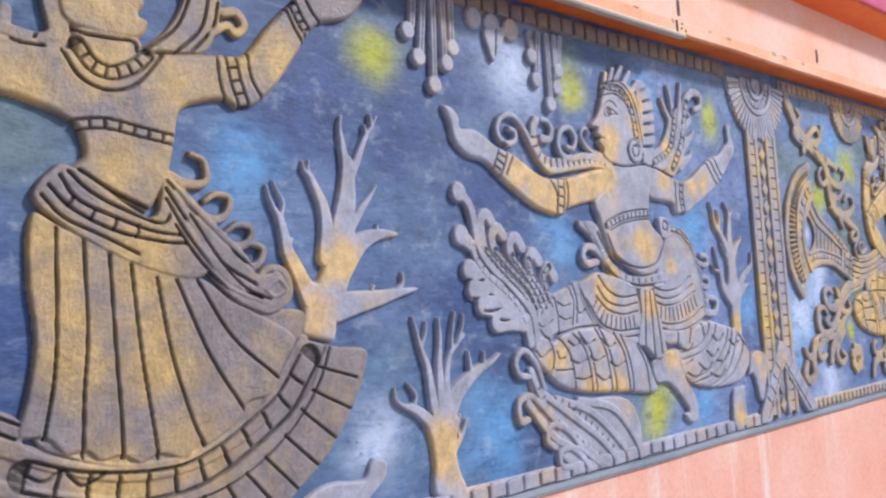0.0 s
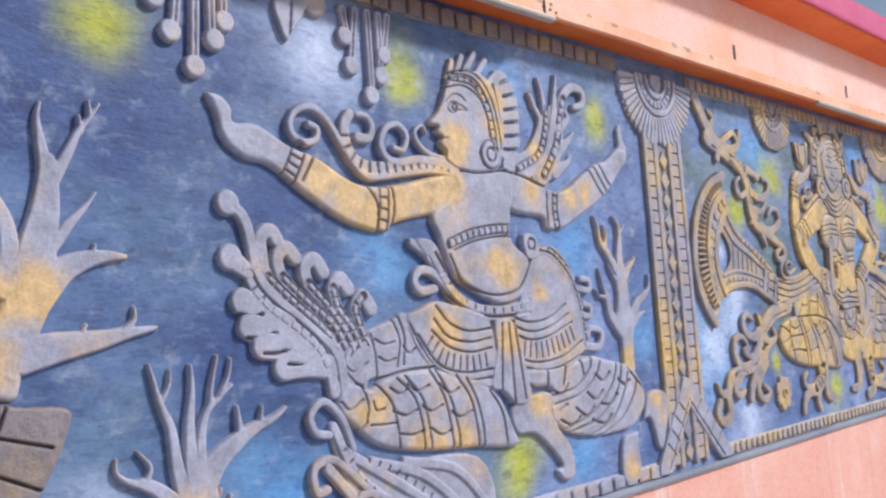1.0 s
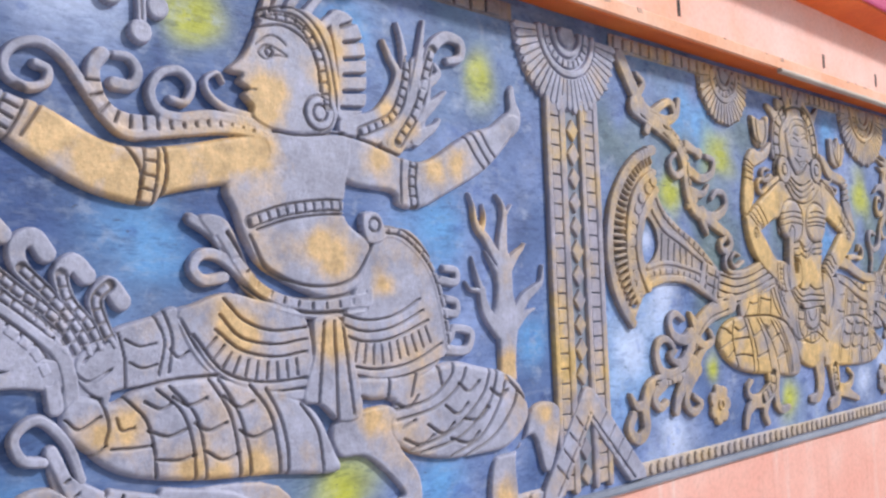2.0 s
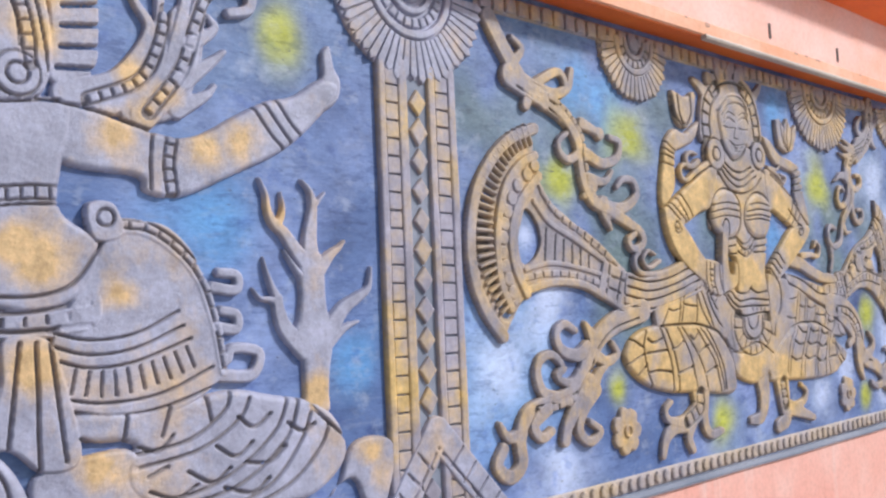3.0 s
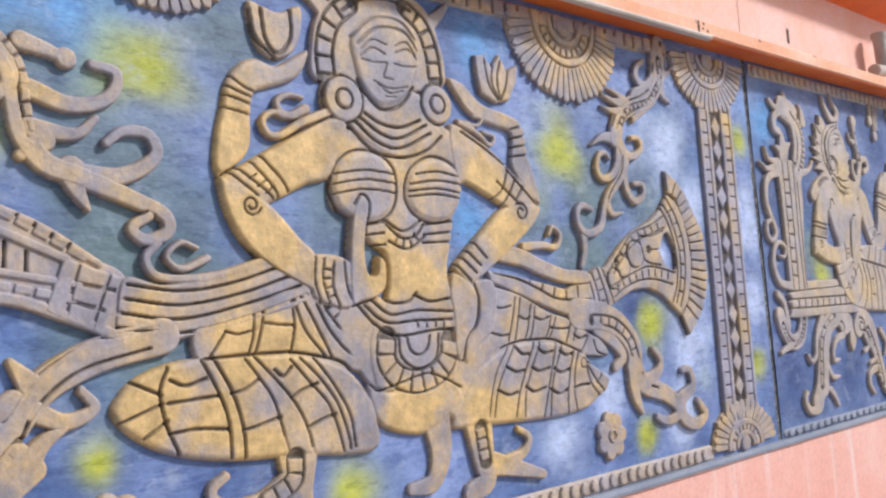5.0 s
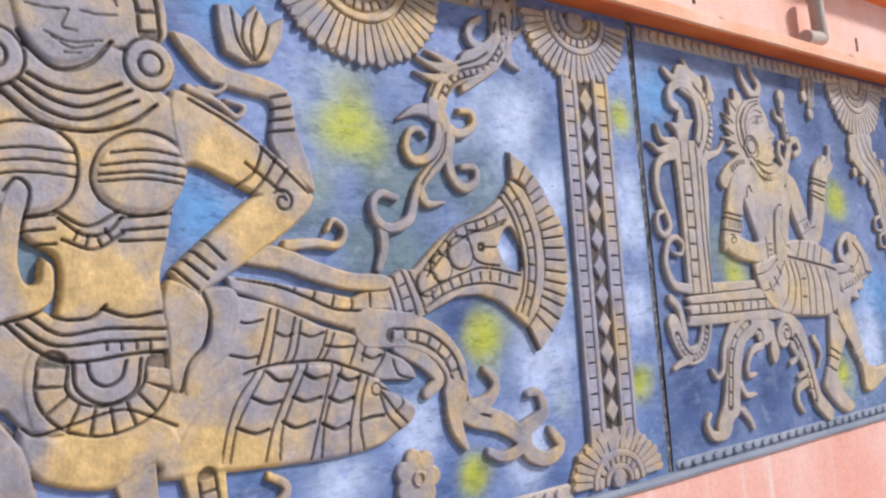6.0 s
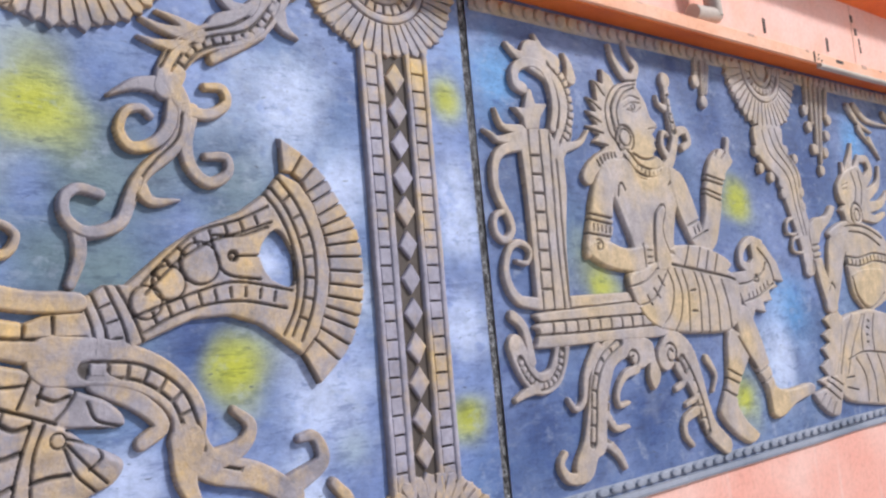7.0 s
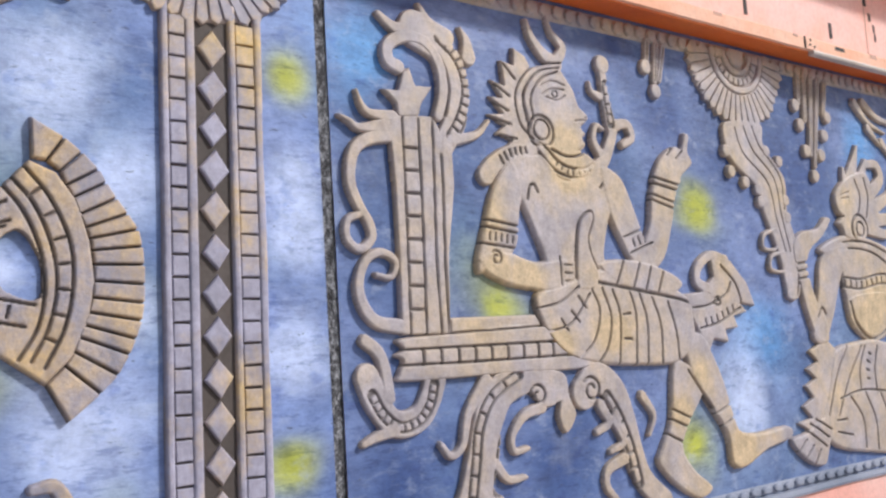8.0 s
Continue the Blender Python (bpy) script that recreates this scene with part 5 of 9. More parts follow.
r.band([(5.398, 2.122), (5.317, 2.05), (5.262, 1.981), (5.231, 1.884), (5.243, 1.774), (5.297, 1.67)], .045, .045, .038)
r.build("inner_rim", TAN, thing)
r = Relief(5.287, 5.467, 2.072, 2.252)
r.dome(5.377, 2.162, .03, .036, False)
r.build("bead", TAN, thing)
r = Relief(5.243, 5.423, 2.035, 2.215)
r.dome(5.333, 2.125, .03, .036, False)
r.build("bead", TAN, thing)
r = Relief(5.188, 5.368, 1.989, 2.169)
r.dome(5.278, 2.079, .03, .036, False)
r.build("bead", TAN, thing)
r = Relief(5.152, 5.332, 1.938, 2.118)
r.dome(5.242, 2.028, .03, .036, False)
r.build("bead", TAN, thing)
r = Relief(5.123, 5.303, 1.889, 2.069)
r.dome(5.213, 1.979, .03, .036, False)
r.build("bead", TAN, thing)
r = Relief(5.105, 5.285, 1.841, 2.021)
r.dome(5.195, 1.931, .03, .036, False)
r.build("bead", TAN, thing)
r = Relief(5.095, 5.275, 1.79, 1.97)
r.dome(5.185, 1.88, .03, .036, False)
r.build("bead", TAN, thing)
r = Relief(5.089, 5.269, 1.734, 1.914)
r.dome(5.179, 1.824, .03, .036, False)
r.build("bead", TAN, thing)
r = Relief(5.097, 5.277, 1.684, 1.864)
r.dome(5.187, 1.774, .03, .036, False)
r.build("bead", TAN, thing)
r = Relief(5.111, 5.291, 1.637, 1.817)
r.dome(5.201, 1.727, .03, .036, False)
r.build("bead", TAN, thing)
r = Relief(5.131, 5.311, 1.587, 1.767)
r.dome(5.221, 1.677, .03, .036, False)
r.build("bead", TAN, thing)
r = Relief(5.274, 5.948, 1.694, 2.187)
r.band([(5.391, 2.097), (5.47, 1.995), (5.604, 1.932), (5.726, 1.874), (5.858, 1.784)], .026, .026, .036)
r.band([(5.413, 2.06), (5.507, 1.973), (5.643, 1.906), (5.82, 1.803)], .032, .032, .033)
r.rungs([(5.413, 2.06), (5.507, 1.973), (5.643, 1.906), (5.82, 1.803)], .03, .05, .01, .014, rails=False)
r.band([(5.364, 2.023), (5.448, 1.943), (5.581, 1.886), (5.775, 1.797)], .03, .03, .036)
r.build("arm", TAN, thing)
r = Relief(5.202, 5.975, 1.509, 1.876)
r.band([(5.297, 1.761), (5.439, 1.786), (5.593, 1.771), (5.804, 1.73)], .026, .026, .036)
r.band([(5.292, 1.73), (5.436, 1.746), (5.591, 1.737), (5.79, 1.694)], .032, .032, .033)
r.rungs([(5.292, 1.73), (5.436, 1.746), (5.591, 1.737), (5.79, 1.694)], .03, .05, .01, .014, rails=False)
r.band([(5.298, 1.682), (5.453, 1.711), (5.63, 1.701), (5.797, 1.639), (5.885, 1.599)], .036, .036, .036)
r.build("arm", TAN, thing)
r = Relief(5.621, 6.011, 1.499, 1.896)
r.slab([(5.765, 1.806), (5.921, 1.75), (5.861, 1.589), (5.711, 1.664)], .038, sharp=True)
r.cut([(5.808, 1.792), (5.765, 1.653)], .013, .016)
r.cut([(5.886, 1.76), (5.829, 1.614)], .013, .016)
r.cut([(5.804, 1.733), (5.894, 1.713)], .013, .016)
r.cut([(5.783, 1.688), (5.862, 1.662)], .013, .016)
r.build("knot", TAN, thing)
r = Relief(5.588, 6.603, 1.381, 1.932)
r.slab([(5.92, 1.746), (6.04, 1.726), (6.199, 1.751), (6.394, 1.803), (6.513, 1.675), (6.295, 1.61), (6.077, 1.571), (5.856, 1.531), (5.697, 1.471), (5.678, 1.499), (5.815, 1.588), (5.885, 1.603)], .034)
r.cut([(5.931, 1.728), (6.089, 1.706), (6.251, 1.726), (6.421, 1.774)], .013, .018)
r.cut([(5.921, 1.69), (6.086, 1.667), (6.275, 1.694), (6.453, 1.744)], .013, .018)
r.cut([(5.901, 1.654), (6.083, 1.628), (6.3, 1.665), (6.474, 1.71)], .013, .018)
r.cut([(5.886, 1.617), (6.079, 1.59), (6.296, 1.624), (6.495, 1.68)], .013, .018)
r.band([(6.025, 1.841), (5.987, 1.797), (6.03, 1.745), (6.198, 1.747), (6.4, 1.803)], .028, .028, .036)
r.band([(6.171, 1.797), (6.09, 1.768), (6.047, 1.803), (6.091, 1.842), (6.139, 1.827)], .026, .018, .036)
r.build("scarf", TAN, thing)

# tan painted relief of a seated four-armed figure holding lotus buds
r = Relief(5.782, 8.059, .862, 2.83)
r.slab([(6.571, 2.377), (6.568, 2.479), (6.593, 2.575), (6.642, 2.64), (6.737, 2.696), (6.872, 2.734), (6.989, 2.734), (7.088, 2.679), (7.133, 2.579), (7.153, 2.48), (7.127, 2.406), (6.944, 2.37), (6.716, 2.358)], .034, soft=.014)
r.slab([(6.671, 2.652), (6.65, 2.719), (6.722, 2.722), (6.746, 2.774), (6.818, 2.754), (6.881, 2.804), (6.923, 2.772), (6.998, 2.806), (7.004, 2.721), (6.85, 2.711)], .034, soft=.01)
r.band([(6.638, 2.609), (6.59, 2.644), (6.541, 2.663)], .07, .035, .032)
r.band([(7.082, 2.635), (7.137, 2.677), (7.177, 2.719)], .067, .03, .032)
r.cut([(6.747, 2.684), (6.718, 2.745)], .021, .014)
r.cut([(6.824, 2.711), (6.816, 2.768)], .022, .014)
r.cut([(6.901, 2.719), (6.917, 2.786)], .022, .014)
r.rungs([(6.621, 2.394), (6.621, 2.486), (6.656, 2.579), (6.732, 2.648)], .065, .056, .015, .013)
r.rungs([(7.097, 2.436), (7.086, 2.535), (7.048, 2.623), (6.974, 2.677)], .059, .056, .016, .013)
r.cut([(6.703, 2.62), (6.79, 2.676), (6.906, 2.695), (7.001, 2.671)], .019, .014)
r.slab([(6.111, 1.592), (6.228, 1.637), (6.325, 1.666), (6.451, 1.703), (6.52, 1.685), (6.63, 1.625), (6.743, 1.506), (6.754, 1.409), (6.619, 1.441), (6.345, 1.486), (6.145, 1.488)], .03, soft=.02)
r.cut([(6.213, 1.586), (6.252, 1.575), (6.296, 1.582)], .011, .014)
r.cut([(6.343, 1.603), (6.394, 1.595), (6.447, 1.59)], .012, .014)
r.cut([(6.213, 1.583), (6.185, 1.547), (6.158, 1.514)], .011, .014)
r.cut([(6.307, 1.646), (6.304, 1.575), (6.282, 1.51)], .011, .014)
r.cut([(6.343, 1.658), (6.331, 1.587), (6.304, 1.51)], .011, .014)
r.cut([(6.438, 1.689), (6.446, 1.593), (6.426, 1.506)], .012, .014)
r.cut([(6.448, 1.669), (6.483, 1.575), (6.552, 1.489)], .012, .014)
r.cut([(6.47, 1.687), (6.518, 1.599), (6.58, 1.476)], .012, .014)
r.cut([(6.531, 1.65), (6.577, 1.564), (6.647, 1.489), (6.742, 1.439)], .013, .014)
r.rungs([(6.582, 1.643), (6.628, 1.586), (6.679, 1.535), (6.717, 1.508)], .042, .039, .01, .014)
r.slab([(7.255, 1.702), (7.31, 1.688), (7.453, 1.65), (7.606, 1.58), (7.739, 1.54), (7.843, 1.483), (7.915, 1.452), (7.96, 1.406), (7.948, 1.374), (7.8, 1.39), (7.632, 1.451), (7.443, 1.443), (7.299, 1.416), (7.192, 1.387), (7.168, 1.431), (7.222, 1.521), (7.24, 1.646)], .03, soft=.02)
r.cut([(7.305, 1.685), (7.295, 1.586), (7.278, 1.516), (7.249, 1.46)], .008, .014)
r.cut([(7.425, 1.639), (7.399, 1.55), (7.372, 1.479)], .009, .014)
r.cut([(7.452, 1.635), (7.429, 1.547), (7.408, 1.479)], .009, .014)
r.cut([(7.507, 1.609), (7.48, 1.514), (7.46, 1.478)], .009, .014)
r.cut([(7.53, 1.6), (7.507, 1.511), (7.487, 1.476)], .009, .014)
r.cut([(7.621, 1.564), (7.597, 1.504), (7.576, 1.475)], .009, .014)
r.cut([(7.647, 1.553), (7.621, 1.502), (7.6, 1.473)], .01, .014)
r.cut([(7.732, 1.524), (7.712, 1.478), (7.699, 1.451)], .01, .014)
r.cut([(7.765, 1.512), (7.744, 1.456)], .01, .014)
r.cut([(7.842, 1.48), (7.812, 1.437), (7.783, 1.408)], .01, .014)
# cross cuts between pads, widened so their dark colour also gives the pads' shade
r.cut([(7.303, 1.614), (7.348, 1.601), (7.399, 1.608)], .011, .014)
r.cut([(7.286, 1.513), (7.337, 1.5), (7.376, 1.502)], .011, .014)
r.cut([(7.438, 1.569), (7.471, 1.553), (7.497, 1.56)], .012, .014)
r.cut([(7.522, 1.561), (7.564, 1.546), (7.605, 1.556)], .012, .014)
r.cut([(7.612, 1.515), (7.668, 1.506), (7.719, 1.506)], .013, .014)
r.cut([(7.749, 1.478), (7.787, 1.46), (7.823, 1.469)], .014, .014)
r.slab([(5.872, 1.388), (5.894, 1.439), (5.95, 1.483), (6.06, 1.514), (6.233, 1.52), (6.417, 1.507), (6.579, 1.471), (6.686, 1.397), (6.74, 1.28), (6.719, 1.171), (6.448, 1.195), (6.203, 1.218), (6.037, 1.258), (5.93, 1.318)], .038, soft=.035)
r.cut([(6.031, 1.497), (6.007, 1.44), (6.018, 1.351), (6.054, 1.26)], .014, .014)
r.cut([(5.927, 1.467), (6.009, 1.426)], .014, .014)
r.cut([(5.893, 1.364), (6.012, 1.402)], .013, .014)
r.cut([(5.956, 1.315), (6.024, 1.355)], .014, .014)
r.cut([(6.133, 1.508), (6.179, 1.416), (6.206, 1.333), (6.21, 1.228)], .014, .014)
r.cut([(6.168, 1.514), (6.222, 1.412), (6.251, 1.308), (6.254, 1.22)], .015, .014)
r.cut([(6.036, 1.463), (6.082, 1.444), (6.145, 1.459)], .016, .014)
r.cut([(6.032, 1.319), (6.112, 1.322), (6.206, 1.309)], .016, .014)
r.cut([(6.028, 1.401), (6.092, 1.403), (6.178, 1.406)], .016, .014)
r.cut([(6.269, 1.502), (6.315, 1.44), (6.354, 1.379), (6.375, 1.312), (6.397, 1.221)], .011, .014)
r.cut([(6.3, 1.505), (6.374, 1.426), (6.429, 1.358), (6.467, 1.283), (6.486, 1.204)], .012, .014)
r.cut([(6.422, 1.488), (6.489, 1.411), (6.548, 1.344), (6.579, 1.265), (6.597, 1.191)], .012, .014)
r.cut([(6.457, 1.489), (6.524, 1.422), (6.583, 1.339), (6.615, 1.244), (6.623, 1.194)], .012, .014)
r.cut([(6.506, 1.486), (6.571, 1.401), (6.627, 1.302), (6.642, 1.197)], .012, .014)
r.cut([(6.219, 1.408), (6.262, 1.415), (6.312, 1.441)], .015, .014)
r.cut([(6.254, 1.301), (6.288, 1.304), (6.377, 1.323)], .015, .014)
r.cut([(6.365, 1.463), (6.393, 1.441), (6.423, 1.466)], .016, .014)
r.cut([(6.419, 1.374), (6.455, 1.392), (6.512, 1.408)], .016, .014)
r.cut([(6.471, 1.279), (6.522, 1.296), (6.572, 1.308)], .017, .014)
r.cut([(6.146, 1.512), (6.223, 1.513), (6.346, 1.513), (6.434, 1.509), (6.54, 1.487), (6.62, 1.459), (6.686, 1.386), (6.727, 1.315), (6.746, 1.234)], .014, .018)
r.slab([(7.061, 1.196), (7.092, 1.266), (7.129, 1.322), (7.189, 1.384), (7.284, 1.437), (7.381, 1.464), (7.506, 1.472), (7.663, 1.455), (7.776, 1.419), (7.864, 1.349), (7.953, 1.292), (7.931, 1.239), (7.867, 1.212), (7.799, 1.181), (7.63, 1.166), (7.376, 1.176), (7.193, 1.187)], .038, soft=.035)
r.cut([(7.141, 1.381), (7.232, 1.424), (7.328, 1.455), (7.415, 1.472), (7.505, 1.474), (7.616, 1.468), (7.698, 1.44), (7.787, 1.404)], .012, .018)
r.cut([(7.364, 1.456), (7.301, 1.387), (7.264, 1.309), (7.238, 1.215)], .008, .014)
r.cut([(7.395, 1.46), (7.339, 1.383), (7.291, 1.305), (7.264, 1.21)], .008, .014)
r.cut([(7.505, 1.462), (7.45, 1.369), (7.407, 1.288), (7.377, 1.198)], .009, .014)
r.cut([(7.54, 1.463), (7.48, 1.365), (7.439, 1.283), (7.424, 1.193)], .009, .014)
r.cut([(7.632, 1.457), (7.598, 1.366), (7.566, 1.279), (7.531, 1.18)], .009, .014)
r.cut([(7.666, 1.445), (7.613, 1.349), (7.585, 1.277), (7.568, 1.18)], .009, .014)
r.cut([(7.733, 1.418), (7.702, 1.338), (7.678, 1.248), (7.674, 1.177)], .01, .014)
r.cut([(7.758, 1.404), (7.73, 1.334), (7.719, 1.242), (7.727, 1.181)], .01, .014)
# knee pads: broad cross cuts, with the shade below each pad in their colour
r.cut([(7.402, 1.453), (7.435, 1.425), (7.475, 1.422)], .016, .014)
r.cut([(7.346, 1.385), (7.398, 1.361), (7.439, 1.364)], .016, .014)
r.cut([(7.292, 1.305), (7.349, 1.281), (7.395, 1.287)], .015, .014)
r.cut([(7.528, 1.437), (7.565, 1.417), (7.606, 1.423)], .017, .014)
r.cut([(7.482, 1.372), (7.527, 1.352), (7.581, 1.36)], .017, .014)
r.cut([(7.441, 1.304), (7.488, 1.279), (7.55, 1.289)], .016, .014)
r.cut([(7.65, 1.422), (7.687, 1.4), (7.724, 1.406)], .018, .014)
r.cut([(7.61, 1.357), (7.65, 1.336), (7.699, 1.346)], .018, .014)
r.cut([(7.579, 1.28), (7.629, 1.256), (7.678, 1.268)], .017, .014)
r.cut([(7.722, 1.269), (7.766, 1.276), (7.811, 1.276)], .018, .014)
r.cut([(7.814, 1.385), (7.882, 1.381), (7.929, 1.373)], .01, .014)
r.cut([(7.813, 1.363), (7.88, 1.343), (7.969, 1.335)], .011, .014)
r.cut([(7.804, 1.341), (7.829, 1.273), (7.877, 1.223)], .01, .014)
r.cut([(7.812, 1.348), (7.858, 1.291), (7.905, 1.24)], .01, .014)
r.cut([(7.868, 1.448), (7.889, 1.4), (7.953, 1.377)], .011, .014)
r.cut([(7.862, 1.279), (7.894, 1.306), (7.889, 1.337)], .01, .014)
r.cut(coil(7.79, 1.362, .019, .019, 0, 1), .008, .01)
r.slab([(6.623, 1.641), (6.79, 1.667), (6.825, 1.514), (6.755, 1.365), (6.685, 1.418), (6.617, 1.548)], .03, soft=.02)
r.slab([(7.071, 1.51), (7.225, 1.541), (7.333, 1.46), (7.211, 1.382), (7.118, 1.28), (7.056, 1.339)], .029, soft=.02)
r.slab([(6.605, 2.034), (6.628, 2.147), (6.72, 2.237), (6.91, 2.29), (7.072, 2.289), (7.175, 2.225), (7.187, 2.06), (7.143, 1.931), (7.12, 1.841), (7.095, 1.753), (7.103, 1.647), (7.12, 1.54), (7.109, 1.419), (7.067, 1.347), (6.878, 1.346), (6.751, 1.359), (6.723, 1.413), (6.718, 1.524), (6.758, 1.601), (6.808, 1.662), (6.817, 1.794), (6.748, 1.844), (6.717, 1.909), (6.617, 1.955)], .036, soft=.03)
r.slab([(6.708, 1.384), (6.804, 1.352), (6.96, 1.398), (7.099, 1.348), (7.137, 1.243), (7.086, 1.202), (7.048, 1.239), (7.001, 1.216), (6.905, 1.195), (6.743, 1.253)], .036, soft=.03)
r.cut([(6.72, 1.379), (6.751, 1.359), (6.824, 1.372), (6.96, 1.397), (7.038, 1.372), (7.115, 1.335)], .012, .014)
r.band([(6.989, 1.256), (7.004, 1.125), (6.959, 1.031), (6.865, 1.023)], .132, .045, .03)
r.band([(6.418, 1.217), (6.415, 1.134), (6.315, 1.076), (6.212, 1.067), (6.141, 1.023), (6.115, .959)], .118, .044, .03)
r.band([(6.264, 1.079), (6.169, 1.105), (6.147, 1.148), (6.193, 1.178)], .048, .029, .032)
r.band([(6.464, 1.191), (6.45, 1.066), (6.499, 1.002), (6.594, 1.008)], .074, .037, .032)
r.band([(6.366, 1.089), (6.318, 1.014), (6.345, .952)], .07, .04, .032)
r.rungs([(6.422, 1.196), (6.408, 1.128), (6.309, 1.081)], .056, .041, .01, .012)
r.band([(7.189, 1.199), (7.203, 1.088), (7.211, .995), (7.13, .964)], .134, .07, .03)
r.band([(7.22, 1.057), (7.37, 1.013), (7.508, .969)], .094, .04, .032)
r.band([(7.297, 1.04), (7.41, 1.063), (7.446, 1.114), (7.391, 1.153)], .051, .027, .032)
r.rungs([(7.195, 1.182), (7.208, 1.064)], .051, .042, .013, .012)
r.slab([(6.609, 2.031), (6.639, 2.103), (6.714, 2.149), (6.808, 2.144), (6.871, 2.097), (6.881, 2.029), (6.861, 1.961), (6.807, 1.918), (6.725, 1.909), (6.649, 1.937), (6.615, 1.977)], .047, soft=.045)
r.cut([(6.609, 2.031), (6.639, 2.103), (6.714, 2.149), (6.808, 2.144), (6.871, 2.097), (6.881, 2.029), (6.861, 1.961), (6.807, 1.918), (6.725, 1.909), (6.649, 1.937), (6.615, 1.977)], .012, .014, closed=True)
r.slab([(6.919, 2.048), (6.955, 2.107), (7.044, 2.15), (7.138, 2.131), (7.19, 2.069), (7.177, 1.992), (7.121, 1.927), (7.021, 1.915), (6.949, 1.942), (6.915, 1.993)], .047, soft=.045)
r.cut([(6.919, 2.048), (6.955, 2.107), (7.044, 2.15), (7.138, 2.131), (7.19, 2.069), (7.177, 1.992), (7.121, 1.927), (7.021, 1.915), (6.949, 1.942), (6.915, 1.993)], .013, .014, closed=True)
r.cut([(6.627, 2.065), (6.746, 2.083), (6.873, 2.077)], .01, .012)
r.cut([(6.618, 2.031), (6.744, 2.052), (6.878, 2.045)], .01, .012)
r.cut([(6.618, 1.999), (6.742, 2.02), (6.878, 2.012)], .01, .012)
r.cut([(6.967, 2.082), (7.067, 2.096), (7.171, 2.083)], .012, .012)
r.cut([(6.939, 2.046), (7.064, 2.064), (7.184, 2.055)], .012, .012)
r.cut([(6.933, 2.021), (7.062, 2.035), (7.184, 2.023)], .012, .012)
r.cut([(6.933, 2.002), (7.06, 2.015), (7.18, 2.003)], .012, .012)
r.cut([(6.737, 1.901), (6.816, 1.913)], .012, .014)
r.cut([(6.732, 1.868), (6.814, 1.876)], .012, .014)
r.cut([(6.726, 1.832), (6.816, 1.837)], .012, .014)
r.cut([(6.817, 1.923), (6.899, 1.883), (6.985, 1.925)], .013, .014)
r.cut([(6.825, 1.905), (6.888, 1.86), (6.951, 1.868), (6.99, 1.908)], .013, .014)
r.cut([(6.832, 1.848), (6.914, 1.822), (6.993, 1.866)], .013, .014)
r.cut([(6.99, 1.906), (7.133, 1.922)], .013, .014)
r.cut([(6.989, 1.872), (7.134, 1.884)], .013, .014)
r.cut([(6.981, 1.844), (7.123, 1.848)], .013, .014)
r.rungs([(6.841, 1.873), (6.912, 1.843), (6.978, 1.88)], .036, .029, .009, .012, rails=False)
r.cut([(6.778, 1.675), (6.825, 1.643), (6.895, 1.643), (6.936, 1.673)], .014, .016)
r.cut([(6.927, 1.665), (6.999, 1.64), (7.086, 1.648)], .015, .016)
r.cut([(6.748, 1.653), (6.822, 1.603), (6.937, 1.612), (7.093, 1.602)], .014, .016)
r.cut([(6.717, 1.638), (6.802, 1.578), (6.934, 1.578), (7.091, 1.574)], .014, .016)
r.cut([(6.682, 1.647), (6.765, 1.565), (6.854, 1.531), (6.991, 1.54), (7.094, 1.542)], .014, .016)
r.rungs([(6.895, 1.566), (6.993, 1.564), (7.092, 1.56)], .026, .037, .009, .012, rails=False)
r.cut([(6.845, 1.535), (6.853, 1.46), (6.922, 1.416), (7.003, 1.444), (7.024, 1.527)], .013, .014)
r.cut([(6.881, 1.529), (6.891, 1.485), (6.926, 1.462), (6.966, 1.478), (6.984, 1.524)], .013, .014)
r.rungs([(6.795, 1.525), (6.79, 1.453), (6.835, 1.397), (6.919, 1.373), (7.009, 1.393), (7.061, 1.442), (7.074, 1.501)], .075, .054, .011, .013)
r.slab([(6.773, 2.361), (7.027, 2.375), (7.082, 2.281), (7.113, 2.22), (6.978, 2.142), (6.86, 2.134), (6.735, 2.192), (6.694, 2.243)], .041, soft=.03)
r.cut([(6.764, 2.278), (6.83, 2.248), (6.916, 2.242), (7.005, 2.275)], .015, .017)
r.cut([(6.745, 2.26), (6.828, 2.213), (6.913, 2.205), (7.032, 2.26)], .015, .017)
r.cut([(6.721, 2.247), (6.807, 2.185), (6.911, 2.17), (7.051, 2.233)], .015, .017)
r.cut([(6.69, 2.234), (6.787, 2.156), (6.908, 2.137), (7.021, 2.166), (7.105, 2.227)], .015, .017)
r.slab([(6.728, 2.43), (6.714, 2.522), (6.758, 2.59), (6.846, 2.642), (6.958, 2.644), (7.019, 2.589), (7.027, 2.49), (6.995, 2.399), (6.922, 2.324), (6.842, 2.299), (6.786, 2.325), (6.744, 2.38)], .05, soft=.045)
r.cut([(6.745, 2.389), (6.78, 2.336), (6.842, 2.297), (6.922, 2.321), (6.986, 2.391)], .018, .014)
r.cut([(6.726, 2.533), (6.819, 2.609), (6.936, 2.619), (7.008, 2.562)], .016, .008, dark=0.55)
r.cut([(6.749, 2.513), (6.834, 2.577), (6.951, 2.584), (7.015, 2.523)], .016, .008, dark=0.55)
r.cut([(6.76, 2.495), (6.812, 2.534), (6.872, 2.525)], .009, .008, dark=0.55)
r.cut([(6.759, 2.472), (6.811, 2.506), (6.866, 2.491)], .009, .008, dark=0.55)
r.cut([(6.763, 2.461), (6.811, 2.456), (6.868, 2.461)], .009, .008, dark=0.55)
r.cut([(6.913, 2.527), (6.962, 2.546), (7, 2.505)], .01, .008, dark=0.55)
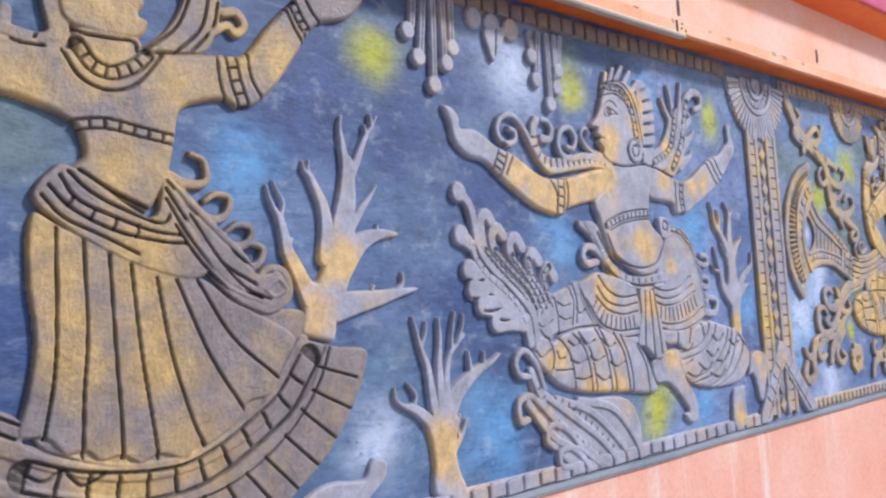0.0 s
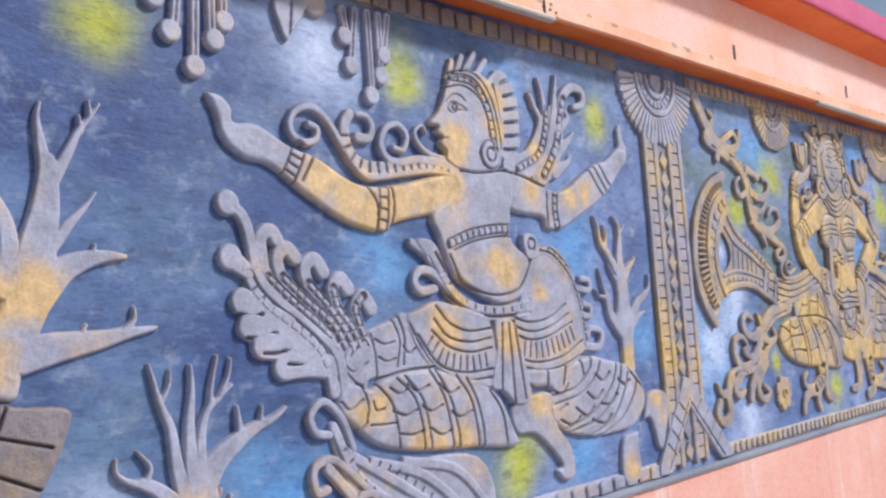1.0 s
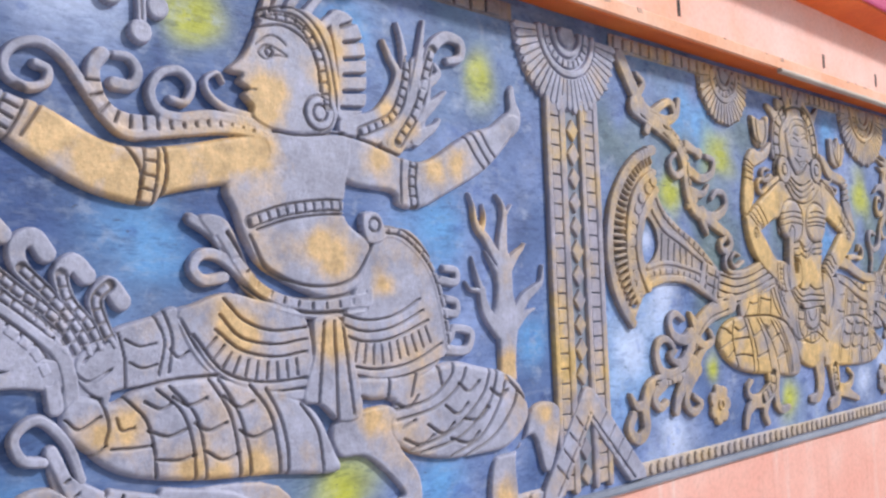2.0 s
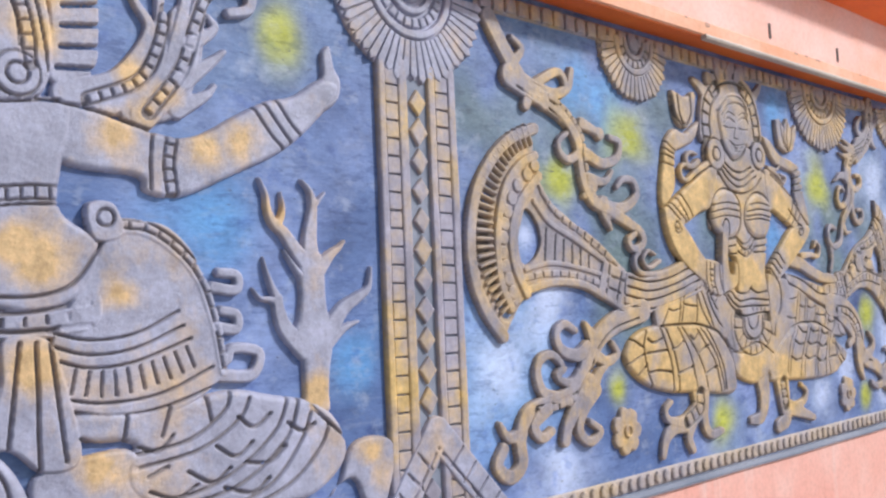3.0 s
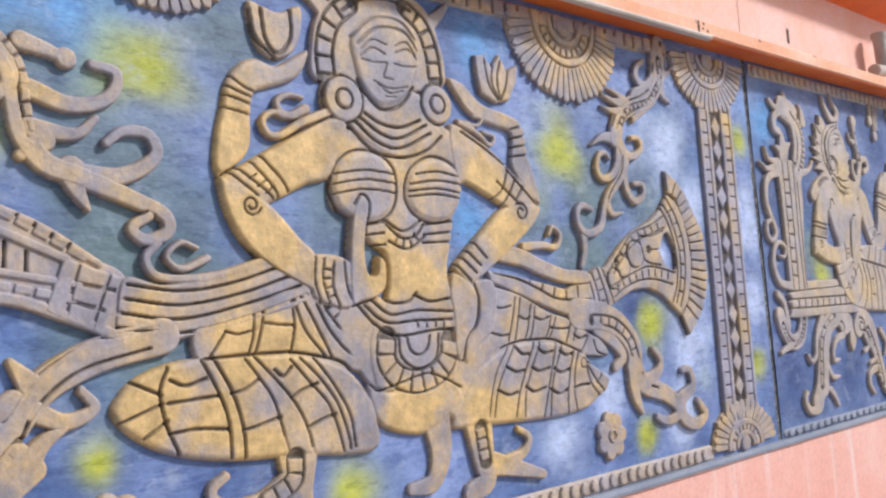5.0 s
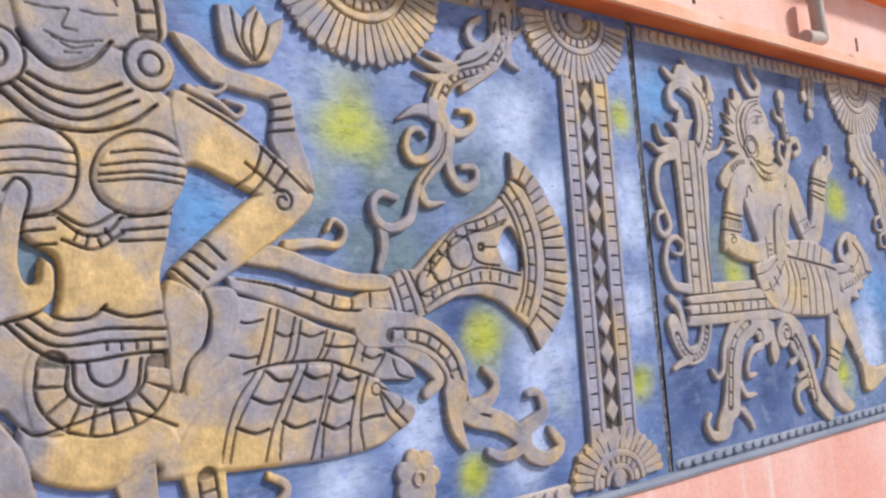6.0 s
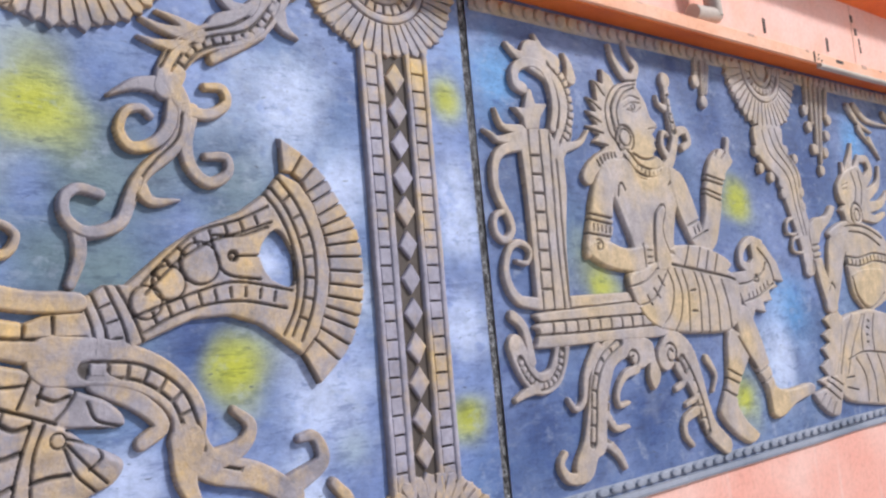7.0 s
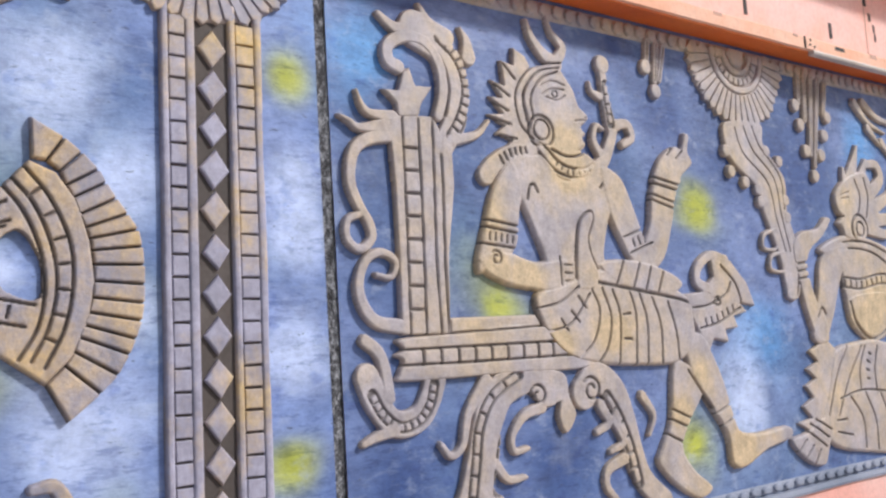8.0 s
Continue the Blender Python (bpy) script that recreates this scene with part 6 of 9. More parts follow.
r.cut([(6.911, 2.502), (6.967, 2.521), (7.005, 2.491)], .01, .008, dark=0.55)
r.cut([(6.903, 2.463), (6.946, 2.459), (7.003, 2.465)], .01, .008, dark=0.55)
r.cut([(6.872, 2.46), (6.853, 2.412), (6.891, 2.405)], .009, .008, dark=0.55)
r.cut([(6.808, 2.392), (6.873, 2.372), (6.957, 2.387)], .009, .008, dark=0.55)
r.cut([(6.826, 2.381), (6.876, 2.356), (6.929, 2.37)], .009, .008, dark=0.55)
r.cut([(6.856, 2.343), (6.898, 2.345)], .009, .008, dark=0.55)
r.dome(6.681, 2.316, .086, .048, False)
r.cut(coil(6.681, 2.316, .079, .079, 0, 1), .012, .013)
r.cut(coil(6.681, 2.316, .033, .033, 0, 1), .012, .013)
r.dome(6.681, 2.316, .027, .006, True)
r.dome(7.091, 2.341, .08, .048, False)
r.cut(coil(7.091, 2.341, .074, .074, 0, 1), .012, .013)
r.cut(coil(7.091, 2.341, .034, .034, 0, 1), .012, .013)
r.dome(7.091, 2.341, .028, .006, True)
r.slab([(6.205, 2.059), (6.214, 2.159), (6.237, 2.248), (6.256, 2.324), (6.3, 2.381), (6.359, 2.411), (6.433, 2.398), (6.505, 2.437), (6.56, 2.465), (6.547, 2.412), (6.501, 2.358), (6.414, 2.323), (6.357, 2.299), (6.339, 2.23), (6.326, 2.122), (6.245, 2.044)], .036, soft=.03)
r.slab([(6.217, 2.031), (6.301, 2.079), (6.452, 2.165), (6.617, 2.251), (6.694, 2.235), (6.662, 2.147), (6.606, 2.05), (6.523, 2.023), (6.397, 1.965), (6.309, 1.936), (6.242, 1.982)], .041, soft=.03)
r.slab([(6.211, 2.042), (6.239, 1.918), (6.304, 1.818), (6.387, 1.755), (6.497, 1.697), (6.544, 1.684), (6.545, 1.799), (6.486, 1.86), (6.399, 1.95), (6.312, 2.009), (6.244, 2.035)], .043, soft=.03)
r.cut([(6.257, 2.351), (6.312, 2.315), (6.364, 2.299)], .01, .014)
r.cut([(6.245, 2.315), (6.297, 2.297), (6.353, 2.281)], .01, .014)
r.cut([(6.239, 2.285), (6.296, 2.273), (6.348, 2.258)], .01, .014)
r.cut([(6.234, 2.245), (6.294, 2.236), (6.336, 2.228)], .01, .014)
r.cut([(6.215, 2.033), (6.302, 2.085), (6.378, 2.127)], .01, .014)
r.cut([(6.242, 2.054), (6.312, 2.006), (6.342, 1.984)], .01, .014)
r.cut([(6.277, 2.063), (6.369, 2.001), (6.393, 1.977)], .01, .014)
r.cut([(6.323, 2.086), (6.392, 2.017), (6.415, 1.977)], .01, .014)
r.cut([(6.357, 2.105), (6.423, 2.041), (6.448, 2.001)], .011, .014)
r.cut([(6.316, 2.033), (6.34, 2.049)], .007, .014)
r.cut([(6.341, 2.01), (6.371, 2.031)], .007, .014)
r.cut([(6.369, 1.991), (6.396, 2.013)], .007, .014)
r.cut(coil(6.317, 1.954, .01, .032, 200, 1.4), .009, .012)
r.cut([(6.235, 1.878), (6.291, 1.832), (6.359, 1.777), (6.497, 1.7)], .013, .016)
r.slab([(6.519, 1.802), (6.665, 1.784), (6.668, 1.635), (6.534, 1.658), (6.511, 1.701)], .045, soft=.02)
r.cut([(6.533, 1.799), (6.525, 1.723), (6.544, 1.653)], .011, .014)
r.cut([(6.564, 1.792), (6.555, 1.722), (6.577, 1.648)], .011, .014)
r.cut([(6.6, 1.782), (6.592, 1.705), (6.614, 1.638)], .011, .014)
r.cut([(6.64, 1.781), (6.645, 1.702), (6.668, 1.641)], .011, .014)
r.rungs([(6.582, 1.786), (6.573, 1.721), (6.597, 1.646)], .025, .032, .01, .013, rails=False)
r.slab([(6.656, 1.765), (6.672, 1.892), (6.694, 1.97), (6.726, 2.003), (6.756, 1.971), (6.736, 1.876), (6.727, 1.795), (6.738, 1.743), (6.766, 1.742), (6.778, 1.804), (6.81, 1.777), (6.805, 1.695), (6.762, 1.661), (6.7, 1.649), (6.657, 1.644)], .052, soft=.02)
r.cut([(6.694, 1.97), (6.726, 2.003), (6.756, 1.971), (6.736, 1.876), (6.727, 1.795), (6.741, 1.743)], .012, .014)
r.cut([(6.778, 1.804), (6.81, 1.777), (6.805, 1.695), (6.762, 1.661), (6.665, 1.638)], .012, .014)
r.band([(6.618, 2.266), (6.518, 2.224), (6.437, 2.176), (6.393, 2.181), (6.378, 2.219), (6.414, 2.247), (6.45, 2.236)], .034, .022, .036)
r.band([(6.536, 2.27), (6.479, 2.242), (6.441, 2.253), (6.434, 2.286), (6.478, 2.309), (6.525, 2.304)], .035, .019, .036)
r.cut([(6.617, 2.248), (6.533, 2.206), (6.444, 2.16)], .01, .014)
r.slab([(7.161, 2.451), (7.238, 2.439), (7.326, 2.373), (7.445, 2.351), (7.543, 2.311), (7.563, 2.197), (7.603, 2.079), (7.61, 1.995), (7.518, 2.065), (7.46, 2.147), (7.472, 2.266), (7.39, 2.29), (7.274, 2.317), (7.206, 2.378)], .034, soft=.02)
r.slab([(7.146, 2.275), (7.289, 2.235), (7.43, 2.149), (7.594, 1.998), (7.504, 1.933), (7.385, 1.988), (7.227, 2.058), (7.162, 2.074)], .041, soft=.025)
r.slab([(7.602, 1.994), (7.564, 1.918), (7.39, 1.798), (7.241, 1.709), (7.19, 1.693), (7.118, 1.749), (7.16, 1.798), (7.281, 1.896), (7.383, 1.973), (7.49, 1.999)], .043, soft=.025)
r.cut([(7.471, 2.286), (7.564, 2.311)], .014, .014)
r.cut([(7.47, 2.25), (7.571, 2.271)], .014, .014)
r.cut([(7.467, 2.214), (7.583, 2.235)], .014, .014)
r.cut([(7.463, 2.179), (7.592, 2.197)], .014, .014)
r.cut([(7.434, 2.137), (7.396, 2.05), (7.323, 1.998)], .013, .014)
r.cut([(7.475, 2.101), (7.434, 2.036), (7.39, 1.989)], .013, .014)
r.cut([(7.513, 2.067), (7.466, 2.01)], .014, .014)
r.cut([(7.369, 2.078), (7.49, 1.991)], .013, .014)
r.cut([(7.423, 2.129), (7.583, 1.994)], .014, .014)
r.cut(coil(7.489, 1.964, .011, .038, 30, 1.3), .013, .012)
r.cut([(7.213, 1.855), (7.283, 1.789)], .014, .014)
r.cut([(7.175, 1.823), (7.25, 1.763)], .014, .014)
r.cut([(7.151, 1.796), (7.227, 1.735)], .014, .014)
r.cut([(7.129, 1.766), (7.196, 1.707)], .014, .014)
r.slab([(7.111, 1.738), (7.195, 1.701), (7.228, 1.64), (7.208, 1.552), (7.16, 1.502), (7.131, 1.426), (7.097, 1.447), (7.097, 1.577), (7.088, 1.665)], .041, soft=.02)
r.slab([(7.2, 1.701), (7.305, 1.71), (7.331, 1.635), (7.297, 1.527), (7.224, 1.475), (7.151, 1.408), (7.143, 1.465), (7.221, 1.565), (7.216, 1.641)], .038, soft=.02)
r.cut([(7.212, 1.695), (7.23, 1.637), (7.213, 1.555), (7.159, 1.499), (7.133, 1.425)], .014, .014)
r.cut([(7.181, 2.295), (7.29, 2.245), (7.403, 2.176)], .013, .014)
r.cut([(7.2, 2.254), (7.31, 2.202), (7.415, 2.144)], .013, .014)
r.band([(7.203, 2.291), (7.291, 2.258), (7.354, 2.217), (7.381, 2.25), (7.32, 2.264)], .028, .017, .034)
r.band([(7.237, 2.291), (7.294, 2.285), (7.325, 2.315), (7.278, 2.318)], .023, .015, .034)
r.slab([(6.344, 2.586), (6.351, 2.494), (6.386, 2.433), (6.442, 2.416), (6.504, 2.448), (6.539, 2.521), (6.538, 2.605), (6.458, 2.572), (6.401, 2.582)], .036, soft=.02)
r.cut([(6.387, 2.575), (6.4, 2.475), (6.444, 2.434), (6.492, 2.492), (6.495, 2.583)], .017, .014)
r.cut([(6.348, 2.56), (6.365, 2.474), (6.435, 2.417)], .016, .014)
r.slab([(7.305, 2.558), (7.308, 2.487), (7.324, 2.411), (7.399, 2.381), (7.48, 2.398), (7.529, 2.477), (7.545, 2.555), (7.477, 2.518), (7.443, 2.58), (7.393, 2.526), (7.356, 2.566)], .036, soft=.015, sharp=True)
r.cut([(7.354, 2.552), (7.369, 2.456), (7.412, 2.394)], .011, .014)
r.cut([(7.398, 2.527), (7.387, 2.458), (7.42, 2.395)], .011, .014)
r.cut([(7.447, 2.566), (7.418, 2.482), (7.425, 2.4)], .011, .014)
r.cut([(7.483, 2.523), (7.46, 2.448), (7.43, 2.397)], .011, .014)
r.gild([(6.266, 2.176), (6.232, 2.112), (6.494, 2.13), (6.427, 2.061), (6.374, 1.828), (6.268, 1.909), (7.307, 2.084), (7.401, 1.86), (6.016, 1.445), (6.16, 1.337), (6.312, 1.222), (5.989, 1.41), (7.185, 1.232), (7.301, 1.196), (6.807, 1.74), (6.949, 1.738), (6.887, 1.263), (6.259, 1.525), (6.373, 1.539)], .1)
tagged(r.build("seated_goddess_relief", TAN), "tan painted relief of a seated four-armed figure holding lotus buds", "relief figure")

# tan relief fan with ribbed blades and keyhole eye
thing = tagged(new("fan_tail_relief"), "tan relief fan with ribbed blades and keyhole eye", "relief fan", "fan reliefs")
r = Relief(7.194, 8.73, 1.423, 2.165)
r.slab([(7.284, 1.746), (7.426, 1.725), (7.595, 1.69), (7.728, 1.661), (7.867, 1.714), (7.926, 1.749), (7.985, 1.748), (8.104, 1.842), (8.194, 1.898), (8.334, 1.949), (8.422, 2.006), (8.485, 2.075), (8.55, 2.047), (8.602, 1.973), (8.629, 1.873), (8.64, 1.773), (8.625, 1.674), (8.581, 1.577), (8.516, 1.513), (8.442, 1.569), (8.375, 1.616), (8.284, 1.645), (8.173, 1.643), (8.065, 1.603), (7.962, 1.561), (7.847, 1.545), (7.705, 1.558), (7.575, 1.601), (7.423, 1.654), (7.296, 1.7)], .034, soft=.015, sharp=True)
r.hole([(8.394, 1.832), (8.423, 1.88), (8.463, 1.895), (8.504, 1.833), (8.512, 1.755), (8.494, 1.724), (8.434, 1.744), (8.402, 1.783)])
r.cut([(8.025, 1.744), (8.124, 1.835), (8.204, 1.891), (8.332, 1.926), (8.43, 1.967)], .012, .014)
r.cut([(8.033, 1.718), (8.133, 1.805), (8.235, 1.86), (8.34, 1.889), (8.438, 1.919)], .012, .014)
r.cut([(7.998, 1.658), (8.092, 1.69), (8.202, 1.723), (8.316, 1.743), (8.493, 1.712)], .012, .014)
r.cut([(8.025, 1.614), (8.11, 1.654), (8.22, 1.682), (8.334, 1.686), (8.47, 1.659)], .012, .014)
r.rungs([(8.028, 1.732), (8.128, 1.821), (8.218, 1.874), (8.335, 1.908), (8.436, 1.944)], .03, .051, .01, .013, rails=False)
r.rungs([(8.011, 1.636), (8.101, 1.672), (8.211, 1.703), (8.325, 1.715), (8.48, 1.686)], .034, .05, .01, .013, rails=False)
r.cut([(8.411, 2.019), (8.468, 1.945), (8.506, 1.852), (8.517, 1.755), (8.5, 1.658), (8.455, 1.58)], .013, .014)
r.cut([(8.437, 2.033), (8.496, 1.958), (8.536, 1.852), (8.545, 1.754), (8.525, 1.657), (8.484, 1.574)], .013, .014)
r.cut([(8.473, 2.055), (8.531, 1.98), (8.577, 1.873), (8.584, 1.764), (8.563, 1.656), (8.515, 1.557)], .013, .014)
r.rungs([(8.454, 2.042), (8.515, 1.968), (8.558, 1.862), (8.565, 1.758), (8.543, 1.657), (8.501, 1.566)], .031, .065, .011, .013, rails=False)
r.cut([(7.863, 1.714), (7.89, 1.629), (7.888, 1.551)], .011, .014)
r.cut([(7.889, 1.727), (7.921, 1.636), (7.928, 1.555)], .011, .014)
r.cut([(7.928, 1.743), (7.969, 1.642), (7.984, 1.57)], .011, .014)
r.cut([(7.954, 1.752), (8, 1.658), (8.025, 1.585)], .011, .014)
r.rungs([(7.908, 1.735), (7.944, 1.64), (7.956, 1.558)], .033, .051, .009, .012, rails=False)
r.dome(8.035, 1.695, .045, .01, True)
r.cut(coil(8.035, 1.695, .045, .045, 0, 1), .009, .012)
r.dome(8.103, 1.746, .048, .01, True)
r.cut(coil(8.103, 1.746, .048, .048, 0, 1), .01, .012)
r.dome(8.199, 1.799, .06, .01, True)
r.cut(coil(8.199, 1.799, .06, .06, 0, 1), .01, .012)
r.cut([(8.24, 1.873), (8.256, 1.795), (8.294, 1.762), (8.387, 1.749)], .012, .014)
r.cut([(8.248, 1.88), (8.339, 1.879), (8.425, 1.905)], .013, .014)
r.cut([(8.318, 1.819), (8.398, 1.819)], .011, .014)
r.cut(coil(8.304, 1.819, .012, .012, 0, 1), .017, .02)
r.cut([(7.384, 1.771), (7.472, 1.751), (7.596, 1.71), (7.73, 1.682), (7.865, 1.68)], .013, .016)
r.cut([(7.318, 1.734), (7.455, 1.705), (7.562, 1.665), (7.675, 1.623), (7.87, 1.613)], .013, .016)
r.rungs([(7.383, 1.749), (7.471, 1.729), (7.579, 1.689), (7.693, 1.653), (7.862, 1.644)], .054, .073, .011, .014, rails=False)
r.build("web", TAN, thing)
r = Relief(7.253, 7.96, 1.59, 1.923)
r.slab([(7.343, 1.815), (7.431, 1.833), (7.506, 1.818), (7.616, 1.777), (7.733, 1.743), (7.868, 1.73), (7.87, 1.68), (7.73, 1.682), (7.597, 1.713), (7.473, 1.754), (7.355, 1.774)], .036, soft=.014)
r.build("sash", TAN, thing)
r = Relief(7.409, 7.805, 1.74, 2.001)
r.band([(7.499, 1.83), (7.603, 1.838), (7.686, 1.831), (7.715, 1.88), (7.674, 1.911), (7.647, 1.879)], .039, .02, .036)
r.build("curl", TAN, thing)
rim = [(8.488, 2.186, 8.49, 2.079), (8.572, 2.138, 8.527, 2.073), (8.615, 2.102, 8.558, 2.047), (8.656, 2.06, 8.572, 2.012), (8.674, 2.026, 8.587, 1.98), (8.7, 1.986, 8.601, 1.937), (8.728, 1.946, 8.617, 1.905), (8.754, 1.905, 8.627, 1.877), (8.763, 1.86, 8.632, 1.847), (8.767, 1.811, 8.636, 1.811), (8.767, 1.759, 8.634, 1.769), (8.764, 1.71, 8.63, 1.727), (8.756, 1.664, 8.618, 1.69), (8.74, 1.617, 8.605, 1.659), (8.722, 1.578, 8.594, 1.629), (8.692, 1.527, 8.583, 1.593), (8.647, 1.483, 8.561, 1.559), (8.568, 1.419, 8.516, 1.515)]
for (ax, az, bx, bz), (cx, cz, dx, dz) in zip(rim, rim[1:]):
    r = Relief(min(ax, bx, cx, dx) - .03, max(ax, bx, cx, dx) + .03, min(az, bz, cz, dz) - .03, max(az, bz, cz, dz) + .03)
    r.slab([(ax, az), (cx, cz), (dx, dz), (bx, bz)], .036, soft=.008, sharp=True)
    r.cut([(cx, cz), (dx, dz)], .016, .016, sharp=True)
    r.build("blade", TAN, thing)

# tan relief vine scroll with curls and buds
thing = tagged(new("scroll_relief"), "tan relief vine scroll with curls and buds", "relief scroll", "scroll reliefs")
r = Relief(5.074, 5.681, 2.329, 2.799)
r.band([(5.164, 2.709), (5.241, 2.597), (5.33, 2.495), (5.453, 2.419)], .077, .07, .036)
r.band([(5.281, 2.546), (5.341, 2.612), (5.29, 2.652)], .049, .028, .034)
r.band([(5.373, 2.466), (5.548, 2.555), (5.591, 2.492), (5.512, 2.437)], .051, .029, .034)
r.build("stem", TAN, thing)
r = Relief(5.177, 5.916, 1.923, 2.59)
r.band([(5.267, 2.5), (5.373, 2.463), (5.496, 2.419), (5.592, 2.369), (5.655, 2.293), (5.671, 2.192), (5.682, 2.118), (5.731, 2.046), (5.826, 2.013)], .103, .058, .036)
r.rungs([(5.354, 2.473), (5.508, 2.438), (5.615, 2.376), (5.678, 2.296), (5.692, 2.193), (5.706, 2.119)], .031, .041, .01, .013)
r.cut([(5.294, 2.463), (5.453, 2.407), (5.557, 2.353), (5.613, 2.279), (5.627, 2.187)], .01, .014)
r.build("stem", TAN, thing)
r = Relief(5.44, 5.744, 2.113, 2.485)
r.band([(5.538, 2.395), (5.636, 2.315), (5.654, 2.246), (5.596, 2.203), (5.54, 2.223), (5.53, 2.269), (5.581, 2.308)], .058, .027, .035)
r.build("curl", TAN, thing)
r = Relief(5.259, 5.454, 2.305, 2.573)
r.band([(5.35, 2.483), (5.364, 2.434), (5.349, 2.395)], .065, .05, .034)
r.build("bud", TAN, thing)
r = Relief(5.321, 5.723, 2.37, 2.662)
r.band([(5.411, 2.472), (5.52, 2.46), (5.607, 2.498), (5.633, 2.572)], .062, .037, .034)
r.build("curl", TAN, thing)
r = Relief(5.593, 5.898, 2.227, 2.449)
r.band([(5.683, 2.359), (5.753, 2.341), (5.808, 2.317)], .057, .031, .034)
r.dome(5.794, 2.327, .031, .036, False)
r.build("bud", TAN, thing)
r = Relief(5.61, 6.019, 2.114, 2.411)
r.band([(5.7, 2.236), (5.804, 2.204), (5.903, 2.233), (5.929, 2.303), (5.863, 2.321)], .058, .031, .034)
r.build("curl", TAN, thing)
r = Relief(5.607, 5.957, 2.037, 2.264)
r.band([(5.697, 2.134), (5.811, 2.127), (5.867, 2.174)], .061, .024, .034)
r.build("leaf", TAN, thing)
r = Relief(5.7, 6.118, 1.932, 2.235)
r.band([(5.79, 2.026), (5.93, 2.022), (6.028, 2.079), (6.012, 2.142), (5.94, 2.145), (5.893, 2.11)], .06, .03, .034)
r.build("curl", TAN, thing)
r = Relief(5.712, 6.144, 1.758, 2.111)
r.band([(5.802, 2.021), (5.951, 1.963), (6.047, 1.919), (6.054, 1.871), (5.992, 1.848), (5.952, 1.881), (6.003, 1.914)], .064, .03, .035)
r.build("curl", TAN, thing)
r = Relief(5.583, 5.818, 1.971, 2.196)
r.band([(5.728, 2.106), (5.673, 2.061)], .072, .034, .034)
r.build("leaf", TAN, thing)
r = Relief(5.706, 5.927, 1.839, 2.12)
r.band([(5.796, 2.03), (5.811, 1.978), (5.837, 1.929)], .083, .02, .034)
r.build("leaf", TAN, thing)

# tan relief vine scroll hanging from the top border
thing = tagged(new("scroll_relief"), "tan relief vine scroll hanging from the top border", "relief scroll", "scroll reliefs")
r = Relief(8.028, 8.642, 2.211, 2.83)
r.band([(8.53, 2.787), (8.536, 2.721), (8.52, 2.644), (8.424, 2.546), (8.327, 2.499)], .093, .112, .036)
r.rungs([(8.552, 2.781), (8.549, 2.711), (8.523, 2.637), (8.419, 2.538), (8.325, 2.487)], .041, .041, .012, .012)
r.band([(8.512, 2.723), (8.495, 2.618), (8.412, 2.518), (8.286, 2.472), (8.21, 2.431), (8.157, 2.367), (8.13, 2.301)], .112, .078, .036)
r.rungs([(8.516, 2.713), (8.504, 2.609), (8.418, 2.503), (8.296, 2.462), (8.225, 2.425), (8.176, 2.366), (8.153, 2.311)], .028, .035, .011, .012)
r.cut([(8.471, 2.684), (8.437, 2.582), (8.36, 2.522), (8.241, 2.479), (8.161, 2.424), (8.118, 2.359)], .013, .014)
r.build("stem", TAN, thing)
r = Relief(7.746, 8.269, 1.796, 2.415)
r.band([(8.145, 2.325), (8.179, 2.264), (8.178, 2.189), (8.136, 2.122), (8.069, 2.067), (8.03, 2.017), (8.007, 1.968), (7.976, 1.91), (7.897, 1.886), (7.843, 1.919), (7.836, 1.974), (7.873, 2.004), (7.933, 1.99)], .057, .03, .036)
r.cut([(8.179, 2.254), (8.158, 2.16), (8.091, 2.092), (8.044, 2.035), (8.027, 1.972)], .01, .014)
r.build("stem", TAN, thing)
r = Relief(8.066, 8.41, 2.146, 2.437)
r.band([(8.175, 2.347), (8.156, 2.293), (8.189, 2.244), (8.262, 2.236), (8.32, 2.274), (8.31, 2.319), (8.255, 2.319)], .05, .027, .036)
r.build("curl", TAN, thing)
r = Relief(7.903, 8.243, 2.036, 2.351)
r.band([(8.153, 2.261), (8.134, 2.186), (8.084, 2.136), (8.022, 2.126), (7.993, 2.17), (8.015, 2.224), (8.059, 2.237), (8.084, 2.216)], .047, .025, .034)
r.build("curl", TAN, thing)
r = Relief(8.093, 8.399, 1.944, 2.332)
r.band([(8.208, 2.242), (8.183, 2.147), (8.197, 2.074), (8.249, 2.034), (8.309, 2.062), (8.308, 2.111), (8.244, 2.111)], .052, .027, .034)
r.build("curl", TAN, thing)
r = Relief(7.878, 8.204, 2.175, 2.397)
r.band([(8.114, 2.307), (8.045, 2.303), (7.968, 2.265)], .062, .012, .034)
r.build("leaf", TAN, thing)
r = Relief(7.971, 8.335, 2.338, 2.616)
r.band([(8.24, 2.469), (8.144, 2.474), (8.073, 2.496)], .057, .016, .034)
r.band([(8.245, 2.478), (8.177, 2.509), (8.12, 2.526)], .05, .012, .034)
r.band([(8.192, 2.428), (8.123, 2.43), (8.061, 2.443)], .049, .012, .034)
r.build("leaf", TAN, thing)
r = Relief(8.24, 8.568, 2.488, 2.777)
r.band([(8.478, 2.625), (8.432, 2.581), (8.365, 2.578), (8.33, 2.615), (8.352, 2.659), (8.398, 2.687)], .054, .031, .034)
r.build("curl", TAN, thing)
r = Relief(8.195, 8.716, 2.316, 2.782)
r.band([(8.518, 2.591), (8.539, 2.541), (8.587, 2.512)], .07, .014, .034)
r.band([(8.455, 2.511), (8.378, 2.462), (8.285, 2.406)], .044, .035, .034)
r.band([(8.531, 2.654), (8.583, 2.653), (8.626, 2.692)], .048, .014, .034)
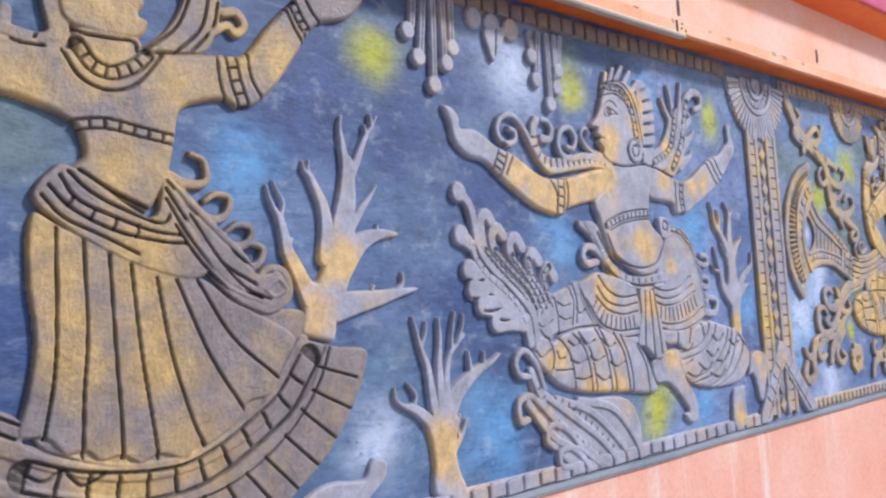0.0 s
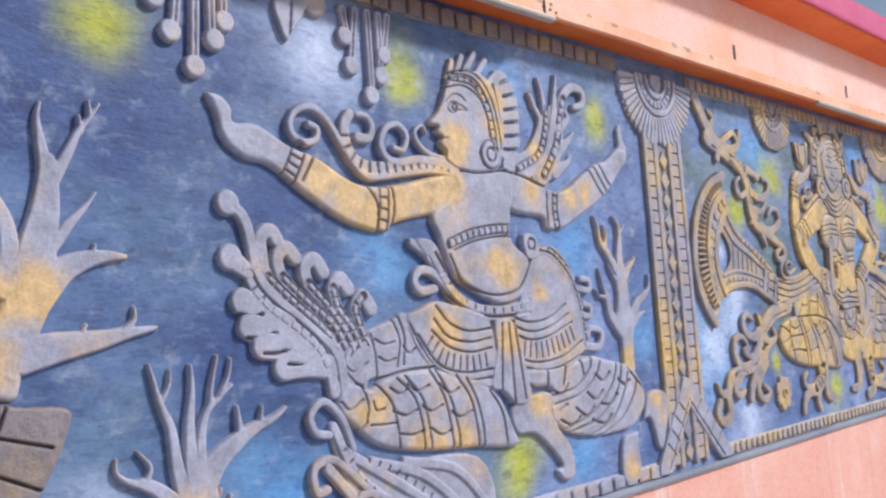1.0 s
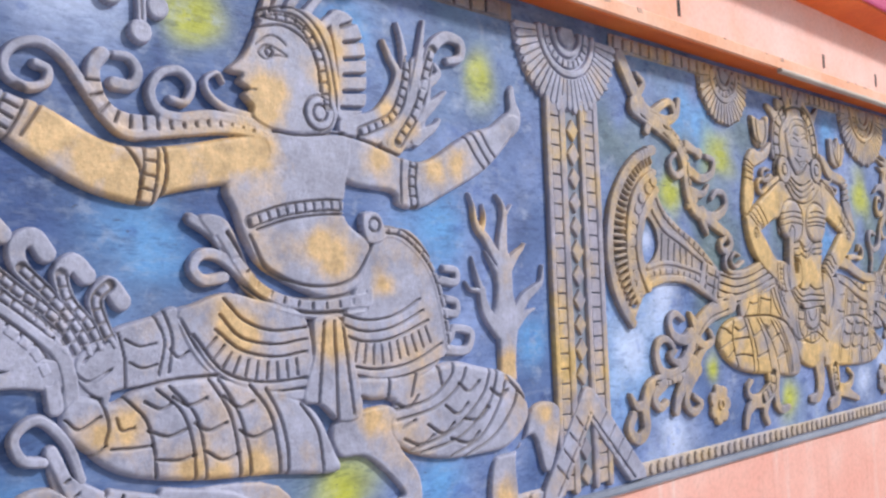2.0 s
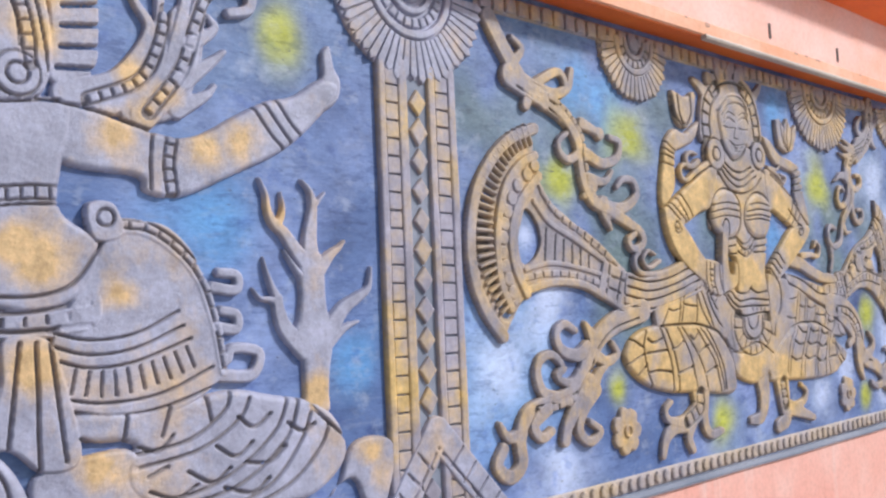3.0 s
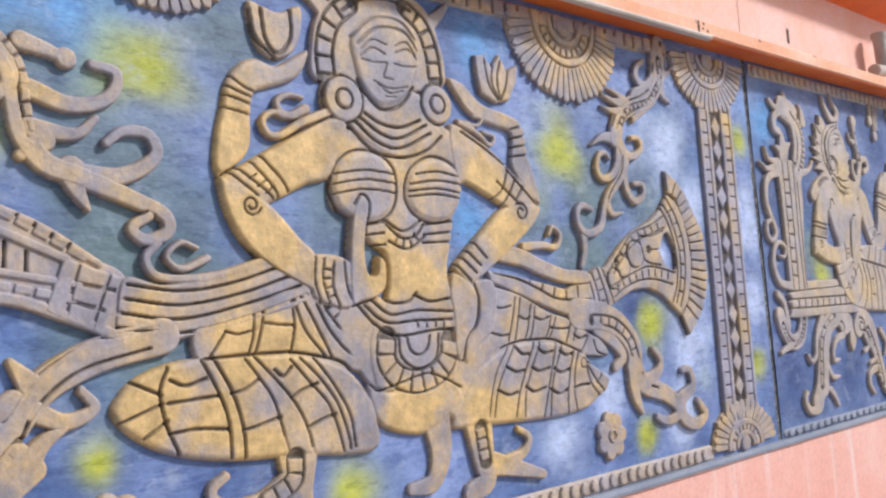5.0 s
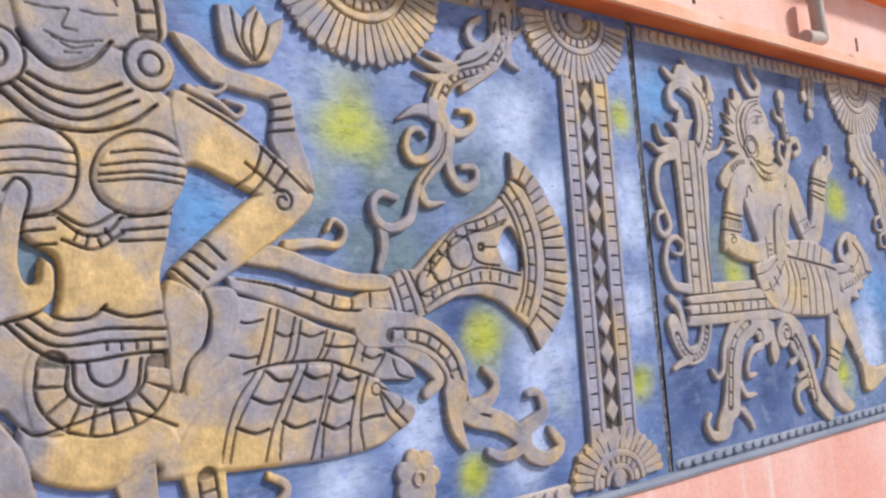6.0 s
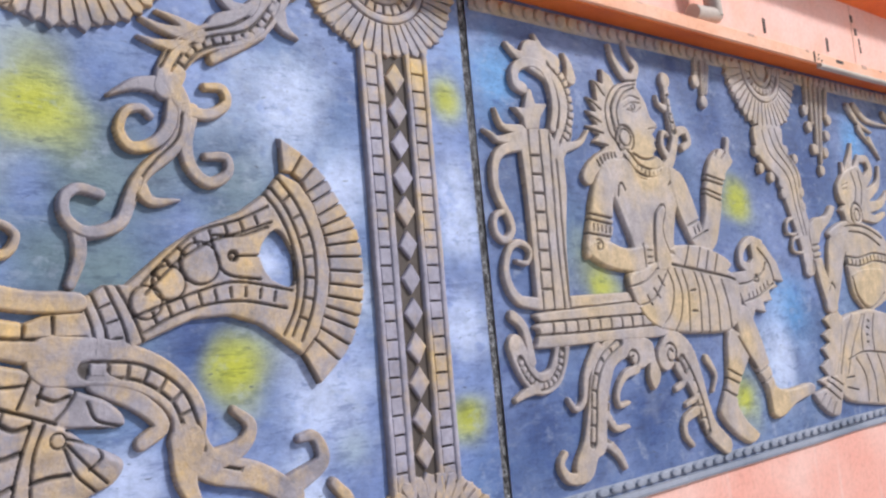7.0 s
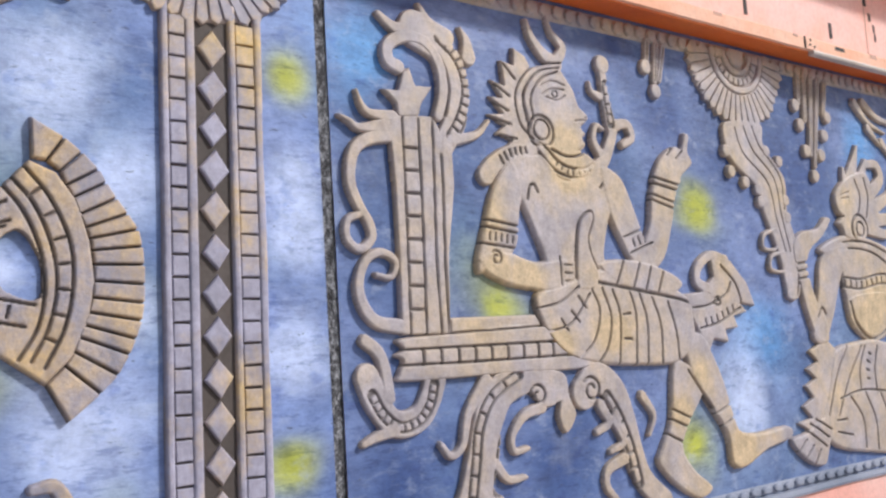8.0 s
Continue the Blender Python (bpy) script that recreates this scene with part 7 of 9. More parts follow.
r.build("leaf", TAN, thing)
r = Relief(7.945, 8.243, 1.884, 2.112)
r.band([(8.035, 2.022), (8.072, 1.974), (8.153, 1.98)], .051, .012, .034)
r.build("leaf", TAN, thing)
r = Relief(7.752, 7.959, 1.661, 1.98)
r.band([(7.869, 1.89), (7.869, 1.823), (7.842, 1.751)], .046, .032, .03)
r.build("leaf", TAN, thing)

# tan relief leaf scroll curling to the lower border
thing = tagged(new("scroll_relief"), "tan relief leaf scroll curling to the lower border", "relief scroll", "scroll reliefs")
r = Relief(5.011, 6.114, .921, 1.698)
r.band([(6.024, 1.585), (5.854, 1.549), (5.717, 1.487), (5.64, 1.401), (5.589, 1.318), (5.499, 1.266), (5.363, 1.25), (5.263, 1.219), (5.222, 1.14), (5.225, 1.051), (5.161, 1.011), (5.101, 1.061), (5.134, 1.117)], .105, .05, .035)
r.rungs([(5.649, 1.343), (5.567, 1.27), (5.428, 1.237), (5.323, 1.232)], .035, .042, .012, .013)
r.cut([(6.009, 1.608), (5.825, 1.578), (5.679, 1.495), (5.609, 1.408)], .013, .014)
r.cut([(5.986, 1.554), (5.803, 1.513), (5.694, 1.438), (5.651, 1.363)], .013, .014)
r.cut([(5.309, 1.226), (5.267, 1.171), (5.254, 1.099)], .011, .014)
r.build("stem", TAN, thing)
r = Relief(5.363, 5.726, 1.333, 1.639)
r.band([(5.636, 1.451), (5.57, 1.423), (5.477, 1.454), (5.453, 1.518), (5.51, 1.549), (5.57, 1.52)], .062, .031, .034)
r.build("curl", TAN, thing)
r = Relief(5.243, 5.594, 1.167, 1.526)
r.band([(5.504, 1.257), (5.372, 1.291), (5.333, 1.362), (5.351, 1.418), (5.421, 1.436), (5.477, 1.39), (5.442, 1.358)], .059, .03, .034)
r.build("curl", TAN, thing)
r = Relief(5.361, 5.695, 1.228, 1.467)
r.band([(5.605, 1.363), (5.532, 1.318), (5.451, 1.345), (5.495, 1.377)], .056, .024, .034)
r.build("curl", TAN, thing)
r = Relief(5.574, 5.921, 1.296, 1.55)
r.band([(5.664, 1.432), (5.756, 1.386), (5.831, 1.412), (5.801, 1.46)], .061, .028, .034)
r.build("curl", TAN, thing)
r = Relief(5.58, 5.845, 1.215, 1.461)
r.band([(5.67, 1.305), (5.703, 1.342), (5.755, 1.371)], .065, .025, .034)
r.build("leaf", TAN, thing)
r = Relief(5.384, 5.731, 1.014, 1.405)
r.band([(5.641, 1.315), (5.558, 1.231), (5.495, 1.16), (5.474, 1.104)], .075, .057, .034)
r.build("leaf", TAN, thing)
r = Relief(5.47, 5.783, .989, 1.369)
r.band([(5.679, 1.279), (5.596, 1.207), (5.56, 1.132), (5.625, 1.079), (5.693, 1.114), (5.632, 1.158)], .063, .031, .034)
r.build("curl", TAN, thing)
r = Relief(5.211, 5.492, 1.039, 1.326)
r.band([(5.383, 1.236), (5.301, 1.182), (5.343, 1.129), (5.402, 1.149)], .062, .036, .034)
r.build("curl", TAN, thing)
r = Relief(5.031, 5.324, 1.062, 1.295)
r.band([(5.234, 1.161), (5.165, 1.152), (5.121, 1.205)], .058, .027, .034)
r.build("curl", TAN, thing)
r = Relief(5.543, 5.768, 1.395, 1.635)
r.band([(5.678, 1.485), (5.633, 1.545)], .069, .027, .034)
r.build("leaf", TAN, thing)

# tan relief leaf scroll beside the seated figure
thing = tagged(new("scroll_relief"), "tan relief leaf scroll beside the seated figure", "relief scroll", "scroll reliefs")
r = Relief(7.698, 8.553, 1.014, 1.65)
r.band([(7.788, 1.56), (7.949, 1.539), (8.067, 1.484), (8.137, 1.397), (8.141, 1.31), (8.197, 1.234), (8.346, 1.18), (8.452, 1.108)], .138, .072, .034)
r.rungs([(7.872, 1.53), (8.007, 1.51), (8.104, 1.443), (8.139, 1.364), (8.155, 1.287)], .042, .052, .013, .012)
r.cut([(8.153, 1.276), (8.231, 1.23), (8.365, 1.183), (8.463, 1.104)], .014, .014)
r.build("stem", TAN, thing)
r = Relief(7.808, 8.151, 1.234, 1.587)
r.band([(7.898, 1.497), (8.006, 1.43), (8.061, 1.365), (8.004, 1.324)], .069, .043, .032)
r.build("curl", TAN, thing)
r = Relief(8.34, 8.731, .929, 1.221)
r.band([(8.43, 1.131), (8.474, 1.055), (8.564, 1.019), (8.641, 1.056), (8.592, 1.121)], .08, .038, .034)
r.build("curl", TAN, thing)
r = Relief(8.179, 8.51, .972, 1.281)
r.band([(8.312, 1.191), (8.42, 1.139), (8.418, 1.077), (8.335, 1.062), (8.269, 1.089)], .07, .036, .034)
r.build("curl", TAN, thing)
r = Relief(8.033, 8.254, 1.029, 1.401)
r.band([(8.131, 1.311), (8.123, 1.204), (8.164, 1.119)], .111, .026, .034)
r.build("leaf", TAN, thing)
r = Relief(8.092, 8.416, 1.154, 1.47)
r.band([(8.182, 1.244), (8.289, 1.272), (8.326, 1.33), (8.277, 1.38)], .074, .028, .034)
r.build("curl", TAN, thing)
r = Relief(8.36, 8.647, 1.05, 1.359)
r.band([(8.45, 1.14), (8.557, 1.191), (8.539, 1.267), (8.485, 1.269)], .073, .029, .034)
r.build("curl", TAN, thing)

# small tan six-petalled relief flower
thing = tagged(new("flower_relief"), "small tan six-petalled relief flower", "relief flower", "flower reliefs")
r = Relief(5.678, 6.058, .903, 1.283)
for k in range(7):
    r.dome(5.868 + .062 * math.cos(k * .898), 1.093 + .066 * math.sin(k * .898), .036, .030, False)
r.dome(5.868, 1.093, .05, .028, False)
r.build("petals", TAN, thing)
r = Relief(5.728, 6.008, .953, 1.233)
r.band(coil(5.868, 1.093, .022, .022, 0, 1), .016, .016, .042)
r.build("eye", TAN, thing)

# small tan six-petalled relief flower
thing = tagged(new("flower_relief"), "small tan six-petalled relief flower", "relief flower", "flower reliefs")
r = Relief(7.75, 8.13, .862, 1.242)
for k in range(7):
    r.dome(7.94 + .062 * math.cos(k * .898), 1.052 + .066 * math.sin(k * .898), .036, .030, False)
r.dome(7.94, 1.052, .05, .028, False)
r.build("petals", TAN, thing)
r = Relief(7.8, 8.08, .912, 1.192)
r.band(coil(7.94, 1.052, .022, .022, 0, 1), .016, .016, .042)
r.build("eye", TAN, thing)

# beige painted relief throne with scrolled back and legs
thing = tagged(new("throne_relief"), "beige painted relief throne with scrolled back and legs", "relief throne")
r = Relief(9.466, 9.903, 1.5, 2.407)
r.slab([(9.556, 2.307), (9.734, 2.317), (9.813, 2.214), (9.813, 2.083), (9.774, 1.853), (9.76, 1.59), (9.565, 1.594), (9.569, 1.851), (9.569, 2.068)], .034, soft=.012, sharp=True)
r.cut([(9.611, 2.303), (9.61, 2.071), (9.606, 1.851), (9.6, 1.596)], .012, .014)
r.cut([(9.675, 2.301), (9.673, 2.074), (9.668, 1.852), (9.661, 1.594)], .012, .014)
r.cut([(9.733, 2.303), (9.726, 2.078), (9.718, 1.853), (9.721, 1.592)], .012, .014)
r.cut([(9.764, 2.275), (9.761, 2.08), (9.753, 1.853), (9.751, 1.59)], .013, .014)
r.rungs([(9.642, 2.275), (9.641, 2.073), (9.637, 1.852), (9.63, 1.599)], .053, .077, .014, .014, rails=False)
r.build("back", BEIGE, thing)
r = Relief(9.45, 9.838, 2.206, 2.564)
r.slab([(9.54, 2.389), (9.603, 2.391), (9.623, 2.456), (9.653, 2.474), (9.674, 2.415), (9.748, 2.419), (9.697, 2.355), (9.68, 2.305), (9.597, 2.296), (9.589, 2.344)], .036, soft=.012, sharp=True)
r.build("finial", BEIGE, thing)
r = Relief(9.356, 9.667, 2.208, 2.461)
r.band([(9.577, 2.298), (9.49, 2.303), (9.46, 2.333), (9.446, 2.371)], .048, .014, .034)
r.build("leaf", BEIGE, thing)
r = Relief(9.29, 9.666, 2.161, 2.374)
r.band([(9.576, 2.272), (9.455, 2.251), (9.415, 2.27), (9.38, 2.284)], .059, .014, .034)
r.build("leaf", BEIGE, thing)
r = Relief(9.298, 9.672, 1.775, 2.329)
r.band([(9.582, 2.239), (9.478, 2.216), (9.422, 2.167), (9.408, 2.077), (9.433, 2.007), (9.47, 1.947), (9.475, 1.899), (9.432, 1.865), (9.388, 1.897), (9.391, 1.953), (9.439, 1.976)], .05, .027, .034)
r.build("scroll", BEIGE, thing)
r = Relief(9.33, 9.661, 1.532, 1.947)
r.band([(9.571, 1.622), (9.48, 1.639), (9.432, 1.693), (9.42, 1.762), (9.451, 1.832), (9.508, 1.857), (9.559, 1.829), (9.541, 1.779), (9.485, 1.786)], .052, .021, .034)
r.build("scroll", BEIGE, thing)
r = Relief(9.453, 10.071, 2.135, 2.786)
r.band([(9.686, 2.61), (9.776, 2.566), (9.837, 2.486), (9.851, 2.388), (9.827, 2.297), (9.781, 2.225)], .136, .088, .034)
r.rungs([(9.785, 2.595), (9.849, 2.545), (9.885, 2.474), (9.887, 2.399), (9.858, 2.32), (9.812, 2.253)], .04, .033, .011, .013)
r.band([(9.543, 2.639), (9.606, 2.601), (9.696, 2.6)], .025, .072, .034)
r.band([(9.708, 2.696), (9.746, 2.64), (9.814, 2.6)], .022, .075, .034)
r.band([(9.879, 2.643), (9.903, 2.602), (9.908, 2.546)], .018, .069, .034)
r.band([(9.811, 2.241), (9.923, 2.271), (9.981, 2.325)], .049, .018, .034)
r.cut([(9.582, 2.578), (9.706, 2.579), (9.784, 2.518), (9.813, 2.423), (9.793, 2.323)], .013, .014)
r.build("crest", BEIGE, thing)
r = Relief(9.482, 9.875, 2.229, 2.666)
r.band([(9.61, 2.468), (9.572, 2.487), (9.575, 2.538), (9.64, 2.576), (9.722, 2.569), (9.778, 2.497), (9.785, 2.4), (9.76, 2.319)], .051, .043, .038)
r.build("scroll", BEIGE, thing)
r = Relief(9.445, 10.496, 1.357, 1.736)
r.slab([(9.552, 1.584), (9.761, 1.594), (10.167, 1.606), (10.406, 1.453), (9.99, 1.447), (9.572, 1.448), (9.544, 1.476), (9.564, 1.514), (9.535, 1.533), (9.566, 1.552)], .036, soft=.014)
r.cut([(9.549, 1.549), (9.875, 1.548), (10.233, 1.547)], .013, .014)
r.cut([(9.546, 1.501), (9.871, 1.496), (10.303, 1.495)], .013, .014)
r.rungs([(9.573, 1.524), (9.873, 1.522), (10.278, 1.521)], .055, .07, .013, .013, rails=False)
r.slab([(9.76, 1.645), (10.139, 1.646), (10.167, 1.598), (9.76, 1.586)], .028, soft=.012, sharp=True)
r.cut([(9.761, 1.594), (9.953, 1.598), (10.167, 1.604)], .011, .014)
r.build("seat", BEIGE, thing)
r = Relief(9.319, 9.776, 1.184, 1.673)
r.band([(9.433, 1.473), (9.461, 1.4), (9.51, 1.336), (9.563, 1.319), (9.625, 1.339), (9.664, 1.392), (9.686, 1.446)], .088, .088, .032)
r.rungs([(9.446, 1.418), (9.482, 1.356), (9.542, 1.312), (9.611, 1.323), (9.658, 1.371), (9.68, 1.435)], .029, .027, .01, .012)
r.band([(9.51, 1.405), (9.496, 1.5), (9.474, 1.55), (9.432, 1.583)], .045, .045, .034)
r.dome(9.425, 1.481, .026, .034, False)
r.band([(9.52, 1.306), (9.458, 1.292), (9.409, 1.274)], .048, .026, .032)
r.build("bracket", BEIGE, thing)
r = Relief(9.524, 10.302, .851, 1.53)
r.band([(10.212, 1.389), (10.051, 1.43), (9.912, 1.355), (9.852, 1.193), (9.806, 1.064), (9.743, .977)], .116, .11, .034)
r.band([(9.8, 1.029), (9.759, .951), (9.66, .949), (9.614, 1.007), (9.643, 1.045)], .072, .03, .034)
r.band([(9.881, 1.067), (9.963, .995), (9.997, .941)], .051, .032, .03)
r.band([(10.172, 1.38), (10.092, 1.433), (9.965, 1.396), (9.903, 1.308), (9.875, 1.2), (9.834, 1.061)], .125, .121, .034)
r.rungs([(10.035, 1.44), (9.914, 1.377), (9.853, 1.285), (9.83, 1.178), (9.806, 1.061)], .032, .067, .013, .013)
r.rungs([(10.084, 1.356), (9.991, 1.296), (9.944, 1.207), (9.912, 1.068)], .035, .069, .013, .013)
r.cut(coil(10.122, 1.364, .014, .045, 120, 1.3), .014, .013)
r.band([(10.139, 1.32), (10.059, 1.303), (9.997, 1.242), (10.002, 1.186), (10.063, 1.19)], .044, .022, .032)
r.band([(9.895, 1.435), (9.814, 1.334), (9.783, 1.232), (9.735, 1.202), (9.697, 1.242)], .049, .024, .032)
r.band([(9.914, 1.155), (9.968, 1.097), (10.044, 1.096)], .043, .021, .032)
r.build("leg", BEIGE, thing)
r = Relief(10.258, 10.831, .85, 1.527)
r.band([(10.348, 1.355), (10.413, 1.407), (10.503, 1.355), (10.552, 1.247), (10.586, 1.118), (10.635, 1.008), (10.741, .919)], .126, .086, .034)
r.cut(coil(10.384, 1.364, .015, .049, 30, 1.3), .015, .013)
r.rungs([(10.461, 1.333), (10.518, 1.246), (10.563, 1.137), (10.597, 1.002)], .038, .065, .015, .013)
r.rungs([(10.534, 1.437), (10.633, 1.345), (10.679, 1.245)], .036, .062, .016, .013)
r.band([(10.431, 1.303), (10.465, 1.238), (10.402, 1.208)], .049, .029, .032)
r.band([(10.496, 1.248), (10.535, 1.161), (10.465, 1.132)], .05, .025, .032)
r.band([(10.534, 1.099), (10.445, 1.069), (10.432, 1.011), (10.48, .957)], .049, .029, .032)
r.band([(10.662, 1.321), (10.717, 1.242), (10.682, 1.17)], .042, .021, .03)
r.build("leg", BEIGE, thing)
r = Relief(10.094, 10.39, 1.13, 1.532)
r.slab([(10.184, 1.442), (10.26, 1.429), (10.274, 1.352), (10.3, 1.28), (10.246, 1.22), (10.211, 1.279), (10.224, 1.356)], .034, soft=.014)
r.build("pendant", BEIGE, thing)

# beige relief of a seated crested figure with crossed ankles
r = Relief(9.795, 11.697, .85, 2.83)
r.slab([(10.118, 2.213), (10.043, 2.234), (10.085, 2.266), (10.008, 2.283), (10.053, 2.316), (9.973, 2.352), (10.046, 2.36), (9.989, 2.419), (10.046, 2.418), (10, 2.482), (10.061, 2.465), (10.053, 2.559), (10.111, 2.547), (10.117, 2.615), (10.175, 2.59), (10.199, 2.551), (10.345, 2.585), (10.373, 2.505), (10.225, 2.243)], .032, soft=.012, sharp=True)
r.cut([(10.063, 2.544), (10.117, 2.493)], .012, .014)
r.cut([(10.019, 2.464), (10.084, 2.426)], .012, .014)
r.cut([(10.003, 2.4), (10.074, 2.372)], .012, .014)
r.cut([(9.993, 2.342), (10.083, 2.323)], .012, .014)
r.cut([(10.029, 2.281), (10.105, 2.272)], .012, .014)
r.band([(10.33, 2.578), (10.262, 2.616), (10.211, 2.673), (10.193, 2.726)], .066, .023, .034)
r.band([(10.328, 2.582), (10.37, 2.65), (10.317, 2.703), (10.296, 2.761)], .057, .018, .034)
r.slab([(10.167, 2.5), (10.234, 2.56), (10.33, 2.574), (10.381, 2.528), (10.412, 2.488), (10.436, 2.429), (10.487, 2.395), (10.459, 2.361), (10.439, 2.346), (10.461, 2.322), (10.444, 2.303), (10.456, 2.277), (10.41, 2.243), (10.337, 2.227), (10.258, 2.239), (10.194, 2.272), (10.158, 2.347), (10.138, 2.429)], .042, soft=.03)
r.cut([(10.351, 2.586), (10.214, 2.557), (10.119, 2.456), (10.124, 2.338), (10.187, 2.279)], .012, .014)
r.cut([(10.338, 2.566), (10.225, 2.533), (10.15, 2.445), (10.16, 2.341)], .012, .014)
r.cut([(10.324, 2.547), (10.237, 2.509), (10.182, 2.434), (10.188, 2.351)], .012, .014)
r.cut(coil(10.223, 2.31, .059, .059, 0, 1), .015, .012)
r.cut(coil(10.224, 2.316, .037, .037, 0, 1), .012, .012)
r.cut([(10.237, 2.483), (10.294, 2.508), (10.357, 2.499)], .01, .008, dark=0.55)
r.cut([(10.24, 2.452), (10.291, 2.477), (10.352, 2.481)], .01, .008, dark=0.55)
r.cut([(10.259, 2.443), (10.316, 2.437), (10.356, 2.459)], .01, .008, dark=0.55)
r.cut([(10.399, 2.366), (10.464, 2.377)], .01, .008, dark=0.55)
r.cut([(10.449, 2.431), (10.485, 2.399), (10.455, 2.383)], .011, .008, dark=0.55)
r.cut(coil(10.303, 2.459, .013, .013, 0, 1), .01, .008)
r.slab([(10.216, 2.263), (10.406, 2.26), (10.493, 2.221), (10.455, 2.16), (10.327, 2.13), (10.257, 2.168), (10.2, 2.22)], .042, soft=.02)
r.cut([(10.202, 2.235), (10.288, 2.165), (10.418, 2.148), (10.54, 2.2)], .015, .014)
r.cut([(10.232, 2.258), (10.311, 2.197), (10.422, 2.183), (10.505, 2.22)], .015, .014)
r.cut([(10.268, 2.248), (10.337, 2.227), (10.412, 2.235), (10.461, 2.269)], .015, .014)
r.rungs([(10.264, 2.21), (10.36, 2.166), (10.483, 2.192)], .023, .031, .01, .01, rails=False)
r.band([(10.42, 2.166), (10.535, 2.213), (10.596, 2.308), (10.623, 2.366), (10.697, 2.385), (10.72, 2.332), (10.667, 2.3)], .071, .035, .036)
r.band([(10.609, 2.358), (10.593, 2.443), (10.584, 2.532), (10.576, 2.595)], .06, .044, .034)
r.rungs([(10.604, 2.376), (10.594, 2.454), (10.588, 2.533)], .03, .038, .011, .012)
r.dome(10.581, 2.614, .041, .036, False)
r.band([(10.539, 2.247), (10.502, 2.304), (10.521, 2.363), (10.557, 2.353)], .043, .021, .034)
r.band([(10.553, 2.483), (10.512, 2.501), (10.503, 2.533)], .038, .016, .032)
r.band([(10.183, 2.237), (10.073, 2.22), (9.993, 2.173), (9.954, 2.131)], .047, .075, .034)
r.rungs([(10.169, 2.234), (10.073, 2.216), (10.004, 2.178)], .038, .026, .012, .012, rails=False)
r.slab([(10.058, 2.198), (10.223, 2.226), (10.329, 2.145), (10.515, 2.205), (10.607, 2.129), (10.553, 1.994), (10.513, 1.863), (10.518, 1.745), (10.147, 1.728), (10.197, 1.818), (10.154, 1.939), (10.098, 2.059)], .036, soft=.03)
r.slab([(10.072, 2.203), (9.976, 2.092), (9.924, 1.952), (9.885, 1.836), (9.895, 1.786), (9.978, 1.817), (10.071, 1.877), (10.098, 1.998), (10.118, 2.101)], .038, soft=.03)
r.slab([(9.885, 1.84), (9.939, 1.778), (10.068, 1.737), (10.271, 1.728), (10.309, 1.844), (10.157, 1.834), (10.033, 1.867), (9.952, 1.875)], .041, soft=.025)
r.cut([(9.936, 1.976), (10.094, 1.954)], .014, .014)
r.cut([(9.926, 1.952), (10.086, 1.929)], .014, .014)
r.cut([(9.904, 1.894), (10.065, 1.877)], .013, .014)
r.rungs([(9.921, 1.923), (10.076, 1.903)], .032, .027, .009, .012, rails=False)
r.cut(coil(9.97, 1.842, .009, .027, 60, 1.2), .011, .01)
r.cut([(10.27, 1.85), (10.269, 1.73)], .012, .014)
r.cut([(10.35, 1.85), (10.343, 1.73)], .012, .014)
r.rungs([(10.31, 1.85), (10.306, 1.732)], .044, .032, .01, .012, rails=False)
r.slab([(10.35, 1.85), (10.371, 1.962), (10.402, 2.006), (10.449, 2.025), (10.458, 1.991), (10.426, 1.926), (10.434, 1.862), (10.473, 1.777), (10.437, 1.731), (10.348, 1.728)], .047, soft=.02)
r.cut([(10.35, 1.85), (10.371, 1.962), (10.402, 2.006), (10.449, 2.025), (10.458, 1.991), (10.426, 1.926), (10.434, 1.862), (10.473, 1.777), (10.437, 1.731), (10.348, 1.728)], .013, .012)
r.cut([(10.135, 2.057), (10.148, 2.102), (10.17, 2.11), (10.187, 2.084)], .014, .014)
r.cut([(10.512, 2.119), (10.539, 2.139), (10.571, 2.094), (10.576, 1.973)], .016, .014)
r.slab([(10.515, 2.205), (10.626, 2.175), (10.68, 2.089), (10.757, 1.911), (10.802, 1.84), (10.679, 1.817), (10.593, 1.93), (10.543, 2.038)], .039, soft=.025)
r.slab([(10.679, 1.817), (10.773, 1.98), (10.822, 2.147), (10.988, 2.18), (10.96, 2.103), (10.922, 1.984), (10.854, 1.845), (10.756, 1.795)], .038, soft=.025)
r.slab([(10.825, 2.147), (10.858, 2.237), (10.918, 2.294), (10.986, 2.323), (11.022, 2.317), (11.046, 2.382), (11.082, 2.375), (11.065, 2.306), (11.087, 2.254), (11.012, 2.196), (10.985, 2.156)], .036, soft=.02)
r.cut([(10.923, 2.278), (10.963, 2.312)], .012, .014)
r.cut([(10.979, 2.27), (11.02, 2.302)], .012, .014)
r.cut([(10.819, 2.183), (10.985, 2.156)], .015, .014)
r.cut([(10.813, 2.158), (10.974, 2.132)], .015, .014)
r.cut([(10.8, 2.113), (10.953, 2.079)], .014, .014)
r.cut([(10.794, 2.09), (10.942, 2.055)], .014, .014)
r.cut([(10.622, 1.931), (10.751, 1.97)], .014, .014)
r.cut([(10.653, 1.869), (10.784, 1.912)], .014, .014)
r.rungs([(10.644, 1.9), (10.767, 1.939)], .038, .03, .011, .011, rails=False)
r.slab([(10.14, 1.714), (10.288, 1.757), (10.47, 1.809), (10.689, 1.794), (10.959, 1.707), (11, 1.614), (10.997, 1.518), (10.885, 1.433), (10.644, 1.434), (10.401, 1.457), (10.261, 1.499), (10.169, 1.594)], .043, soft=.03)
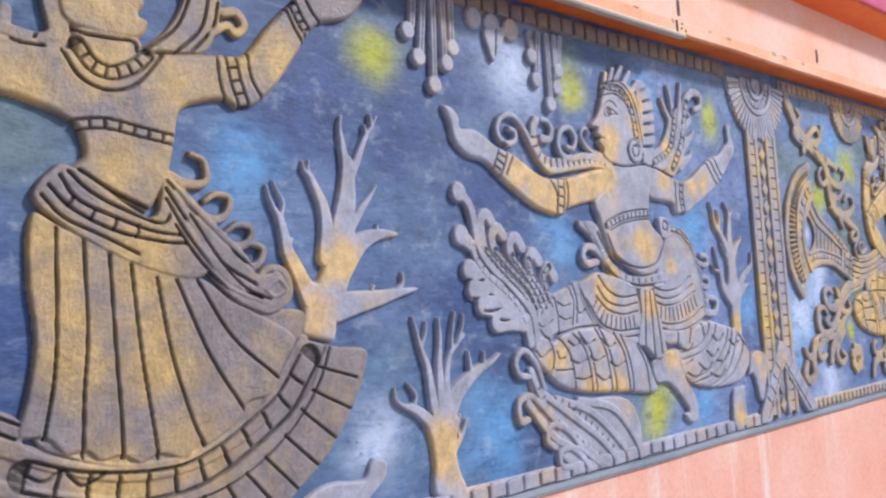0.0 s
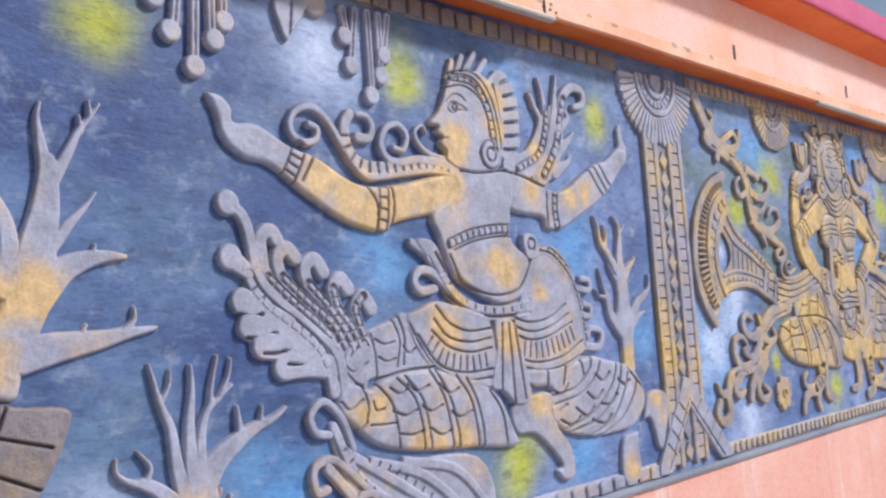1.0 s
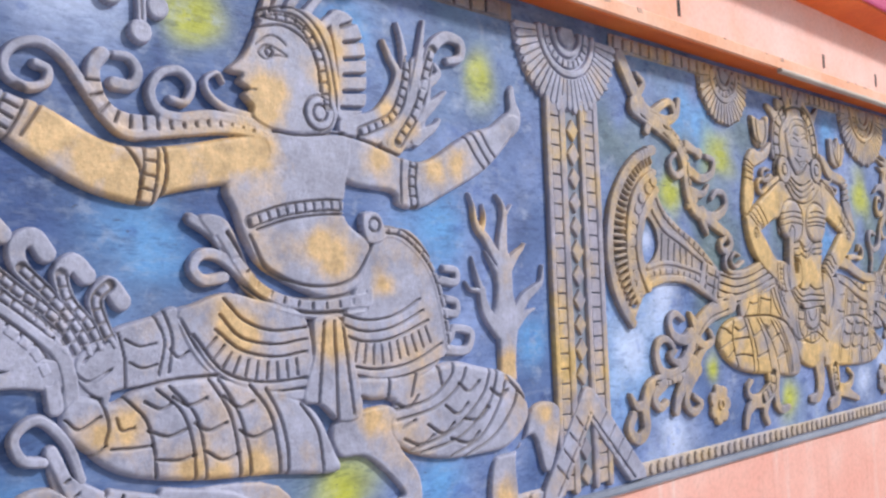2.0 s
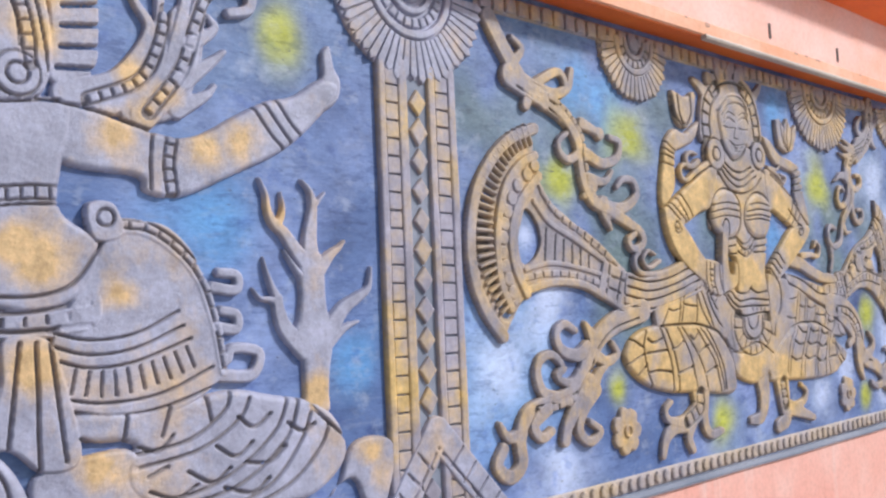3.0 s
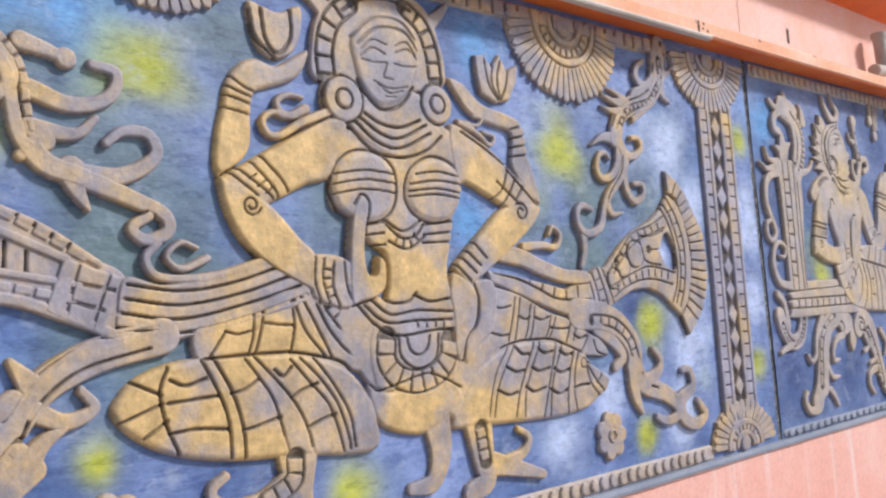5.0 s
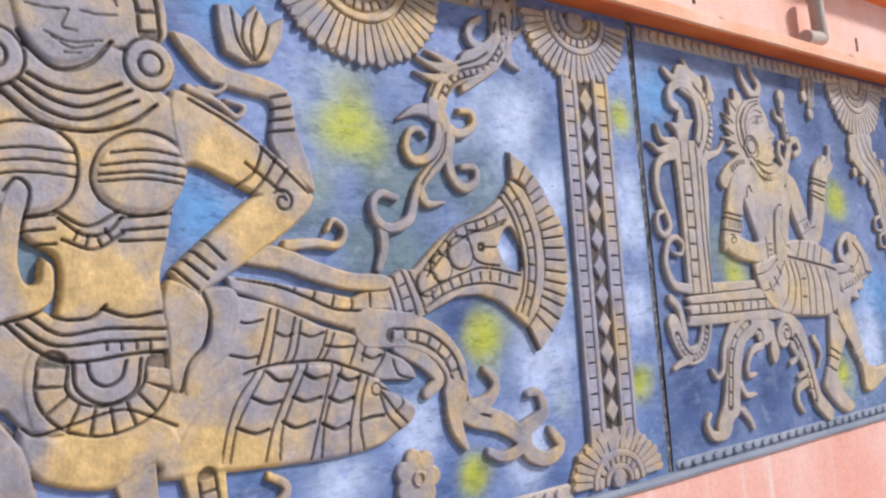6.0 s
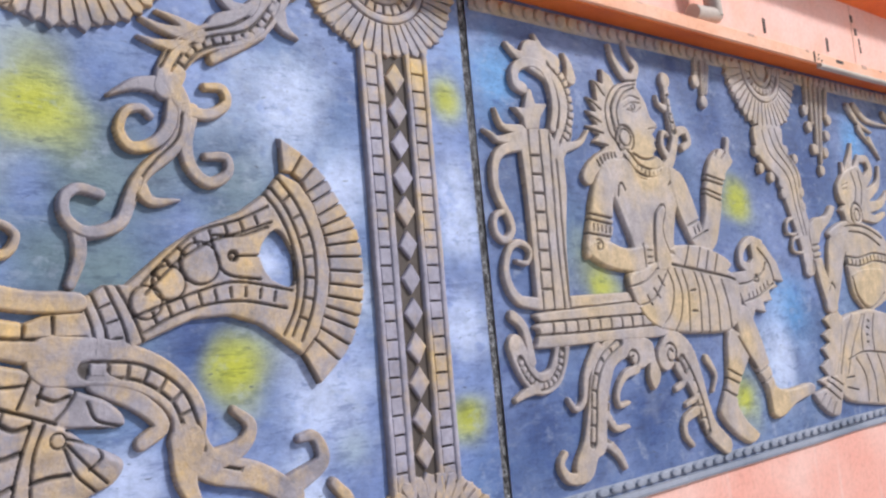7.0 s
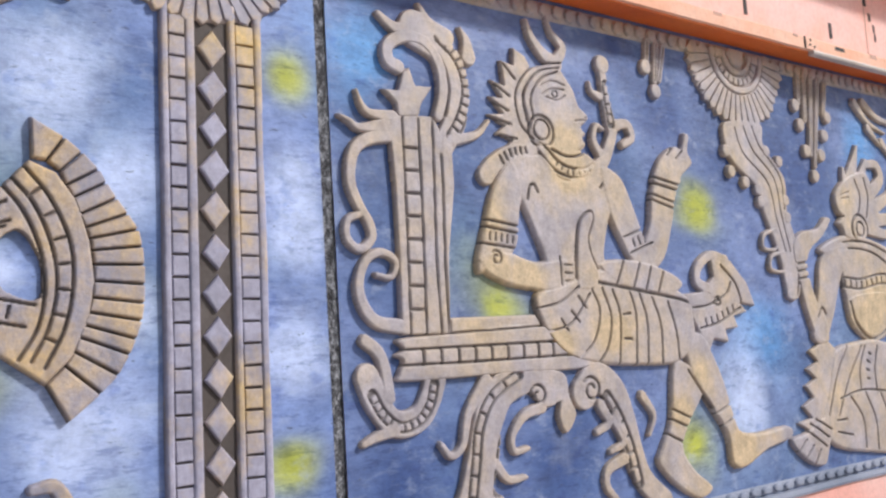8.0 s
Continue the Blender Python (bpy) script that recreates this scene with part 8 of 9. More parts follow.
r.slab([(10.466, 1.82), (10.567, 1.846), (10.734, 1.835), (10.899, 1.788), (10.949, 1.739), (10.846, 1.704), (10.586, 1.742)], .045, soft=.02)
r.cut([(10.604, 1.838), (10.556, 1.749)], .013, .014)
r.cut([(10.694, 1.83), (10.65, 1.737)], .013, .014)
r.cut([(10.758, 1.815), (10.721, 1.728)], .014, .014)
r.cut([(10.83, 1.795), (10.793, 1.718)], .014, .014)
r.cut([(10.458, 1.756), (10.713, 1.717), (10.954, 1.677), (11.067, 1.622)], .019, .014)
r.cut([(10.419, 1.731), (10.452, 1.651), (10.417, 1.547), (10.34, 1.485)], .012, .014)
r.cut([(10.474, 1.735), (10.511, 1.628), (10.486, 1.523), (10.431, 1.459)], .013, .014)
r.cut([(10.529, 1.73), (10.56, 1.626), (10.539, 1.449)], .013, .014)
r.cut([(10.623, 1.725), (10.649, 1.624), (10.632, 1.439)], .013, .014)
r.cut([(10.679, 1.711), (10.711, 1.6), (10.697, 1.437)], .013, .014)
r.cut([(10.75, 1.696), (10.789, 1.587), (10.783, 1.437)], .014, .014)
r.cut([(10.842, 1.677), (10.878, 1.561), (10.886, 1.437)], .014, .014)
r.cut([(10.146, 1.666), (10.253, 1.686), (10.35, 1.74)], .012, .014)
r.cut([(10.17, 1.578), (10.301, 1.609), (10.406, 1.714)], .012, .014)
r.rungs([(10.578, 1.725), (10.601, 1.625), (10.588, 1.446)], .047, .083, .013, .012, rails=False)
r.cut([(10.346, 1.705), (10.382, 1.663)], .012, .014)
r.cut([(10.306, 1.654), (10.342, 1.612)], .012, .014)
r.cut([(10.252, 1.625), (10.282, 1.583)], .012, .014)
r.cut([(10.131, 1.728), (10.141, 1.662), (10.176, 1.585), (10.267, 1.497), (10.4, 1.453)], .016, .014)
r.slab([(10.959, 1.707), (11.069, 1.715), (11.153, 1.776), (11.144, 1.867), (11.281, 1.849), (11.386, 1.751), (11.435, 1.646), (11.324, 1.663), (11.374, 1.623), (11.275, 1.606), (11.299, 1.557), (11.208, 1.551), (11.227, 1.498), (11.126, 1.517), (11.083, 1.458), (11.036, 1.539), (10.989, 1.614)], .036, soft=.012, sharp=True)
r.band([(11.123, 1.724), (11.052, 1.753), (11.061, 1.814), (11.152, 1.867), (11.25, 1.853)], .051, .039, .038)
r.cut(coil(11.168, 1.673, .018, .018, 0, 1), .015, .014)
r.cut([(11.001, 1.649), (11.109, 1.658), (11.231, 1.703), (11.266, 1.751)], .015, .014)
r.cut([(11.039, 1.562), (11.174, 1.586), (11.32, 1.642)], .015, .014)
r.cut([(11.211, 1.824), (11.298, 1.751), (11.332, 1.666)], .016, .014)
r.rungs([(11.041, 1.576), (11.166, 1.605), (11.306, 1.654)], .036, .039, .012, .01, rails=False)
r.slab([(10.936, 1.52), (11.044, 1.543), (11.15, 1.376), (11.216, 1.184), (11.254, 1.129), (11.363, 1.108), (11.595, 1.116), (11.607, 1.059), (11.423, 1.028), (11.261, .975), (11.172, 1), (11.153, 1.121), (11.059, 1.244), (10.953, 1.388)], .04, soft=.025)
r.slab([(10.854, 1.435), (10.97, 1.41), (11.029, 1.315), (10.942, 1.21), (10.875, 1.106), (10.931, 1.012), (11.034, .928), (10.949, .891), (10.813, .958), (10.716, 1.056), (10.744, 1.121), (10.808, 1.222)], .036, soft=.025)
r.cut([(10.826, 1.254), (10.945, 1.205)], .014, .014)
r.cut([(10.808, 1.218), (10.926, 1.171)], .014, .014)
r.cut([(10.78, 1.164), (10.893, 1.111)], .014, .014)
r.cut([(11.068, 1.207), (11.195, 1.246)], .015, .014)
r.cut([(11.105, 1.153), (11.209, 1.189)], .015, .014)
r.cut([(10.937, 1.401), (11.004, 1.317), (11.073, 1.238)], .014, .014)
r.gild([(9.968, 1.798), (10.095, 1.779), (9.961, 1.975), (10.335, 2.163), (10.302, 2.246), (10.257, 1.534), (10.496, 1.567), (11.003, 1.388), (10.871, 1.241), (11.243, 1.045)], .08)
tagged(r.build("throned_figure_relief", BEIGE), "beige relief of a seated crested figure with crossed ankles", "relief figure")

# beige relief of a kneeling attendant with raised arm
r = Relief(11.52, 12.951, .85, 2.533)
r.slab([(12.18, 2.103), (12.169, 2.179), (12.257, 2.255), (12.345, 2.295), (12.485, 2.314), (12.542, 2.213), (12.503, 2.035), (12.387, 1.954), (12.24, 1.964), (12.208, 2.014), (12.172, 2.038), (12.209, 2.071)], .042, soft=.025)
r.band([(12.345, 2.272), (12.396, 2.36), (12.435, 2.443)], .098, .025, .034)
r.band([(12.288, 2.251), (12.28, 2.32)], .06, .024, .034)
r.band([(12.458, 2.291), (12.51, 2.378)], .071, .025, .034)
r.band([(12.516, 2.197), (12.638, 2.285), (12.608, 2.361), (12.505, 2.354)], .085, .042, .036)
r.band([(12.528, 2.124), (12.72, 2.208), (12.775, 2.318)], .086, .034, .034)
r.band([(12.515, 2.065), (12.722, 2.087), (12.861, 2.169)], .086, .034, .034)
r.band([(12.478, 2.02), (12.643, 1.995), (12.768, 2.028)], .076, .034, .034)
r.cut([(12.366, 2.268), (12.401, 2.177), (12.363, 2.074)], .016, .014)
r.cut([(12.456, 2.279), (12.479, 2.181), (12.446, 2.077)], .016, .014)
r.cut([(12.147, 2.068), (12.231, 2.074)], .016, .014)
r.cut([(12.221, 2.179), (12.298, 2.2)], .012, .008, dark=0.55)
r.cut([(12.228, 2.162), (12.292, 2.171)], .012, .008, dark=0.55)
r.dome(12.367, 2.013, .08, .046, False)
r.cut(coil(12.367, 2.013, .072, .072, 0, 1), .02, .013)
r.cut(coil(12.367, 2.013, .036, .036, 0, 1), .016, .013)
r.slab([(11.984, 1.896), (12.094, 1.953), (12.254, 1.985), (12.44, 1.975), (12.707, 1.892), (12.808, 1.683), (12.713, 1.537), (12.409, 1.448), (12.215, 1.539), (12.174, 1.691), (12.145, 1.829)], .036, soft=.025)
r.cut([(12.086, 1.911), (12.247, 1.948), (12.461, 1.941), (12.674, 1.877)], .016, .014)
r.cut([(12.039, 1.878), (12.24, 1.914), (12.452, 1.9), (12.635, 1.832)], .016, .014)
r.rungs([(12.185, 1.746), (12.335, 1.737), (12.533, 1.762), (12.732, 1.743)], .048, .048, .016, .011)
r.slab([(12.205, 1.669), (12.409, 1.702), (12.631, 1.685), (12.612, 1.554), (12.402, 1.468), (12.237, 1.546)], .041, soft=.025)
r.cut([(12.211, 1.649), (12.256, 1.537), (12.401, 1.462), (12.61, 1.546)], .02, .014)
r.gild([(12.382, 1.575), (12.455, 1.659)], .119)
r.slab([(11.766, 1.919), (11.848, 1.987), (11.981, 2.007), (12.066, 2.065), (12.113, 2.05), (12.027, 1.965), (11.918, 1.903), (11.875, 1.828), (11.907, 1.695), (11.987, 1.56), (11.989, 1.469), (11.894, 1.479), (11.826, 1.617), (11.786, 1.775)], .038, soft=.018)
r.slab([(11.861, 1.501), (11.936, 1.694), (11.986, 1.855), (12.133, 1.945), (12.25, 1.914), (12.144, 1.746), (12.056, 1.584), (11.958, 1.46)], .035, soft=.02)
r.cut([(11.773, 1.832), (11.898, 1.846)], .018, .014)
r.cut([(11.781, 1.798), (11.901, 1.812)], .018, .014)
r.cut([(11.789, 1.764), (11.904, 1.777)], .018, .014)
r.cut([(11.915, 1.588), (11.957, 1.627), (11.985, 1.597)], .018, .014)
r.slab([(11.972, 1.481), (11.819, 1.43), (11.88, 1.38), (11.786, 1.35), (11.852, 1.304), (11.763, 1.275), (11.817, 1.219), (11.728, 1.186), (11.791, 1.13), (11.679, 1.115), (11.821, 1.046), (12.017, 1.214), (12.059, 1.423)], .028, soft=.008, sharp=True)
r.slab([(12.028, 1.419), (12.197, 1.454), (12.465, 1.454), (12.784, 1.328), (12.743, .911), (12.141, .938), (11.909, 1.011), (11.855, 1.098), (11.945, 1.245)], .036, soft=.03)
r.slab([(11.61, 1.053), (11.651, .99), (11.752, .928), (11.851, .911), (11.905, .991), (11.973, 1.139), (11.859, 1.123), (11.725, 1.071)], .038, soft=.02)
r.cut([(11.727, 1.081), (11.877, .994)], .014, .014)
r.cut([(11.768, 1.107), (11.903, 1.032)], .014, .014)
r.cut([(11.817, 1.122), (11.929, 1.065)], .014, .014)
r.cut([(11.648, .995), (11.719, 1.041)], .013, .014)
r.cut([(11.704, .959), (11.768, 1.011)], .013, .014)
r.cut([(11.771, .93), (11.819, .985)], .014, .014)
r.cut([(12.143, 1.441), (12.028, 1.318), (11.923, 1.13)], .014, .014)
r.cut([(12.266, 1.435), (12.12, 1.28), (12.008, 1.122)], .015, .014)
r.cut([(12.033, 1.196), (12.253, 1.222), (12.574, 1.186)], .015, .014)
r.cut([(12.124, 1.2), (12.214, 1.09), (12.216, .95)], .015, .014)
r.cut([(12.261, 1.211), (12.328, 1.079), (12.327, .93)], .015, .014)
r.cut([(12.399, 1.205), (12.456, 1.067), (12.455, .915)], .016, .014)
r.cut([(11.984, 1.099), (12.073, 1.098)], .014, .014)
r.cut([(11.983, 1.047), (12.107, 1.021)], .014, .014)
r.cut([(12.298, 1.433), (12.234, 1.332), (12.223, 1.23)], .015, .014)
r.cut([(12.415, 1.428), (12.371, 1.324), (12.369, 1.219)], .016, .014)
r.rungs([(12.356, 1.431), (12.307, 1.328), (12.297, 1.23)], .035, .046, .015, .011, rails=False)
tagged(r.build("attendant_relief", BEIGE), "beige relief of a kneeling attendant with raised arm", "relief figure")

# grey relief tassel with round buds under the border
thing = tagged(new("tassel_relief"), "grey relief tassel with round buds under the border", "relief tassel", "tassel reliefs")
r = Relief(2.042, 2.238, 2.523, 2.825)
r.band([(2.148, 2.735), (2.132, 2.613)], .036, .034, .03)
r.cut([(2.148, 2.735), (2.132, 2.613)], .008, .008)
r.build("strand", MAUVE, thing)
r = Relief(2.079, 2.29, 2.421, 2.83)
r.band([(2.2, 2.746), (2.169, 2.511)], .036, .034, .03)
r.cut([(2.2, 2.746), (2.169, 2.511)], .008, .008)
r.build("strand", MAUVE, thing)
r = Relief(2.141, 2.338, 2.332, 2.83)
r.band([(2.248, 2.755), (2.231, 2.422)], .036, .034, .03)
r.cut([(2.248, 2.755), (2.231, 2.422)], .008, .008)
r.build("strand", MAUVE, thing)
r = Relief(2.202, 2.385, 2.418, 2.83)
r.band([(2.295, 2.742), (2.292, 2.508)], .036, .034, .03)
r.cut([(2.295, 2.742), (2.292, 2.508)], .008, .008)
r.build("strand", MAUVE, thing)
r = Relief(2.245, 2.43, 2.492, 2.83)
r.band([(2.34, 2.74), (2.335, 2.582)], .036, .034, .03)
r.cut([(2.34, 2.74), (2.335, 2.582)], .008, .008)
r.build("strand", MAUVE, thing)
r = Relief(2.018, 2.198, 2.497, 2.677)
r.dome(2.108, 2.587, .036, .034, False)
r.build("bud", MAUVE, thing)
r = Relief(2.066, 2.246, 2.404, 2.584)
r.dome(2.156, 2.494, .036, .034, False)
r.build("bud", MAUVE, thing)
r = Relief(2.139, 2.319, 2.31, 2.49)
r.dome(2.229, 2.4, .036, .034, False)
r.build("bud", MAUVE, thing)
r = Relief(2.21, 2.39, 2.403, 2.583)
r.dome(2.3, 2.493, .036, .034, False)
r.build("bud", MAUVE, thing)
r = Relief(2.246, 2.426, 2.467, 2.647)
r.dome(2.336, 2.557, .036, .034, False)
r.build("bud", MAUVE, thing)

# grey relief tassel with round buds under the border
thing = tagged(new("tassel_relief"), "grey relief tassel with round buds under the border", "relief tassel", "tassel reliefs")
r = Relief(2.711, 2.904, 2.521, 2.785)
r.band([(2.801, 2.695), (2.814, 2.611)], .036, .034, .03)
r.cut([(2.801, 2.695), (2.814, 2.611)], .008, .008)
r.build("strand", MAUVE, thing)
r = Relief(2.74, 2.947, 2.425, 2.79)
r.band([(2.857, 2.7), (2.83, 2.515)], .036, .034, .03)
r.cut([(2.857, 2.7), (2.83, 2.515)], .008, .008)
r.build("strand", MAUVE, thing)
r = Relief(2.824, 3.005, 2.35, 2.792)
r.band([(2.914, 2.702), (2.915, 2.44)], .036, .034, .03)
r.cut([(2.914, 2.702), (2.915, 2.44)], .008, .008)
r.build("strand", MAUVE, thing)
r = Relief(2.871, 3.054, 2.418, 2.793)
r.band([(2.964, 2.703), (2.961, 2.508)], .036, .034, .03)
r.cut([(2.964, 2.703), (2.961, 2.508)], .008, .008)
r.build("strand", MAUVE, thing)
r = Relief(2.892, 3.097, 2.497, 2.795)
r.band([(3.007, 2.705), (2.982, 2.587)], .036, .034, .03)
r.cut([(3.007, 2.705), (2.982, 2.587)], .008, .008)
r.build("strand", MAUVE, thing)
r = Relief(2.716, 2.896, 2.508, 2.688)
r.dome(2.806, 2.598, .036, .034, False)
r.build("bud", MAUVE, thing)
r = Relief(2.738, 2.918, 2.408, 2.588)
r.dome(2.828, 2.498, .036, .034, False)
r.build("bud", MAUVE, thing)
r = Relief(2.821, 3.001, 2.315, 2.495)
r.dome(2.911, 2.405, .036, .034, False)
r.build("bud", MAUVE, thing)
r = Relief(2.872, 3.052, 2.393, 2.573)
r.dome(2.962, 2.483, .036, .034, False)
r.build("bud", MAUVE, thing)
r = Relief(2.889, 3.069, 2.469, 2.649)
r.dome(2.979, 2.559, .036, .034, False)
r.build("bud", MAUVE, thing)

# small grey hanging relief leaf under the border
r = Relief(2.377, 2.776, 2.445, 2.791)
r.slab([(2.522, 2.666), (2.649, 2.693), (2.632, 2.627), (2.584, 2.561), (2.565, 2.535), (2.539, 2.572)], .032, soft=.015)
r.dome(2.467, 2.701, .047, .03, False)
r.dome(2.571, 2.693, .049, .03, False)
r.dome(2.686, 2.69, .05, .03, False)
r.cut([(2.589, 2.673), (2.577, 2.56)], .011, .014)
tagged(r.build("leaf_relief", MAUVE), "small grey hanging relief leaf under the border", "relief leaf")

# small beige relief tassel under the border
thing = tagged(new("tassel_relief"), "small beige relief tassel under the border", "relief tassel", "tassel reliefs")
r = Relief(10.76, 10.956, 2.561, 2.83)
r.band([(10.866, 2.756), (10.85, 2.651)], .036, .034, .03)
r.cut([(10.866, 2.756), (10.85, 2.651)], .008, .008)
r.build("strand", BEIGE, thing)
r = Relief(10.804, 11.013, 2.499, 2.83)
r.band([(10.923, 2.753), (10.894, 2.589)], .036, .034, .03)
r.cut([(10.923, 2.753), (10.894, 2.589)], .008, .008)
r.build("strand", BEIGE, thing)
r = Relief(10.834, 11.054, 2.508, 2.83)
r.band([(10.964, 2.742), (10.924, 2.598)], .036, .034, .03)
r.cut([(10.964, 2.742), (10.924, 2.598)], .008, .008)
r.build("strand", BEIGE, thing)
r = Relief(10.752, 10.932, 2.552, 2.732)
r.dome(10.842, 2.642, .034, .034, False)
r.build("bud", BEIGE, thing)
r = Relief(10.804, 10.984, 2.455, 2.635)
r.dome(10.894, 2.545, .034, .034, False)
r.build("bud", BEIGE, thing)

# beige relief tassel with pointed buds under the border
thing = tagged(new("tassel_relief"), "beige relief tassel with pointed buds under the border", "relief tassel", "tassel reliefs")
r = Relief(11.859, 12.057, 2.529, 2.83)
r.band([(11.967, 2.77), (11.949, 2.619)], .036, .034, .03)
r.cut([(11.967, 2.77), (11.949, 2.619)], .008, .008)
r.build("strand", BEIGE, thing)
r = Relief(11.9, 12.111, 2.448, 2.83)
r.band([(12.021, 2.772), (11.99, 2.538)], .036, .034, .03)
r.cut([(12.021, 2.772), (11.99, 2.538)], .008, .008)
r.build("strand", BEIGE, thing)
r = Relief(11.921, 12.172, 2.28, 2.83)
r.band([(12.082, 2.774), (12.011, 2.37)], .036, .034, .03)
r.cut([(12.082, 2.774), (12.011, 2.37)], .008, .008)
r.build("strand", BEIGE, thing)
r = Relief(11.949, 12.232, 2.225, 2.83)
r.band([(12.142, 2.771), (12.039, 2.315)], .036, .034, .03)
r.cut([(12.142, 2.771), (12.039, 2.315)], .008, .008)
r.build("strand", BEIGE, thing)
r = Relief(12.071, 12.298, 2.496, 2.83)
r.band([(12.208, 2.768), (12.161, 2.586)], .036, .034, .03)
r.cut([(12.208, 2.768), (12.161, 2.586)], .008, .008)
r.build("strand", BEIGE, thing)
r = Relief(11.826, 12.006, 2.513, 2.693)
r.dome(11.916, 2.603, .034, .034, False)
r.build("bud", BEIGE, thing)
r = Relief(11.855, 12.035, 2.42, 2.6)
r.dome(11.945, 2.51, .034, .034, False)
r.build("bud", BEIGE, thing)
r = Relief(11.885, 12.065, 2.294, 2.474)
r.dome(11.975, 2.384, .034, .034, False)
r.build("bud", BEIGE, thing)
r = Relief(11.937, 12.117, 2.174, 2.354)
r.dome(12.027, 2.264, .034, .034, False)
r.build("bud", BEIGE, thing)
r = Relief(12.012, 12.192, 2.282, 2.462)
r.dome(12.102, 2.372, .034, .034, False)
r.build("bud", BEIGE, thing)
r = Relief(12.056, 12.236, 2.384, 2.564)
r.dome(12.146, 2.474, .034, .034, False)
r.build("bud", BEIGE, thing)
r = Relief(12.099, 12.279, 2.481, 2.661)
r.dome(12.189, 2.571, .034, .034, False)
r.build("bud", BEIGE, thing)

# beige beaded relief garland hanging below a rosette
thing = tagged(new("garland_relief"), "beige beaded relief garland hanging below a rosette", "relief garland")
r = Relief(11.244, 11.897, 1.59, 2.573)
r.slab([(11.34, 2.462), (11.606, 2.483), (11.621, 2.377), (11.759, 2.239), (11.758, 2.077), (11.807, 1.918), (11.764, 1.68), (11.694, 1.693), (11.658, 1.863), (11.568, 2.069), (11.526, 2.184), (11.394, 2.266), (11.334, 2.338)], .032)
r.cut([(11.406, 2.443), (11.456, 2.328), (11.618, 2.208), (11.66, 2.047), (11.709, 1.89)], .009, .012)
r.cut([(11.472, 2.455), (11.528, 2.35), (11.671, 2.228), (11.701, 2.07), (11.745, 1.89)], .009, .012)
r.cut([(11.537, 2.462), (11.584, 2.371), (11.719, 2.242), (11.732, 2.087)], .009, .012)
r.build("hanging_spray", BEIGE, thing)
r = Relief(11.267, 11.447, 2.152, 2.332)
r.dome(11.357, 2.242, .03, .034, False)
r.build("bud", BEIGE, thing)
r = Relief(11.366, 11.546, 2.108, 2.288)
r.dome(11.456, 2.198, .03, .034, False)
r.build("bud", BEIGE, thing)
r = Relief(11.455, 11.635, 2.082, 2.262)
r.dome(11.545, 2.172, .03, .034, False)
r.build("bud", BEIGE, thing)
r = Relief(11.243, 11.423, 2.243, 2.423)
r.dome(11.333, 2.333, .03, .034, False)
r.build("bud", BEIGE, thing)
r = Relief(11.544, 11.724, 2.264, 2.444)
r.dome(11.634, 2.354, .03, .034, False)
r.build("bud", BEIGE, thing)
r = Relief(11.639, 11.819, 2.223, 2.403)
r.dome(11.729, 2.313, .03, .034, False)
r.build("bud", BEIGE, thing)
r = Relief(11.66, 11.84, 2.041, 2.221)
r.dome(11.75, 2.131, .03, .034, False)
r.build("bud", BEIGE, thing)
r = Relief(11.662, 11.842, 1.96, 2.14)
r.dome(11.752, 2.05, .03, .034, False)
r.build("bud", BEIGE, thing)
r = Relief(11.465, 11.645, 2.025, 2.205)
r.dome(11.555, 2.115, .03, .034, False)
r.build("bud", BEIGE, thing)
r = Relief(11.454, 11.747, 1.809, 2.083)
r.band([(11.649, 1.993), (11.556, 1.964), (11.544, 1.907), (11.63, 1.899), (11.657, 1.941)], .026, .018, .034)
r.build("curl", BEIGE, thing)
r = Relief(11.495, 11.781, 1.71, 1.979)
r.band([(11.691, 1.889), (11.597, 1.867), (11.585, 1.81), (11.681, 1.8), (11.69, 1.842)], .026, .018, .034)
r.build("curl", BEIGE, thing)
r = Relief(11.604, 11.884, 1.59, 1.875)
r.band([(11.723, 1.785), (11.694, 1.693), (11.764, 1.68), (11.794, 1.732)], .026, .018, .034)
r.build("curl", BEIGE, thing)

# beige relief leaf spray near the top border
thing = tagged(new("leaf_spray_relief"), "beige relief leaf spray near the top border", "relief spray")
r = Relief(12.377, 12.838, 2.452, 2.771)
r.band([(12.467, 2.681), (12.585, 2.587), (12.748, 2.542)], .05, .016, .032)
r.build("leaf", BEIGE, thing)
r = Relief(12.464, 13.101, 2.51, 2.782)
r.band([(12.554, 2.692), (12.708, 2.616), (13.011, 2.6)], .05, .016, .032)
r.build("leaf", BEIGE, thing)
r = Relief(12.487, 12.773, 2.383, 2.646)
r.band([(12.577, 2.556), (12.683, 2.473)], .05, .016, .032)
r.build("leaf", BEIGE, thing)
r = Relief(12.615, 12.915, 2.286, 2.581)
r.band([(12.705, 2.491), (12.825, 2.376)], .05, .016, .032)
r.build("leaf", BEIGE, thing)
r = Relief(12.879, 13.336, 2.418, 2.767)
r.band([(12.969, 2.677), (13.246, 2.508)], .05, .016, .032)
r.build("leaf", BEIGE, thing)

